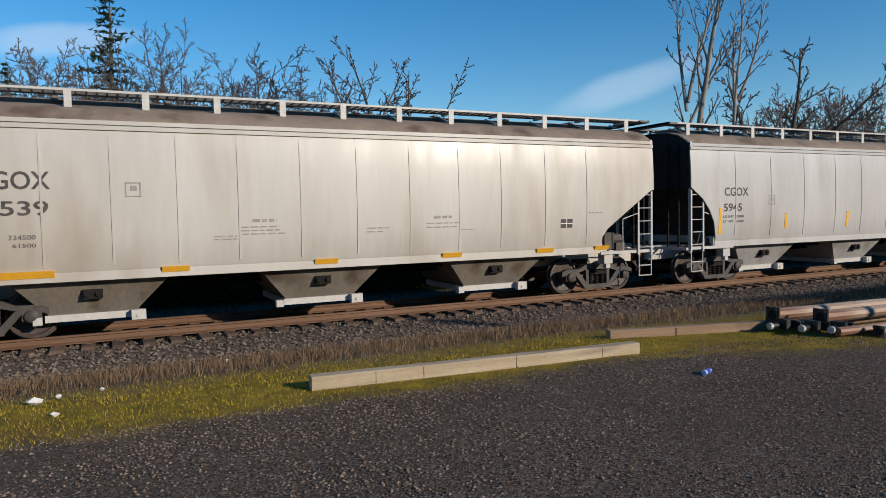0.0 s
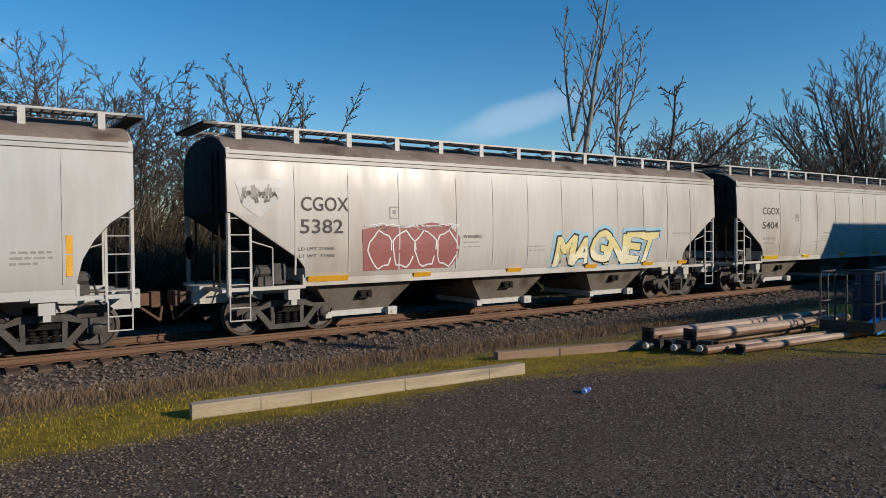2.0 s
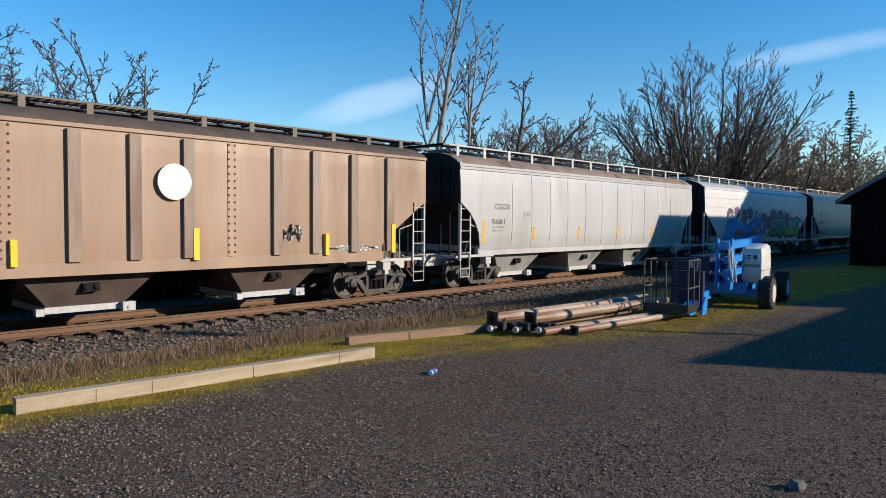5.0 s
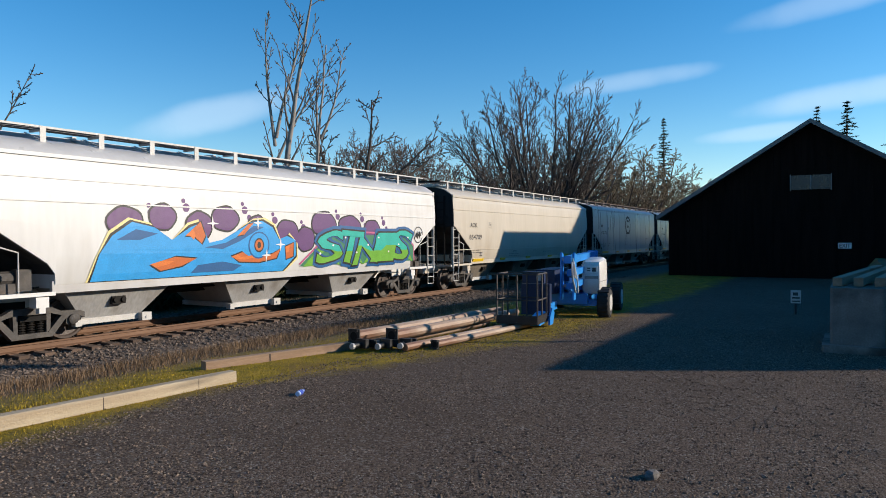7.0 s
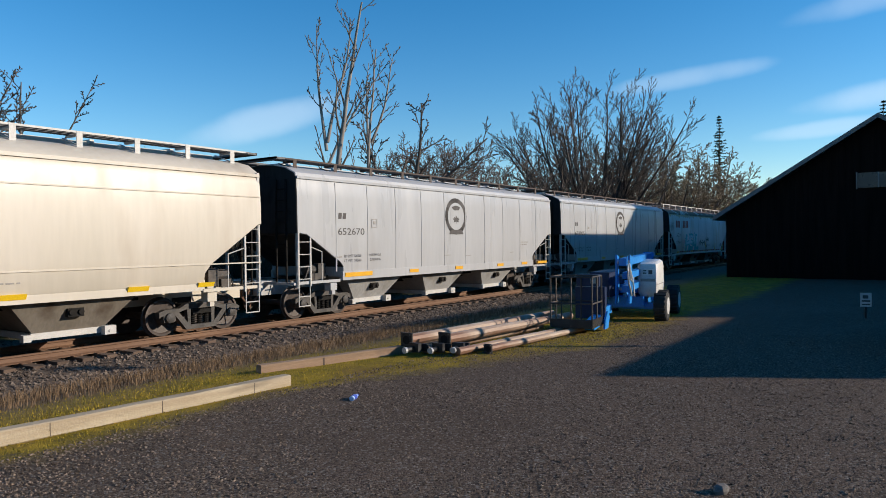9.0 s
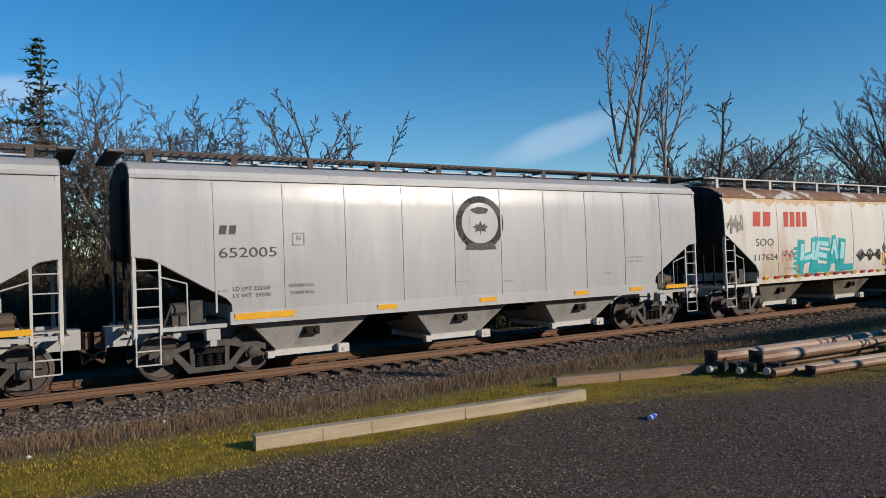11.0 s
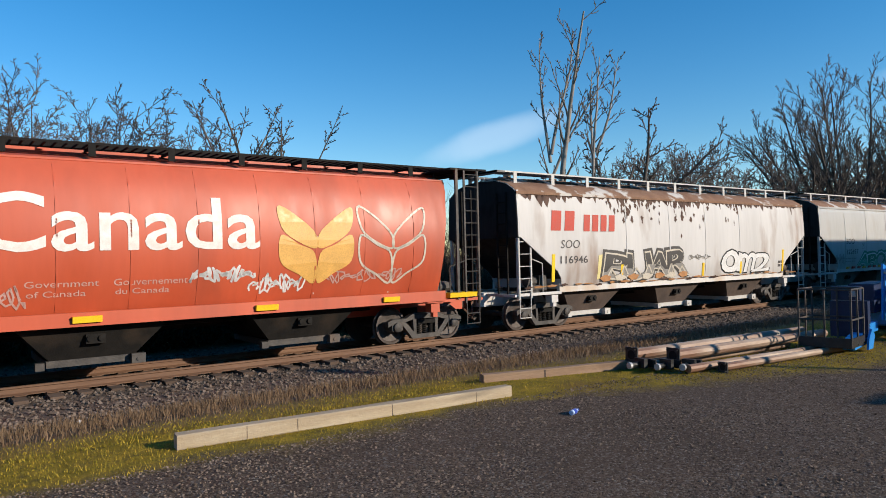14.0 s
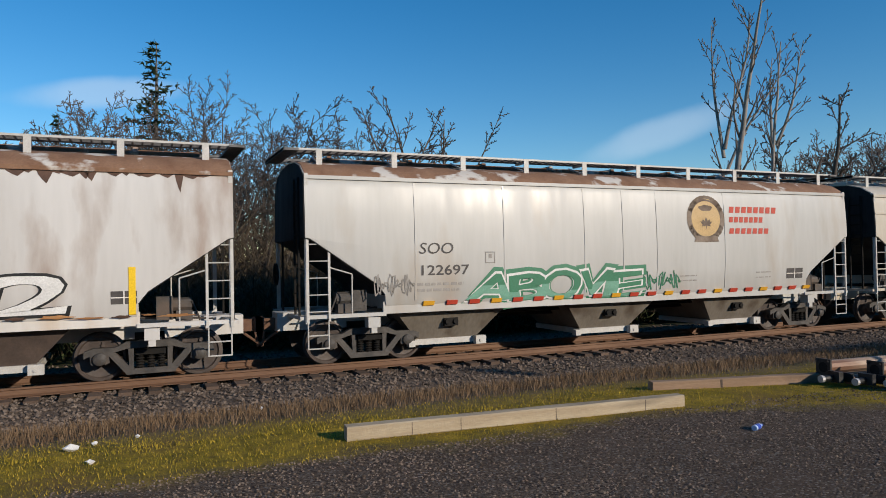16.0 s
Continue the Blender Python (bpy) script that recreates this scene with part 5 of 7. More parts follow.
cov.rings([[(-0.68 + 0.5 * k * a, -0.52 + 0.24 * k * b, z + 0.03 * a) for a, b in LOOP] for z, k in ((0.62, 0.86), (0.70, 0.98), (0.95, 1.03), (1.30, 1.0), (1.42, 0.93), (1.47, 0.72))])
cv = part("engine_cover", cov, M_LIFTW, lift, "off-white engine cover", smooth=True)
part("plate", Shape().box(-1.205, -1.185, -0.68, -0.38, 1.12, 1.28), M_INKW, cv)
part("plate_bars", Shape().box(-1.212, -1.206, -0.64, -0.55, 1.15, 1.25).box(-1.212, -1.206, -0.50, -0.42, 1.16, 1.19).box(-1.212, -1.206, -0.50, -0.42, 1.22, 1.25), M_INK, cv)
part("maker_mark", Shape().box(-1.21, -1.19, -0.7, -0.36, 0.97, 1.04), M_GREY, cv)
part("cover_seam", Shape().box(-1.2, -0.16, -0.775, -0.765, 0.90, 0.915), M_GREY, cv)
for z, x0, x1, s_ in ((1.52, -2.75, 0.6, 0.085), (1.20, -2.5, 0.7, 0.075), (0.90, -2.6, 0.5, 0.07)):
    arm = part("boom_arm", Shape().rings([[(x, -0.34, z + dz - s_), (x, -0.34 + 2 * s_, z + dz - s_), (x, -0.34 + 2 * s_, z + dz + s_), (x, -0.34, z + dz + s_)] for x, dz in ((x0, -0.03), (x1, 0.03))]), M_LIFTB, lift)
    part("pivot_pin", Shape().tube((x0 + 0.1, -0.38, z - 0.03), (x0 + 0.1, -0.12, z - 0.03), 0.035, n=10), M_GRATE, arm)
    part("arm_plate", Shape().box(x0 + 0.02, x0 + 0.24, -0.352, -0.34, z - s_ - 0.06, z + s_ + 0.02), M_LIFTB, arm)
for y in (-0.40, -0.10):
    part("boom_link", Shape().prism([(-2.72, 0.55), (-2.5, 0.55), (-2.38, 0.9), (-2.42, 1.62), (-2.62, 1.66), (-2.66, 1.0)], y, y + 0.035), M_LIFTB, lift)
part("boom_link", Shape().prism([(0.42, 0.8), (0.68, 0.8), (0.72, 1.62), (0.48, 1.66)], -0.36, -0.12), M_LIFTB, lift)
part("lift_cylinder", Shape().tube((-2.3, -0.22, 0.72), (-1.5, -0.22, 1.03), 0.05, n=10), M_LIFTB, lift, smooth=True)
part("cylinder_rod", Shape().tube((-1.5, -0.22, 1.03), (-0.7, -0.22, 1.34), 0.028, n=8), M_GRATE, lift, smooth=True)
part("jib", Shape().box(-3.3, -2.7, 0.0, 0.22, 0.34, 0.52).rings([[(-3.85, 0.12, 0.06), (-3.85, 0.36, 0.06), (-3.85, 0.36, 0.2), (-3.85, 0.12, 0.2)], [(-3.2, 0.02, 0.16), (-3.2, 0.26, 0.16), (-3.2, 0.26, 0.42), (-3.2, 0.02, 0.42)]]), M_LIFTB, lift)
part("leveling_bracket", Shape().prism([(-3.55, 0.05), (-3.25, 0.05), (-3.1, 0.3), (-3.3, 0.42), (-3.5, 0.25)], -0.04, 0.0), M_LIFTB, lift)
for pts in ([(-2.9, -0.4, 1.44), (-2.98, -0.42, 1.30), (-2.92, -0.42, 1.05), (-2.75, -0.42, 0.92), (-2.6, -0.42, 0.72)], [(-2.75, -0.4, 1.46), (-2.9, -0.45, 1.38), (-2.86, -0.45, 1.12), (-2.66, -0.44, 1.06)], [(-2.6, -0.4, 1.3), (-2.5, -0.44, 1.0), (-2.4, -0.44, 0.7)]):
    hose = Shape()
    for a, b in zip(pts, pts[1:]):
        hose.tube(a, b, 0.02)
    part("hose", hose, M_LADW, lift)
bk = part("basket", Shape().box(-4.3, -3.5, 0.05, 0.95, 0.14, 0.2), M_DARKST, lift, "dark steel work basket")
for x in (-4.3, -3.9, -3.5):
    for y in (0.05, 0.5, 0.95):
        if x != -3.9 or y != 0.5:
            part("upright", Shape().tube((x, y, 0.17), (x, y, 1.22), 0.018), M_TRUCK, bk)
for z in (0.66, 1.22):
    for p, q in (((-4.3, 0.05), (-3.5, 0.05)), ((-4.3, 0.95), (-3.5, 0.95)), ((-4.3, 0.05), (-4.3, 0.95)), ((-3.5, 0.05), (-3.5, 0.95))):
        part("guard_rail", Shape().tube((*p, z), (*q, z), 0.018), M_TRUCK, bk)
part("toe_board", Shape().box(-4.32, -4.305, 0.05, 0.95, 0.2, 0.33).box(-4.3, -3.5, 0.03, 0.045, 0.2, 0.33), M_DARKST, bk)
part("control_box", Shape().box(-3.44, -3.28, 0.12, 0.62, 0.98, 1.24), M_LIFTSHADE, bk)
part("decal", Shape().box(-3.45, -3.441, 0.16, 0.3, 1.04, 1.16), M_LADW, bk)
part("mount_panel", Shape().box(-3.40, -3.22, 0.0, 0.66, 0.26, 0.96), M_LIFTSHADE, bk)
part("side_cabinet", Shape().box(-2.0, -0.3, 0.22, 0.7, 0.62, 1.22), M_LIFTSHADE, lift)

# ---------------------------------------------------------------- trees
M_BARK = material("grey_brown_bark", ((0.104, 0.084, 0.068), (0.160, 0.136, 0.116)), 0.9, 0, 3.0, (1, 1, 0.3), 0.5, 15)
M_BARKP = material("pale_bark", ((0.22, 0.19, 0.165), (0.32, 0.29, 0.26)), 0.9, 0, 3.0, (1, 1, 0.3), 0.5, 15, (0.10, 0.08, 0.065))
M_TWIG = material("dark_twigs", ((0.060, 0.046, 0.038), (0.096, 0.076, 0.064)), 0.9, 0, 3.0, bump=0)
M_TWIGR = material("reddish_brown_twigs", ((0.096, 0.068, 0.052), (0.152, 0.112, 0.092)), 0.9, 0, 3.0, bump=0)
M_TWIGB = material("warm_brown_twigs", ((0.136, 0.100, 0.062), (0.208, 0.160, 0.100)), 0.9, 0, 3.0, bump=0)


def limb(sheets, r, p, d, length, rad, level, o):
    """A crooked tapering limb, with side limbs set spirally along it; sheets holds the trunk's and the crown's shapes."""
    n = max(3 if level < len(o["kids"]) else 2, min(10, round(length / (o["step"] if level == 0 else 0.5 * o["step"]))))
    kids = o["kids"][level] if level < len(o["kids"]) else 0
    start = o["bare"] if level == 0 else 0.22
    sites = [start + (0.97 - start) * (k + r.random()) / kids for k in range(kids)]
    az, w = r.uniform(0, 6.3), o["wobble"] * (0.6 if level == 0 else 1.0)
    for i in range(n):
        u0, u1 = i / n, (i + 1) / n
        d = (d + Vector((r.gauss(0, w), r.gauss(0, w), 0.6 * r.gauss(0, w) + (o["up"] if level else 0.02)))).normalized()
        q = p + d * length / n
        ra, rb = (max(o["min"], rad * (1 - 0.8 * u)) for u in (u0, u1))
        sheets[min(level, 1)].tube(p, q, ra, rb, 7 if ra > 0.08 else (5 if ra > 0.04 else 3), False)
        while sites and sites[0] <= u1:
            s_ = sites.pop(0)
            az += 2.4 + r.uniform(-0.7, 0.7)
            out = Matrix.Rotation(az, 3, d) @ d.orthogonal().normalized()
            a = radians(r.uniform(*o["angle"]))
            at = p.lerp(q, (s_ - u0) * n)
            limb(sheets, r, at, d * math.cos(a) + out * math.sin(a), length * r.uniform(*o["ratio"]) * (1.1 - 0.6 * s_ if level == 0 else 1.0 - 0.35 * s_), max(o["min"], 0.55 * (ra + (rb - ra) * (s_ - u0) * n)), level + 1, o)
        p = q


def bare_tree(x, y, stems, label, seed, bark, twig, **over):
    """stems: foot, direction, length and thickness of each."""
    o = dict(step=1.1, kids=(9, 5, 3), bare=0.4, wobble=0.12, up=0.06, angle=(28, 55), ratio=(0.25, 0.45), min=0.018)
    o.update(over)
    r = random.Random(seed)
    th = thing("bare_tree", label, "tree", "bare winter trees", at=pose(x, y, ground_height(x, y) - 0.1))
    sheets = (Shape(), Shape())
    for foot, d, length, rad in stems:
        limb(sheets, r, Vector(foot), Vector(d).normalized(), length, rad, 0, o)
    for name, sh, mat in (("trunk", sheets[0], bark), ("crown", sheets[1], twig)):
        me = bpy.data.meshes.new(name)
        me.from_pydata(sh.v, [], sh.f)
        me.materials.append(mat)
        me.polygons.foreach_set("use_smooth", [True] * len(me.polygons))
        part(name, me, mat, th)
    return th


def fan(r, n, spread, length, rad, foot=0.3, drop=0.1):
    """Stems that rise from one foot and lean outwards."""
    out = []
    for i in range(n):
        a, k = 2.4 * i + r.uniform(-0.5, 0.5), spread * math.sqrt((i + 0.5) / n)
        out.append(((foot * math.cos(a), foot * math.sin(a), 0), (k * math.cos(a), k * math.sin(a), 1), length * r.uniform(0.9, 1.02) * (1 - drop * k), rad * r.uniform(0.7, 1.0)))
    return out


R, RD = 0.70, -0.71
bare_tree(25.1, 24.2, [((0, 0, 0), (-0.01, 0.01, 1), 13.9, 0.21), ((-0.05 * R, -0.05 * RD, 7.0), (-0.24 * R, -0.24 * RD, 1), 6.6, 0.09), ((0, 0, 7.4), (0.17 * R, 0.17 * RD, 1), 6.2, 0.09), ((0, 0, 6.2), (0.42 * R, 0.42 * RD, 1), 6.0, 0.08)], "tall bare tree with pale upright limbs", 3, M_BARKP, M_BARK, kids=(11, 6, 4), bare=0.25, ratio=(0.15, 0.32), angle=(22, 48), up=0.10, min=0.017, wobble=0.10)
bare_tree(27.2, 24.1, [((0, 0, 0), (0.06, -0.06, 1), 12.4, 0.14), ((0.4, -0.4, 6.6), (0.05 * R, 0.05 * RD, 1), 5.2, 0.09), ((0.5, -0.5, 7.6), (0.36 * R, 0.36 * RD, 1), 5.0, 0.08)], "slim bare tree beside the tall one", 17, M_BARKP, M_BARK, kids=(11, 6, 4), bare=0.3, ratio=(0.14, 0.30), angle=(24, 50), up=0.10, min=0.017, wobble=0.11)
bare_tree(30.4, 24.0, [((0, 0, 0), (0.1, -0.1, 1), 7.4, 0.24), ((0.2, -0.2, 3.6), (0.75, -0.75, 1), 7.0, 0.17), ((0.3, -0.3, 4.2), (0.4, -0.45, 1), 6.0, 0.15), ((0, 0, 3.4), (-0.45, 0.4, 1), 5.6, 0.13), ((0.5, -0.5, 4.4), (1.2, -1.0, 0.9), 6.2, 0.12)], "dark spreading bare tree with arching limbs", 9, M_TWIG, M_TWIG, kids=(10, 6, 4), bare=0.3, ratio=(0.2, 0.4), angle=(30, 60), min=0.024, wobble=0.17, up=0.07)
bare_tree(33.4, 25.0, fan(random.Random(2), 4, 0.6, 7.4, 0.17), "dark spreading bare tree with arching limbs", 10, M_TWIG, M_TWIG, kids=(11, 7, 4), bare=0.35, min=0.02, wobble=0.16)
bare_tree(9.6, 25.0, [((0, 0, 0), (-0.05, 0, 1), 8.6, 0.13), ((0, 0, 4.6), (-0.42, 0.1, 1), 4.0, 0.07), ((0, 0, 4.4), (0.40, 0, 1), 4.4, 0.07), ((0, 0, 5.0), (0.75, 0, 1), 3.2, 0.05)], "small bare tree behind the track", 21, M_BARK, M_TWIG, kids=(13, 7, 5), bare=0.35, ratio=(0.17, 0.34), min=0.015, wobble=0.17)
bare_tree(11.9, 25.0, [((0, 0, 0), (0.05, 0, 1), 7.9, 0.10), ((0.25, 0, 5.2), (0.45, 0, 1), 3.4, 0.05)], "thin leaning bare tree behind the track", 22, M_BARK, M_TWIG, kids=(11, 6, 4), bare=0.45, ratio=(0.14, 0.30), min=0.015, wobble=0.15)
for i, (x, y, s_) in enumerate(((2.4, 27.0, 1.02), (4.2, 26.6, 1.06), (5.9, 27.0, 0.98), (7.5, 28.0, 0.82), (-0.8, 29.0, 1.0), (-3.4, 28.5, 0.9))):
    bare_tree(x, y, fan(random.Random(80 + i), 12, 0.85, 8.6 * s_, 0.10, 0.3, 0.22), "bushy bare tree with reddish twigs", 30 + i, M_BARK, M_TWIGR if i % 2 == 0 else M_TWIG, kids=(12, 8, 5), bare=0.5, ratio=(0.26, 0.42), angle=(28, 65), wobble=0.13, up=0.05, min=0.012)
for i, (x, y, s_) in enumerate(((36.5, 27.0, 0.9), (39.5, 26.0, 0.95), (43.0, 27.5, 1.0), (47.0, 26.0, 0.9))):
    bare_tree(x, y, fan(random.Random(90 + i), 7, 0.55, 9.6 * s_, 0.13), "grey bare tree in the row behind the track", 50 + i, M_BARK, M_TWIGR, kids=(12, 8, 5), bare=0.3, wobble=0.15, min=0.015)
for i, (x, y, n, wide, tall) in enumerate(((58.8, 24.0, 20, 0.66, 16.8), (52.0, 24.5, 8, 0.55, 10.4))):
    bare_tree(x, y, fan(random.Random(60 + i), n, wide, tall, 0.26, 0.7, 0.34), "large round-crowned bare tree", 61 + i, M_TWIG, M_TWIG, step=1.6, kids=(14, 9, 6), bare=0.25, ratio=(0.27, 0.42), angle=(16, 42), wobble=0.06, up=0.05, min=0.017)
for i, (x, y, s_) in enumerate(((71.0, 25.0, 0.92), (79.0, 24.0, 1.04), (87.0, 23.5, 1.08), (97.0, 23.5, 1.06), (108.0, 23.5, 1.0))):
    bare_tree(x, y, fan(random.Random(70 + i), 9, 0.85, 13.6 * s_, 0.24, 0.6, 0.28), "dense warm-brown bare tree behind the barn", 70 + i, M_BARK, M_TWIGB, step=1.8, kids=(13, 9, 6), bare=0.15, ratio=(0.28, 0.42), angle=(22, 60), wobble=0.11, up=0.04, min=0.03)

M_NEEDLE = island_material("dark_conifer_needles", (0.012, 0.022, 0.012), (0.035, 0.055, 0.025))


def conifer(x, y, h, spread, label, seed, gaps=0.25):
    r = random.Random(seed)
    th = thing("conifer", label, "tree", at=pose(x, y, ground_height(x, y) - 0.1))
    part("trunk", Shape().tube((0, 0, 0), (0.1, 0, h), 0.02 * h, 0.02, 8), M_BARK, th, smooth=True)
    sh = Shape()
    z = h * 0.16
    while z < h:
        k = 1 - z / h
        for i in range(7):
            if r.random() < gaps:
                continue
            a = r.uniform(0, 6.3)
            L = spread * (k ** 0.75 + 0.06) * r.uniform(0.45, 1.15)
            droop = r.uniform(-0.35, 0.12)
            for j in range(max(5, int(L * 9))):
                u = (j + r.random()) / max(5, int(L * 9))
                c = Vector((math.cos(a) * L * u, math.sin(a) * L * u, z + droop * L * u + 0.1 * u * u * L))
                for q in range(3):
                    w = Vector((r.gauss(0, 1), r.gauss(0, 1), r.gauss(0, 0.5))).normalized() * r.uniform(0.12, 0.3) * (0.7 + h / 30)
                    v = Vector((r.gauss(0, 1), r.gauss(0, 1), r.gauss(0, 1))).normalized() * 0.05 * (0.7 + h / 30)
                    sh.add([c - v, c + v, c + w], [(0, 1, 2)])
        z += h * 0.022
    me = bpy.data.meshes.new("crown")
    me.from_pydata(sh.v, [], sh.f)
    me.materials.append(M_NEEDLE)
    part("crown", me, M_NEEDLE, th)


conifer(1.0, 32.0, 11.7, 2.9, "dark ragged conifer behind the bare bushes", 3, 0.45)
conifer(-5.0, 60.0, 13.4, 2.6, "small distant dark green conifer", 4, 0.1)
conifer(92.0, 0.6, 17.5, 3.2, "dark conifer rising behind the barn", 5, 0.2)
conifer(96.0, -4.2, 16.0, 3.2, "dark conifer rising behind the barn", 6, 0.2)
conifer(86.0, 3.4, 16.2, 2.0, "dark conifer rising behind the barn", 7, 0.3)
conifer(118.0, 27.0, 22.0, 3.0, "distant dark conifer among bare trees", 8, 0.2)


# tangled winter brush along the far side of the track
def brush(name, label, mat, n, x0, x1, y0, y1, h, seed, w):
    r = random.Random(seed)
    vs, fs = [], []
    for _ in range(n):
        x, y = x0 + (x1 - x0) * r.random(), r.uniform(y0, y1)
        p = Vector((x, y, ground_height(x, y) + r.uniform(0, 0.6) * h * r.random()))
        d = Vector((r.gauss(0, 0.6), r.gauss(0, 0.4), r.uniform(0.3, 1.2))).normalized()
        L = r.uniform(0.25, 0.6) * h * (0.6 + 0.7 * abs(noise.noise((x * 0.3, seed, 0))))
        for k in range(2):
            q = p + d * L
            s_ = d.cross(Vector((r.gauss(0, 1), r.gauss(0, 1), r.gauss(0, 1)))).normalized() * w * (1 - 0.4 * k)
            i = len(vs)
            vs += [p - s_, p + s_, q + s_ * 0.5, q - s_ * 0.5]
            fs.append((i, i + 1, i + 2, i + 3))
            p = q
            d = (d + Vector((r.gauss(0, 0.4), r.gauss(0, 0.4), r.gauss(-0.1, 0.3)))).normalized()
    me = bpy.data.meshes.new(name)
    me.from_pydata(vs, [], fs)
    me.materials.append(mat)
    return tagged(new(name, me), label, "brush", kind="stuff")


M_BRUSH = island_material("winter_brush_stems", (0.040, 0.030, 0.021), (0.136, 0.104, 0.068))
M_BRUSHG = island_material("evergreen_bramble_leaves", (0.016, 0.024, 0.010), (0.056, 0.064, 0.024))
brush("brush", "tangled leafless brush along the far side", M_BRUSH, 26000, -14, 50, 20.5, 24.5, 3.2, 31, 0.012)
brush("tall_brush", "taller leafless thicket behind the track", M_BRUSH, 14000, -16, 60, 23.5, 29, 5.2, 32, 0.016)
brush("bramble", "dark green bramble under the leafless brush", M_BRUSHG, 16000, -14, 90, 20.2, 24, 1.6, 33, 0.035)
brush("far_thicket", "distant leafless thicket along the railway", M_BRUSH, 16000, 48, 160, 20.5, 26, 6.0, 34, 0.03)
brush("hedge_row", "dark leafless hedge far behind the track", M_BRUSH, 12000, -60, 10, 27, 34, 5.0, 35, 0.03)


# ---------------------------------------------------------------- lettering and graffiti on the cars

def class_box(car, kind, x0, x1, z0, z1):
    pts = [(x0, z0), (x1, z0), (x1, z1), (x0, z1), (x0, z0)]
    stroke(car, kind, pts, 0.02, M_GREY, 0.008, "stencil_box")
    bars(car, kind, [(x0 + 0.08, x1 - 0.06, z0 + 0.1, 0.1)], M_GREY)


def placard(car, kind, x0, x1, z0, z1):
    part("placard", band(kind, x0, x1, z0, z1, 0.006), M_INK, car)
    part("placard_grid", band(kind, (x0 + x1) / 2 - 0.01, (x0 + x1) / 2 + 0.01, z0, z1, 0.009), M_INKW, car)
    part("placard_grid", band(kind, x0, x1, (z0 + z1) / 2 - 0.01, (z0 + z1) / 2 + 0.01, 0.01), M_INKW, car)


def blocks(car, kind, x0, x1, z0, z1, n, mat):
    """A maker's or owner's mark as plain slanted blocks."""
    w = (x1 - x0) / n
    for i in range(n):
        a = x0 + i * w
        patch(car, kind, [(a, z0), (a + 0.72 * w, z0), (a + 0.86 * w, z1), (a + 0.14 * w, z1)], mat, 0.008, "owner_mark")


def crest(car, kind, cx, cz, rx, rz, ink, fill):
    """A round crest: ring, shield and a ribbon, as plain shapes."""
    pts = [(cx + rx * math.cos(t), cz + rz * math.sin(t)) for t in (6.2832 * i / 28 for i in range(29))]
    patch(car, kind, blob(cx, cz, rx * 0.98, rz * 0.98, 24), fill, 0.004, "crest")
    stroke(car, kind, pts, rx * 0.26, ink, 0.007, "crest_ring")
    patch(car, kind, [(cx - 0.5 * rx, cz + 0.5 * rz), (cx + 0.5 * rx, cz + 0.5 * rz), (cx + 0.5 * rx, cz - 0.2 * rz), (cx, cz - 0.6 * rz), (cx - 0.5 * rx, cz - 0.2 * rz)], fill, 0.008, "crest_shield")
    patch(car, kind, blob(cx, cz + 0.52 * rz, 0.42 * rx, 0.15 * rz, 14, 0.12, 2), ink, 0.010, "crest_figure")
    leaf = [(0, -0.55), (0.04, -0.3), (0.34, -0.34), (0.28, -0.22), (0.46, -0.05), (0.3, -0.04), (0.26, 0.1), (0.12, 0.0), (0.0, 0.24)]
    leaf += [(-x, z) for x, z in reversed(leaf[1:-1])]
    patch(car, kind, [(cx + 0.8 * x * rx, cz - 0.1 * rz + 0.8 * z * rz) for x, z in leaf], ink, 0.011, "crest_figure")
    patch(car, kind, [(cx - 0.75 * rx, cz - rz * 1.12), (cx + 0.75 * rx, cz - rz * 1.12), (cx + 0.62 * rx, cz - rz * 0.85), (cx - 0.62 * rx, cz - rz * 0.85)], ink, 0.012, "crest_ribbon")


def sprayed(car, kind, verts, faces, mats, proud, name, split):
    """Lays a flat sprayed shape on the side; the paint below the wavy split height takes the second colour."""
    me = bpy.data.meshes.new(name)
    me.from_pydata(verts, [], faces)
    me = laid_on(me, kind, proud, mats[0])
    if len(mats) > 1:
        me.materials.append(mats[1])
        for p in me.polygons:
            if p.center.z + 0.07 * math.sin(4 * p.center.x) < split:
                p.material_index = 1
    return part(name, me, None, car)


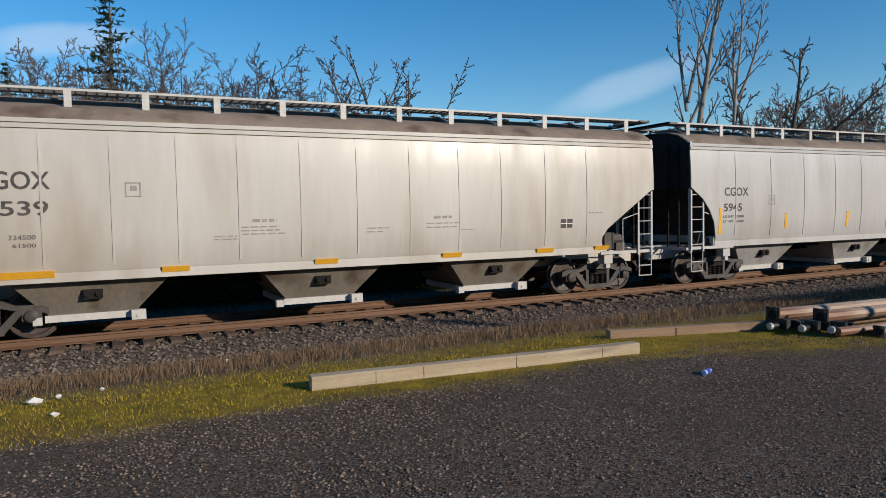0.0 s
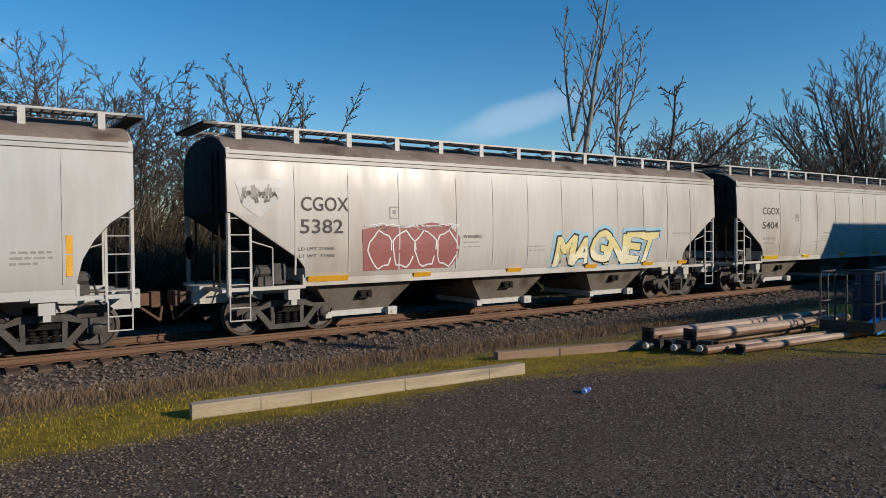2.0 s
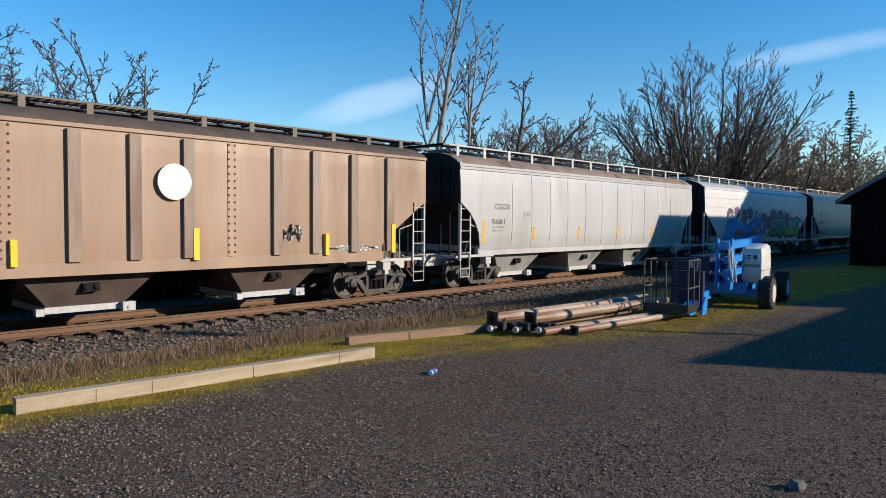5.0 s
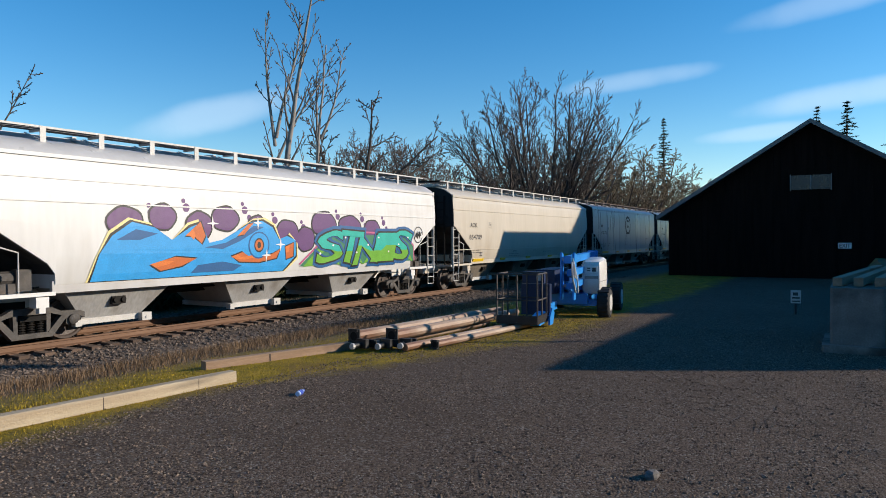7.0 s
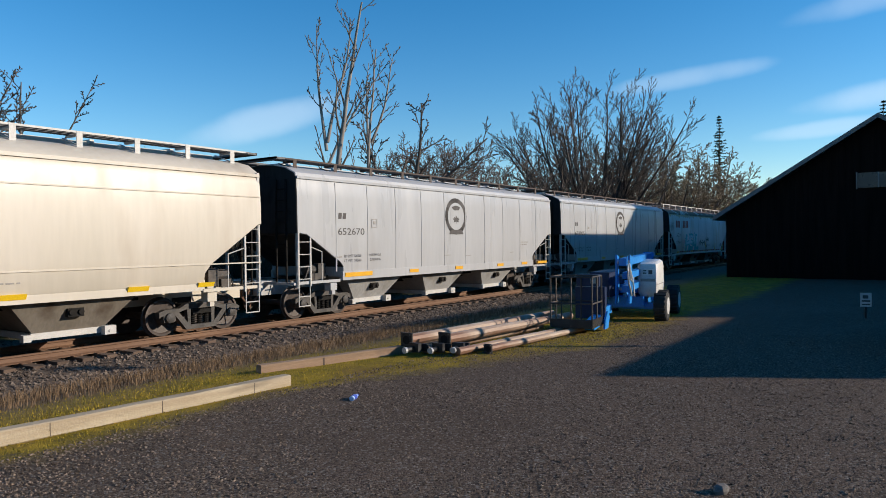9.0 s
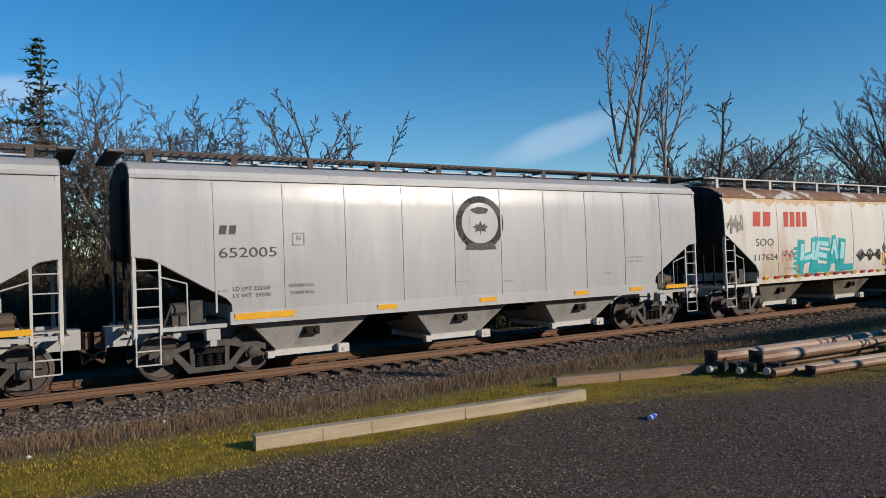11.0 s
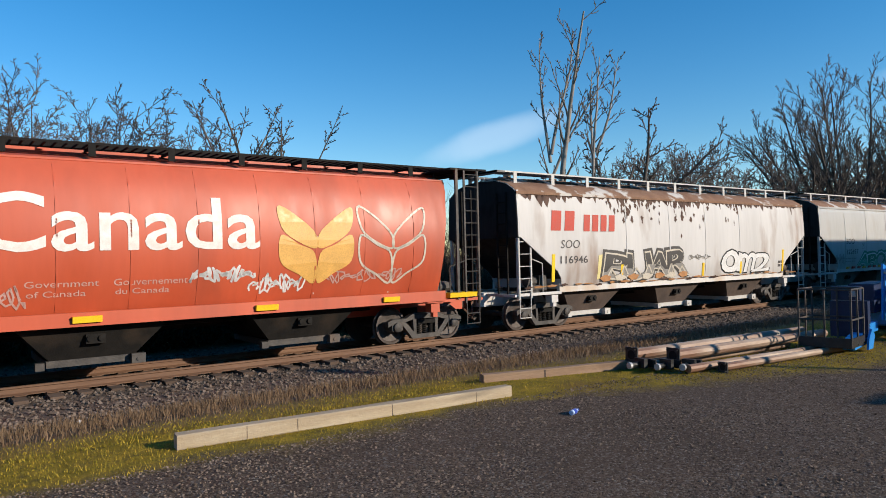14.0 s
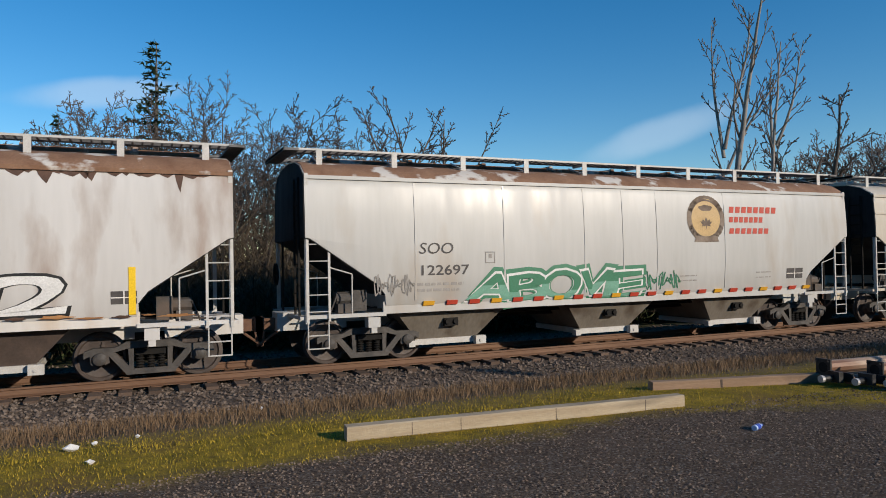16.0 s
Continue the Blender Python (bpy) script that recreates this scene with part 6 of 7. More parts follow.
def piece(car, kind, text, x0, x1, z0, z1, fill, edge, halo=None, wave=0.0, bold=0.03, seed=1, slant=0.15, lap=0.16, second=None, base=0.0):
    """A graffiti word: fat leaning letters that overlap, each with an outline, over a common halo."""
    r = random.Random(seed)
    h, w = z1 - z0, (x1 - x0) / len(text)
    for i, ch in enumerate(text):
        cx, tall, tilt, dz = x0 + (i + 0.5) * w, h * r.uniform(0.9, 1.1), slant + r.uniform(-0.10, 0.10), wave * math.sin(2.1 * i + seed)
        flare, ph = r.uniform(-0.22, 0.22), r.uniform(0, 6.3)
        layers = [("graffiti_outline", (edge,), 0.055, 0.012 + 0.0006 * i), ("graffiti_letter", (fill, second) if second else (fill,), 0.0, 0.018 + 0.0006 * i)]
        if halo:
            layers.insert(0, ("graffiti_halo", (halo,), 0.15, 0.007 + 0.0004 * i))
        for name, mats, grow, proud in layers:
            vs, fs = text_points(ch, max(-0.02, bold + 0.35 * grow))
            lo, hi, b, t = min(v.x for v in vs), max(v.x for v in vs), min(v.y for v in vs), max(v.y for v in vs)
            flat = []
            for v in vs:
                a, k = (v.x - lo) / (hi - lo) - 0.5, (v.y - b) / (t - b)
                x = a * (w * (1 + lap) + 2 * grow) * (1 + flare * (k - 0.5)) + tilt * (k - 0.5) * h
                flat.append((cx + x + 0.04 * math.sin(5 * k + ph), 0.0, z0 + dz - grow + k * (tall + 2 * grow) + 0.05 * h * math.sin(5 * a + ph)))
            sprayed(car, kind, flat, fs, mats, base + proud, name, z0 + 0.42 * h)


writing(car_a, "curved", "CGOX", 1.63, 2.80, 2.76, 0.31, M_INK, bold=0.012)
writing(car_a, "curved", "539", 2.02, 2.76, 2.30, 0.25, M_INK, bold=0.012)
writing(car_a, "curved", "224500", 2.12, 2.54, 1.87, 0.08, M_INK)
writing(car_a, "curved", "61500", 2.18, 2.54, 1.73, 0.07, M_INK)
class_box(car_a, "curved", 4.02, 4.27, 2.62, 2.87)
placard(car_a, "curved", 13.89, 14.25, 1.77, 1.99)
bars(car_a, "curved", [(6.32, 6.80, 2.09, 0.06), (6.07, 6.86, 1.98, 0.025), (6.07, 6.86, 1.91, 0.025), (6.12, 6.97, 1.84, 0.025), (5.58, 6.01, 1.81, 0.025), (5.57, 6.01, 1.75, 0.025), (10.37, 10.83, 2.08, 0.06), (10.18, 11.00, 1.96, 0.025), (10.18, 11.00, 1.87, 0.025), (8.76, 9.28, 1.89, 0.025), (8.75, 9.15, 1.81, 0.025), (14.72, 15.18, 2.12, 0.03), (11.04, 11.46, 1.80, 0.02)], M_GREY)
writing(car_b, "curved", "CGOX", 1.29, 2.26, 2.54, 0.24, M_INK, bold=0.012)
writing(car_b, "curved", "5945", 1.26, 2.00, 2.10, 0.22, M_INK, bold=0.012)
writing(car_b, "curved", "LD LMT 221800", 1.25, 2.09, 1.91, 0.07, M_INK)
writing(car_b, "curved", "LT  WT  64200", 1.25, 2.08, 1.77, 0.07, M_INK)
bars(car_b, "curved", [(14.91, 15.58, 1.93, 0.04), (14.90, 15.57, 1.83, 0.04), (14.90, 15.33, 1.73, 0.04), (11.05, 11.41, 1.80, 0.03), (11.05, 11.47, 1.71, 0.03), (11.90, 12.41, 1.67, 0.03), (13.21, 13.77, 1.68, 0.03)], M_GREY)
class_box(car_b, "curved", 3.14, 3.4, 2.28, 2.54)
writing(car_c, "curved", "CGOX", 1.63, 2.80, 2.76, 0.31, M_INK, bold=0.012)
writing(car_c, "curved", "5382", 1.60, 2.65, 2.26, 0.31, M_INK, bold=0.012)
writing(car_c, "curved", "LD LMT 224500", 1.56, 2.43, 1.88, 0.07, M_INK)
writing(car_c, "curved", "LT WT  71500", 1.58, 2.43, 1.72, 0.07, M_INK)
class_box(car_c, "curved", 3.9, 4.15, 2.6, 2.87)
bars(car_c, "curved", [(6.08, 6.59, 2.13, 0.06), (6.08, 6.63, 1.99, 0.025), (6.08, 6.63, 1.87, 0.025), (8.31, 8.94, 1.85, 0.025), (8.31, 8.94, 1.74, 0.025), (14.62, 15.52, 2.17, 0.03)], M_GREY)
patch(car_c, "curved", [(3.19, 1.37), (3.14, 2.3400000000000003), (3.69, 2.4400000000000004), (4.29, 2.37), (5.09, 2.5100000000000002), (5.6899999999999995, 2.43), (5.680000000000001, 2.39), (5.98, 2.14), (5.930000000000001, 1.62), (5.680000000000001, 1.37)], SPRAY["maroon"], 0.010)
for i in range(4):
    q = 3.19 + 0.1 + i * 0.64
    stroke(car_c, "curved", blob(q + 0.35, 1.85, 0.32, 0.43, 14, 0.12, i), 0.035, SPRAY["white"], 0.016)
scrawl(car_c, "curved", 3.29, 5.880000000000001, 2.33, 2.49, SPRAY["white"], 0.03, 5, 16)
piece(car_c, "curved", "MAGNET", 9.38, 13.75, 1.30, 2.20, SPRAY["cream"], SPRAY["black"], SPRAY["sky"], 0.02, 0.035, 4, 0.32, 0.12, SPRAY["butter"])
writing(car_c, "curved", "WARNING", 6.08, 6.70, 2.10, 0.09, M_INK)
stroke(car_c, "curved", [(12.6, 1.52), (12.75, 1.62), (12.9, 1.5), (13.05, 1.62)], 0.03, SPRAY["white"], 0.03)
patch(car_c, "curved", [(0.16999999999999998, 3.35), (1.27, 3.45), (1.07, 2.9), (0.67, 2.6), (0.32, 2.85)], M_SILVER, 0.008)
scrawl(car_c, "curved", 0.32, 1.07, 2.9, 3.3000000000000003, SPRAY["grey"], 0.04, 8, 16)
writing(car_d, "curved", "CGOX", 1.64, 2.81, 2.85, 0.26, M_INK, bold=0.012)
writing(car_d, "curved", "5404", 1.61, 2.69, 2.32, 0.26, M_INK, bold=0.012)
bars(car_d, "curved", [(1.69, 2.50, 1.91, 0.08), (1.69, 2.49, 1.75, 0.08), (6.14, 6.65, 2.12, 0.06), (5.93, 6.75, 1.99, 0.025), (5.93, 6.75, 1.90, 0.025), (5.93, 6.75, 1.80, 0.025), (5.38, 5.86, 1.78, 0.025), (10.15, 10.66, 2.10, 0.05), (9.96, 10.72, 1.99, 0.025), (9.96, 10.72, 1.88, 0.025), (8.45, 8.96, 1.90, 0.025), (14.55, 15.10, 2.14, 0.03)], M_GREY)
class_box(car_d, "curved", 3.93, 4.18, 2.63, 2.88)
placard(car_d, "curved", 13.91, 14.22, 1.78, 2.0)
writing(car_e, "flat", "CG", 3.23, 3.66, 2.55, 0.21, M_ROOFK)
writing(car_e, "flat", "AX", 4.26, 4.67, 2.56, 0.22, M_ROOFK)
writing(car_e, "flat", "94", 3.27, 3.64, 2.09, 0.21, M_ROOFK)
writing(car_e, "flat", "99", 4.29, 4.67, 2.09, 0.22, M_ROOFK)
patch(car_e, "flat", blob(9.43, 3.00, 0.38, 0.39, 28), SPRAY["white"], 0.098, "white_disc")
scrawl(car_e, "flat", 0.28, 1.32, 3.1, 3.7, SPRAY["black"], 0.03, 3, 12)
scrawl(car_e, "flat", 1.89, 2.7, 2.03, 2.24, SPRAY["white"], 0.06, 4, 12)
scrawl(car_e, "flat", 2.0, 2.51, 1.77, 1.86, SPRAY["white"], 0.04, 4, 8)
scrawl(car_e, "flat", 12.1, 12.76, 1.66, 2.09, SPRAY["white"], 0.05, 6, 16)
scrawl(car_e, "flat", 13.25, 15.24, 1.38, 1.53, SPRAY["white"], 0.04, 7, 16)
writing(car_f, "curved", "CGOX", 1.66, 2.51, 2.59, 0.19, M_INK)
writing(car_f, "curved", "5681", 1.52, 2.21, 2.10, 0.17, M_INK)
class_box(car_f, "curved", 3.32, 3.65, 2.28, 2.51)
bars(car_f, "curved", [(1.58, 2.18, 1.97, 0.06), (1.58, 2.12, 1.86, 0.06)], M_GREY)
for i, (dx, z, rx, rz) in enumerate(((-2.2, 2.6, 0.5, 0.4), (-1.2, 2.75, 0.42, 0.35), (-0.1, 2.55, 0.45, 0.4), (0.75, 2.75, 0.5, 0.36), (1.9, 2.5, 0.4, 0.4), (3.1, 2.3, 0.55, 0.5), (3.9, 2.2, 0.45, 0.4), (4.75, 2.68, 0.62, 0.42), (6.05, 2.62, 0.62, 0.38), (7.3, 2.52, 0.5, 0.36), (8.1, 2.0, 0.45, 0.40), (8.25, 1.55, 0.36, 0.2))):
    x = 5.54 + dx
    patch(car_g, "curved", blob(x, z, rx, rz, 22, 0.04, i), SPRAY["black"], 0.005 + 0.0003 * i)
    patch(car_g, "curved", blob(x, z, rx - 0.05, rz - 0.05, 22, 0.04, i), SPRAY["purple"], 0.010 + 0.0003 * i)
    for k, (ex, ez, r_) in enumerate(((0.7, 0.25, 0.11), (0.86, 0.05, 0.08), (0.62, 0.42, 0.06))):
        patch(car_g, "curved", blob(x + ex, z + ez, r_, r_, 12, 0.05, i), SPRAY["purple"], 0.005)
patch(car_g, "curved", [(9.22, 1.38), (15.57, 1.38), (15.47, 1.9), (14.97, 2.3), (10.52, 2.35), (9.92, 1.9)], SPRAY["green"], 0.016)
stroke(car_g, "curved", [(9.22, 1.45), (9.92, 1.95), (10.52, 2.4), (11.52, 2.45), (14.97, 2.36), (15.47, 1.95), (15.59, 1.4)], 0.06, SPRAY["pink"], 0.018)
SWOOSH = [(2.5, 1.28), (8.5, 1.28), (9.02, 1.72), (8.98, 2.18), (8.62, 2.3), (8.3, 2.2), (8.02, 2.55), (7.62, 2.72), (7.2, 2.68), (6.75, 2.46), (6.2, 2.2), (5.75, 2.12), (5.5, 2.62), (5.15, 2.52), (4.6, 2.2), (4.1, 2.5), (3.5, 2.62), (3.0, 2.3), (2.7, 1.9)]
def swollen(poly, k):
    cx, cz = sum(x for x, z in poly) / len(poly), sum(z for x, z in poly) / len(poly)
    return [(x + k * (1 if x > cx else -1), max(1.27, z + k * (1 if z > cz else -1))) for x, z in poly]


patch(car_g, "curved", swollen(SWOOSH, 0.10), SPRAY["cream"], 0.0165)
patch(car_g, "curved", swollen(SWOOSH, 0.05), SPRAY["black"], 0.0172)
patch(car_g, "curved", SWOOSH, SPRAY["sea"], 0.018)
for poly in ([(5.6, 2.0), (6.3, 2.12), (6.9, 2.36), (7.3, 2.58), (7.7, 2.55), (7.3, 2.4), (6.8, 2.16), (6.2, 1.95)], [(5.2, 1.36), (6.6, 1.36), (6.9, 1.5), (6.2, 1.62), (5.4, 1.55)], [(3.1, 2.2), (3.6, 2.45), (4.2, 2.35), (3.7, 2.2)]):
    patch(car_g, "curved", poly, SPRAY["deepblue"], 0.0195)
for poly in ([(5.0, 2.30), (5.46, 2.66), (5.62, 2.3), (5.5, 2.1), (5.25, 2.3)], [(4.0, 1.62), (4.7, 1.78), (5.35, 1.72), (4.9, 1.55), (4.3, 1.45)], [(6.5, 1.74), (6.9, 1.86), (7.2, 1.70), (8.0, 1.78), (8.35, 1.92), (8.2, 1.66), (7.5, 1.56), (6.8, 1.6)], [(8.55, 1.98), (8.9, 2.1), (8.9, 1.7), (8.62, 1.62)], [(6.7, 2.3), (7.1, 2.62), (7.3, 2.66), (6.95, 2.34)]):
    patch(car_g, "curved", swollen(poly, 0.03), SPRAY["black"], 0.0205)
    patch(car_g, "curved", poly, SPRAY["rust"], 0.0215)
    patch(car_g, "curved", [(0.5 * (x + poly[0][0]), 0.5 * (z + poly[0][1])) for x, z in poly], SPRAY["orange"], 0.0225)
for rx, rz, mat, pr in ((0.40, 0.38, "deepblue", 0.0235), (0.36, 0.34, "sea", 0.0242), (0.19, 0.2, "black", 0.025), (0.15, 0.16, "rust", 0.0258), (0.07, 0.09, "black", 0.0266)):
    patch(car_g, "curved", blob(7.5, 2.04, rx, rz, 20), SPRAY[mat], pr)
for x, z in ((5.85, 2.62), (8.35, 2.05), (7.45, 2.66), (7.8, 1.75)):
    patch(car_g, "curved", [(x - 0.2, z), (x - 0.03, z + 0.03), (x, z + 0.2), (x + 0.03, z + 0.03), (x + 0.2, z), (x + 0.03, z - 0.03), (x, z - 0.2), (x - 0.03, z - 0.03)], SPRAY["white"], 0.0285)
piece(car_g, "curved", "STNIS", 10.1, 15.1, 1.42, 2.44, SPRAY["aqua"], SPRAY["black"], SPRAY["deepblue"], 0.05, 0.02, 7, 0.30, 0.30, SPRAY["lime"], 0.018)
patch(car_g, "curved", [(9.35, 1.36), (10.1, 1.95), (10.7, 2.05), (10.2, 1.75), (10.6, 1.4)], SPRAY["lime"], 0.0225)
for i in range(9):
    x = 9.9 + 0.62 * i
    patch(car_g, "curved", [(x, 1.34), (x + 0.34, 1.46), (x + 0.62, 1.34), (x + 0.4, 1.62), (x + 0.22, 1.6)], SPRAY["lime"], 0.0228)
    patch(car_g, "curved", blob(x + 0.2, 1.75 + 0.25 * (i % 3), 0.05, 0.035, 8), SPRAY["white"], 0.042)
stroke(car_g, "curved", blob(15.82, 2.35, 0.3, 0.3, 16), 0.03, SPRAY["black"], 0.016)
scrawl(car_g, "curved", 15.62, 16.02, 2.2, 2.5, SPRAY["black"], 0.03, 2, 10)
writing(car_h, "curved", "AOK", 1.44, 2.10, 2.69, 0.20, M_INK, bold=0.012)
writing(car_h, "curved", "854709", 1.36, 2.53, 2.16, 0.21, M_INK, bold=0.012)
class_box(car_h, "curved", 3.24, 3.48, 2.68, 2.92)
writing(car_h, "curved", "LD LMT 226600", 1.51, 2.43, 1.66, 0.06, M_INK)
writing(car_h, "curved", "LT WT 59400", 1.54, 2.43, 1.55, 0.06, M_INK)
bars(car_h, "curved", [(5.95, 6.39, 1.55, 0.06), (5.57, 6.76, 1.44, 0.03), (5.57, 6.76, 1.34, 0.03), (8.44, 9.01, 1.57, 0.03), (9.85, 10.98, 1.48, 0.03)], M_GREY)
placard(car_h, "curved", 2.43, 2.65, 1.4, 1.6)
writing(car_k, "panel", "652005", 1.62, 2.80, 2.44, 0.20, M_INK)
blocks(car_k, "panel", 1.63, 2.01, 2.91, 3.09, 2, M_INK)
class_box(car_k, "panel", 3.16, 3.41, 2.67, 2.92)
writing(car_k, "panel", "LD LMT 226500", 1.88, 2.65, 1.76, 0.08, M_INK)
writing(car_k, "panel", "LT WT  59500", 1.88, 2.65, 1.62, 0.08, M_INK)
writing(car_k, "panel", "102700 KG", 3.05, 3.59, 1.78, 0.07, M_INK)
writing(car_k, "panel", "27000 KG", 3.07, 3.59, 1.63, 0.07, M_INK)
crest(car_k, "panel", 7.99, 3.13, 0.63, 0.59, M_INK, M_CPG)
bars(car_k, "panel", [(13.01, 13.70, 2.12, 0.04), (13.01, 13.62, 2.01, 0.04), (7.21, 7.61, 1.69, 0.03), (8.60, 8.99, 1.64, 0.03), (12.11, 12.43, 1.71, 0.03), (1.54, 1.78, 1.75, 0.05)], M_GREY)
writing(car_i, "panel", "652670", 1.62, 2.80, 2.44, 0.20, M_INK)
blocks(car_i, "panel", 1.63, 2.01, 2.91, 3.09, 2, M_INK)
class_box(car_i, "panel", 3.16, 3.41, 2.67, 2.92)
writing(car_i, "panel", "LD LMT 226500", 1.88, 2.65, 1.76, 0.08, M_INK)
writing(car_i, "panel", "LT WT  59500", 1.88, 2.65, 1.62, 0.08, M_INK)
writing(car_i, "panel", "102700 KG", 3.05, 3.59, 1.78, 0.07, M_INK)
writing(car_i, "panel", "27000 KG", 3.07, 3.59, 1.63, 0.07, M_INK)
crest(car_i, "panel", 7.99, 3.13, 0.63, 0.59, M_INK, M_CPG)
bars(car_i, "panel", [(13.01, 13.70, 2.12, 0.04), (13.01, 13.62, 2.01, 0.04), (7.21, 7.61, 1.69, 0.03), (8.60, 8.99, 1.64, 0.03), (12.11, 12.43, 1.71, 0.03), (1.54, 1.78, 1.75, 0.05)], M_GREY)
blocks(car_l, "curved", 1.43, 2.53, 3.0, 3.49, 2, M_INKR)
blocks(car_l, "curved", 3.14, 4.59, 2.98, 3.5, 4, M_INKR)
writing(car_l, "curved", "SOO", 1.55, 2.52, 2.35, 0.24, M_INK)
writing(car_l, "curved", "117624", 1.47, 2.73, 1.87, 0.20, M_INK, bold=0.012)
piece(car_l, "curved", "HEAL", 4.05, 7.35, 1.42, 2.40, SPRAY["iceblue"], SPRAY["teal"], SPRAY["teal"], 0.02, 0.02, 5, 0.12, 0.02, SPRAY["teal"])
for i in range(5):
    patch(car_l, "curved", [(3.62, 1.5 + 0.17 * i), (4.1, 1.46 + 0.17 * i), (4.1, 1.58 + 0.17 * i), (3.72, 1.60 + 0.17 * i)], SPRAY["teal"], 0.011)
scrawl(car_l, "curved", 7.63, 9.37, 1.65, 2.13, SPRAY["black"], 0.035, 11, 24)
scrawl(car_l, "curved", 9.53, 10.44, 1.93, 2.31, SPRAY["black"], 0.045, 12, 12)
scrawl(car_l, "curved", 9.58, 10.02, 1.44, 1.77, SPRAY["black"], 0.035, 13, 8)
scrawl(car_l, "curved", 3.02, 3.69, 1.81, 2.19, SPRAY["pale"], 0.05, 14, 14)
scrawl(car_l, "curved", 2.79, 7.66, 1.23, 1.35, SPRAY["grey"], 0.03, 15, 40)
scrawl(car_l, "curved", 0.13, 0.88, 2.75, 3.39, SPRAY["grey"], 0.04, 16, 12)
bars(car_l, "curved", [(3.14, 3.61, 1.52, 0.07), (10.26, 10.88, 1.72, 0.03), (10.26, 10.88, 1.60, 0.03), (12.11, 12.55, 1.64, 0.03), (12.02, 12.54, 1.53, 0.03), (12.41, 13.13, 2.46, 0.03)], M_GREY)
placard(car_l, "curved", 14.27, 14.7, 1.55, 1.77)
part("reflector", band("curved", 3.89, 4.00, 1.43, 1.66, 0.012), M_ORNG, car_l)
part("reflector", band("curved", 9.51, 9.62, 1.51, 1.96, 0.012), M_ORNG, car_l)
part("reflector", band("curved", 12.62, 12.73, 1.33, 1.83, 0.012), M_ORNG, car_l)
part("reflector", band("curved", 15.3, 15.41, 1.17, 1.71, 0.012), M_ORNG, car_l)
blocks(car_m, "round", 1.49, 1.88, 2.45, 2.68, 2, M_INKW)
writing(car_m, "round", "606456", 2.64, 3.85, 2.46, 0.21, M_INKW)
writing(car_m, "round", "Canada", 5.89, 11.02, 2.5, 1.06, M_INKW, 0.012, 0.012)
part("stripe", band("round", *(1.41, 3.36, 2.05, 2.18), 0.012, 2), SPRAY["pale"], car_m)
writing(car_m, "round", "Government", 6.66, 7.88, 1.82, 0.12, SPRAY["pale"])
writing(car_m, "round", "of Canada", 6.69, 7.66, 1.64, 0.11, SPRAY["pale"])
writing(car_m, "round", "Gouvernement", 8.14, 9.52, 1.81, 0.13, SPRAY["pale"])
writing(car_m, "round", "du Canada", 8.17, 9.17, 1.64, 0.11, SPRAY["pale"])
patch(car_m, "round", rounded([(12.35, 2.47), (12.29, 2.87), (11.50, 3.43), (11.52, 2.94), (11.85, 2.65)]), SPRAY["gold"], 0.012, "wheat_mark")
patch(car_m, "round", rounded([(12.35, 1.69), (12.32, 2.35), (11.94, 2.56), (11.50, 2.77), (11.50, 2.18), (11.94, 1.90)]), SPRAY["gold"], 0.012, "wheat_mark")
patch(car_m, "round", rounded([(12.42, 2.47), (12.48, 2.87), (13.27, 3.43), (13.25, 2.94), (12.92, 2.65)]), SPRAY["gold"], 0.012, "wheat_mark")
patch(car_m, "round", rounded([(12.42, 1.69), (12.45, 2.35), (12.83, 2.56), (13.27, 2.77), (13.27, 2.18), (12.83, 1.90)]), SPRAY["gold"], 0.012, "wheat_mark")
stroke(car_m, "round", [(12.38, 1.44), (12.38, 2.73)], 0.04, SPRAY["pale"], 0.010, "wheat_mark")
stroke(car_m, "round", (lambda q: q + q[:1])(rounded([(14.38, 2.45), (14.31, 2.87), (13.51, 3.46), (13.53, 2.94), (13.87, 2.63)])), 0.05, SPRAY["parchment"], 0.012, "wheat_mark")
stroke(car_m, "round", (lambda q: q + q[:1])(rounded([(14.38, 1.62), (14.35, 2.32), (13.96, 2.54), (13.51, 2.76), (13.51, 2.14), (13.96, 1.84)])), 0.05, SPRAY["parchment"], 0.012, "wheat_mark")
stroke(car_m, "round", (lambda q: q + q[:1])(rounded([(14.45, 2.45), (14.51, 2.87), (15.32, 3.46), (15.30, 2.94), (14.96, 2.63)])), 0.05, SPRAY["parchment"], 0.012, "wheat_mark")
stroke(car_m, "round", (lambda q: q + q[:1])(rounded([(14.45, 1.62), (14.47, 2.32), (14.87, 2.54), (15.32, 2.76), (15.32, 2.14), (14.87, 1.84)])), 0.05, SPRAY["parchment"], 0.012, "wheat_mark")
stroke(car_m, "round", [(14.41, 1.37), (14.41, 2.72)], 0.04, SPRAY["pale"], 0.010, "wheat_mark")
scrawl(car_m, "round", 9.59, 10.89, 1.78, 2.13, SPRAY["white"], 0.05, 21, 16)
scrawl(car_m, "round", 10.84, 12.06, 1.49, 1.94, SPRAY["white"], 0.04, 22, 14)
scrawl(car_m, "round", 4.62, 6.64, 1.44, 1.87, SPRAY["pale"], 0.035, 23, 20)
scrawl(car_m, "round", 12.52, 14.71, 1.65, 1.98, SPRAY["pale"], 0.03, 24, 16)
scrawl(car_m, "round", 1.99, 4.63, 1.75, 2.03, SPRAY["pale"], 0.03, 25, 26)
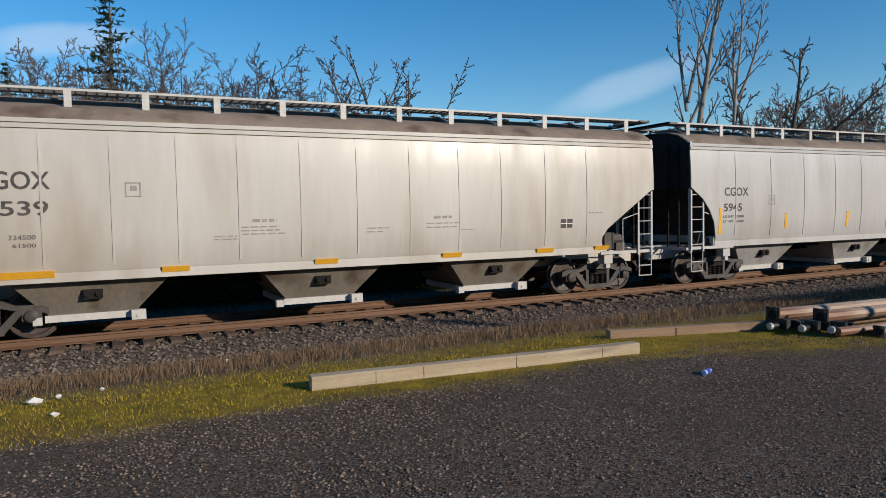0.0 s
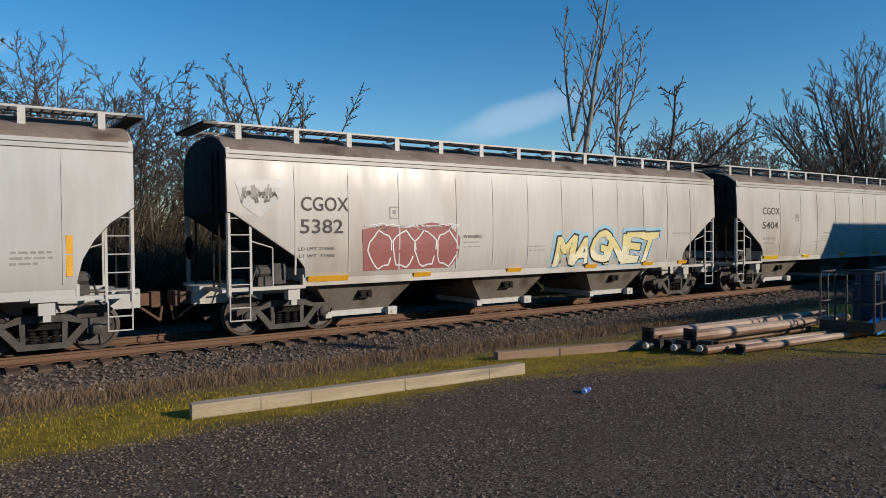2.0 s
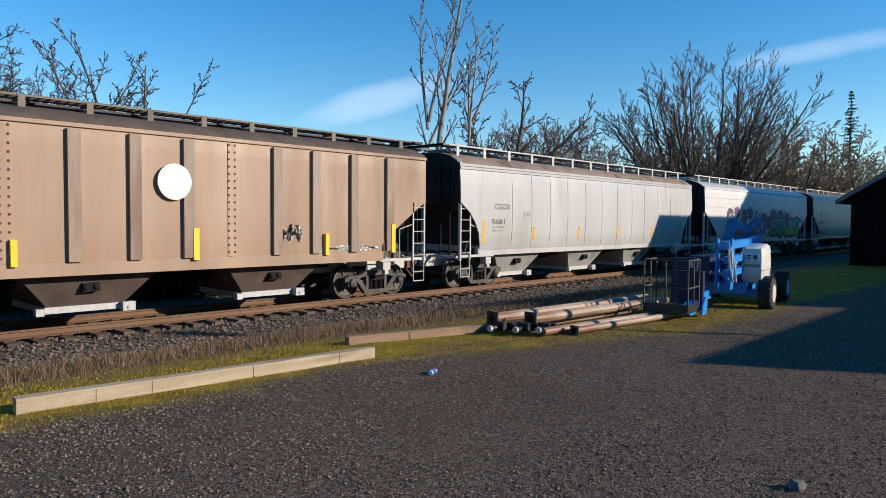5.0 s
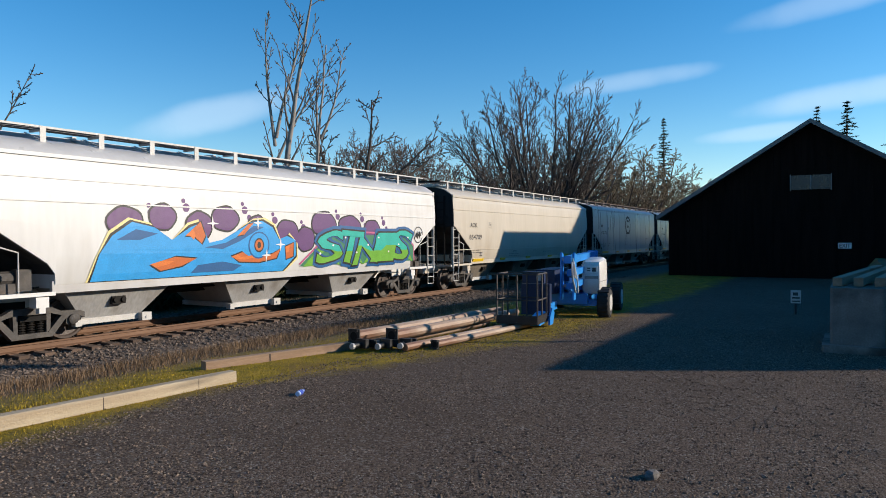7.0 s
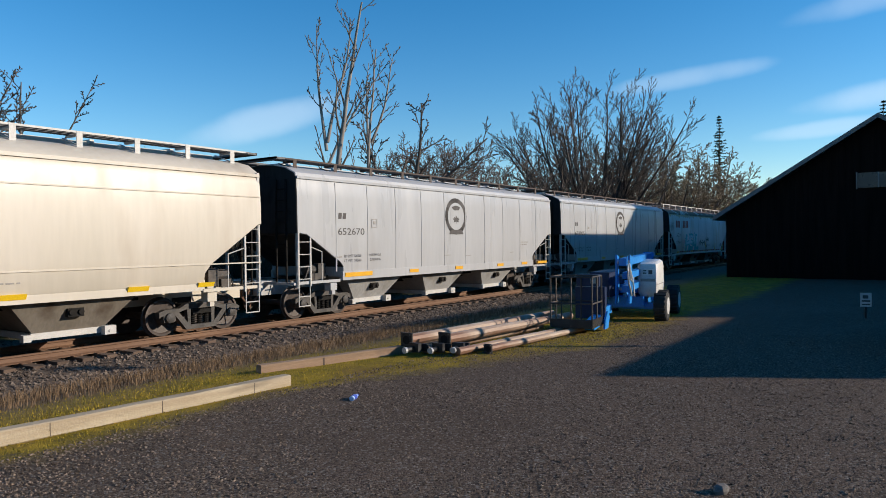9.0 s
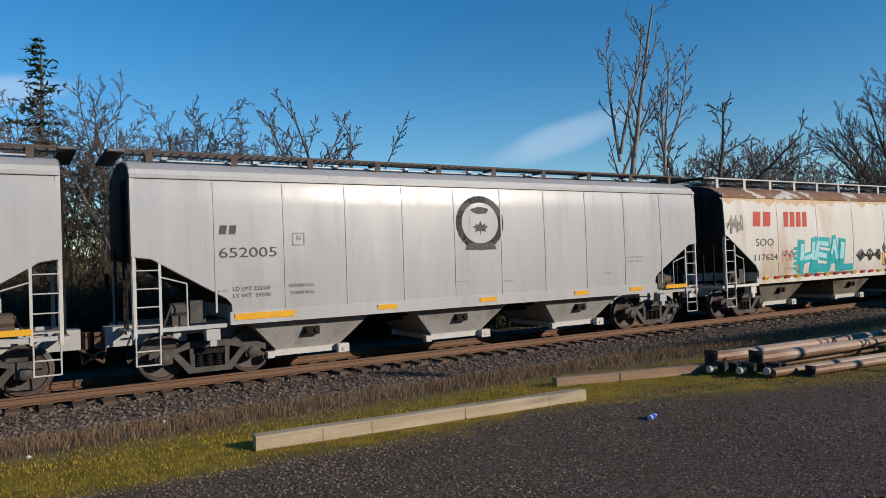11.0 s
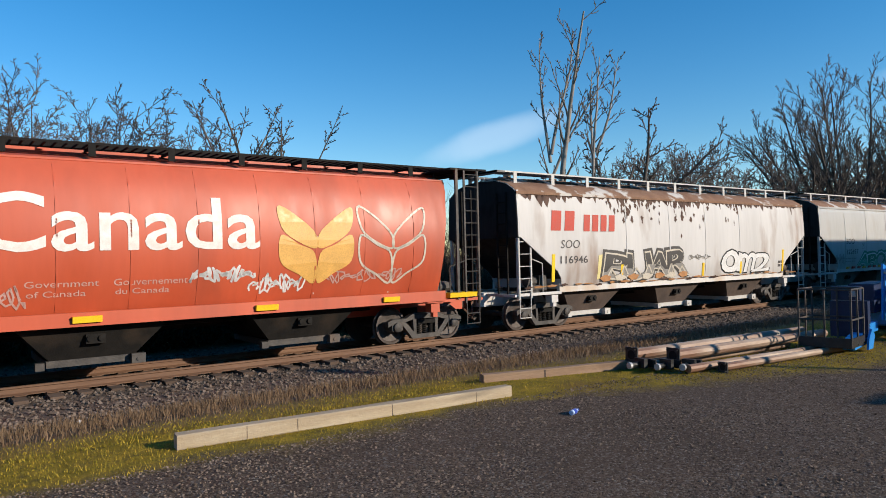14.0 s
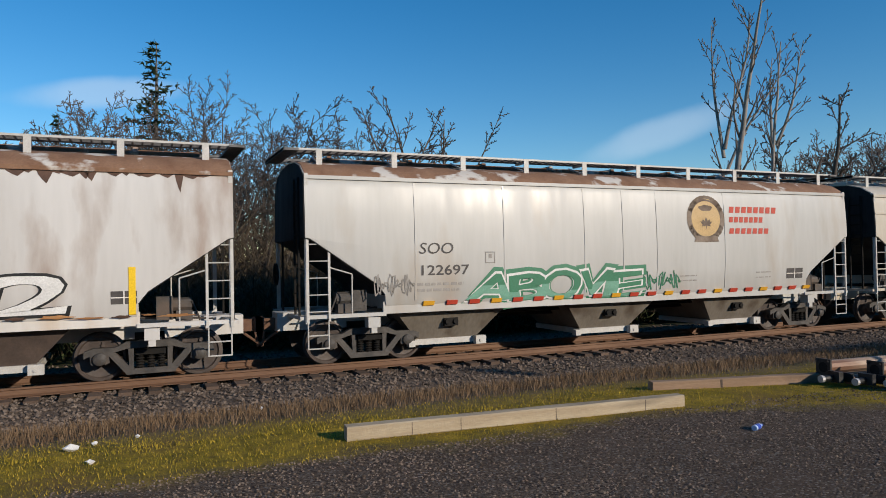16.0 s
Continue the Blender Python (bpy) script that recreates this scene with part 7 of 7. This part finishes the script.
bars(car_m, "round", [(2.10, 2.43, 1.91, 0.06), (2.83, 3.36, 1.92, 0.06), (3.48, 3.73, 1.89, 0.06), (4.77, 5.47, 2.08, 0.04)], SPRAY["pale"])
blocks(car_n, "curved", 1.28, 2.42, 2.9, 3.49, 2, M_INKR)
blocks(car_n, "curved", 2.68, 4.23, 2.88, 3.39, 4, M_INKR)
writing(car_n, "curved", "SOO", 1.68, 2.50, 2.38, 0.24, M_INK, shear=0.15)
writing(car_n, "curved", "116946", 1.66, 2.85, 1.93, 0.22, M_INK, bold=0.012)
patch(car_n, "curved", [(3.3, 1.4), (3.35, 2.15), (3.8, 2.2), (3.75, 1.4)], SPRAY["cream"], 0.0065)
piece(car_n, "curved", "BUAR", 3.75, 8.0, 1.42, 2.18, SPRAY["charcoal"], SPRAY["parchment"], SPRAY["charcoal"], 0.04, 0.02, 3, 0.05, 0.22, SPRAY["grey"])
for i in range(7):
    stroke(car_n, "curved", [(3.8 + 0.62 * i, 1.5), (3.95 + 0.62 * i, 1.7 + 0.1 * (i % 2)), (4.15 + 0.62 * i, 1.52)], 0.05, SPRAY["parchment"], 0.026)
    patch(car_n, "curved", blob(3.7 + 0.68 * i, 1.42, 0.26, 0.10, 12, 0.2, i), SPRAY["parchment"] if i % 2 else M_RUSTP, 0.0262)
piece(car_n, "curved", "om2", 10.2, 13.5, 1.36, 2.14, SPRAY["white"], SPRAY["black"], None, 0.04, 0.02, 6, 0.1, 0.1)
scrawl(car_n, "curved", 8.12, 9.38, 1.9, 2.09, SPRAY["grey"], 0.03, 26, 14)
part("reflector", band("curved", 1.31, 1.43, 1.4, 2.21, 0.02), M_YEL, car_n)
part("reflector", band("curved", 4.41, 4.53, 1.38, 1.83, 0.02), M_YEL, car_n)
part("reflector", band("curved", 8.92, 9.04, 1.32, 1.78, 0.02), M_YEL, car_n)
part("reflector", band("curved", 11.39, 11.51, 1.32, 1.77, 0.02), M_YEL, car_n)
part("reflector", band("curved", 14.52, 14.64, 1.3, 2.18, 0.02), M_YEL, car_n)
placard(car_n, "curved", 14.22, 14.66, 1.5, 1.74)
writing(car_o, "curved", "SOO", 2.50, 3.32, 2.36, 0.24, M_INK, shear=0.15)
writing(car_o, "curved", "122697", 2.55, 3.71, 1.89, 0.22, M_INK, bold=0.012)
class_box(car_o, "curved", 4.13, 4.36, 2.14, 2.38)
crest(car_o, "curved", 10.77, 3.20, 0.58, 0.55, M_ROOFD, SPRAY["tan"])
blocks(car_o, "curved", 11.6, 13.42, 3.37, 3.54, 8, M_INKR)
blocks(car_o, "curved", 11.59, 12.88, 3.11, 3.26, 7, M_INKR)
blocks(car_o, "curved", 11.58, 13.09, 2.8, 2.95, 7, M_INKR)
piece(car_o, "curved", "ABOVE", 3.9, 8.5, 1.24, 1.92, SPRAY["green"], SPRAY["white"], SPRAY["green"], 0.03, 0.02, 8, 0.22, 0.2, SPRAY["mint"])
scrawl(car_o, "curved", 8.67, 9.84, 1.35, 1.85, SPRAY["green"], 0.03, 31, 14)
scrawl(car_o, "curved", 1.48, 2.38, 1.46, 1.94, M_GREY, 0.025, 32, 16)
bars(car_o, "curved", [(2.45, 3.57, 1.66, 0.06), (2.45, 3.47, 1.53, 0.06), (9.85, 10.43, 1.68, 0.03), (9.84, 10.42, 1.56, 0.03), (12.58, 13.14, 1.72, 0.03), (12.57, 13.14, 1.58, 0.03)], M_GREY)
placard(car_o, "curved", 13.76, 14.4, 1.53, 1.82)
for car, x0, x1, z in ((car_o, 2.6, 15.0, 1.22), (car_l, 2.0, 15.2, 1.22)):
    for i in range(22):
        x = x0 + (x1 - x0) * i / 22
        part("reflector", band("curved", x, x + 0.26, z, z + 0.1, 0.05), M_REDW if i % 3 else M_ORNG, car)

M_RUN = material("brown_rust_runs", ((0.065, 0.036, 0.026), (0.12, 0.066, 0.045)), 0.85, 0, 5.0)
M_STAIN = material("orange_rust_haze", ((0.50, 0.34, 0.18), (0.58, 0.43, 0.27)), 0.7, 0, 4.0)
rr = random.Random(77)
for i in range(30):
    x = 0.35 + 15.6 * i / 30 + rr.uniform(-0.1, 0.1)
    patch(car_n, "curved", blob(x, 1.27 + rr.uniform(-0.02, 0.04), rr.uniform(0.1, 0.34), rr.uniform(0.015, 0.045), 14, 0.3, i), M_RUSTP if i % 3 else M_RUN, 0.046 + 0.0002 * i, "rust_patch")
for i in range(70):
    x = 0.3 + 15.7 * i / 70 + rr.uniform(-0.1, 0.1)
    top, w, h = 3.93, rr.uniform(0.05, 0.2), rr.uniform(0.04, 0.42) * rr.random() + 0.04
    patch(car_n, "curved", [(x - w, top), (x + w, top), (x + 0.7 * w, top - 0.4 * h), (x + 0.2 * w, top - h), (x - 0.3 * w, top - 0.7 * h), (x - 0.8 * w, top - 0.3 * h)], M_RUN, 0.004, "rust_run")
for i in range(60):
    x, z = rr.choice((4.3, 4.9, 6.0, 7.6, 8.6, 10.8)) + rr.gauss(0, 0.35), 3.85 - abs(rr.gauss(0, 0.38))
    patch(car_n, "curved", blob(x, z, rr.uniform(0.02, 0.10), rr.uniform(0.03, 0.13), 13, 0.3, i), M_RUN, 0.004, "rust_run")
for i in range(30):
    x = 0.3 + 15.9 * i / 30
    h = rr.uniform(0.05, 0.3)
    patch(car_l, "curved", [(x - 0.4, 3.93), (x + 0.4, 3.93), (x + 0.25, 3.93 - 0.5 * h), (x, 3.93 - h), (x - 0.3, 3.93 - 0.4 * h)], M_STAIN, 0.003 + 0.0001 * i, "rust_run")



# ---------------------------------------------------------------- motion of the train
def gone(t):
    for (ta, a), (tb, b) in zip(GONE, GONE[1:]):
        if ta <= t <= tb:
            return a + (b - a) * (t - ta) / (tb - ta)
    return GONE[-1][1]


def motions():
    for car, x in CARS:
        walk(car, [(t, pose(x + d, TRACK_Y, RAIL_Z)) for t, d in GONE])
    steps = [k / FPS for k in range(16 * FPS + 1)]
    turns = [math.degrees(-gone(t) / WHEEL_R) for t in steps]
    for w in WHEELSETS:
        p = w.matrix_basis.translation.copy()
        walk(w, [(t, pose(p.x, p.y, p.z, 0, -a % 360, 0)) for t, a in zip(steps, turns)])


motions()
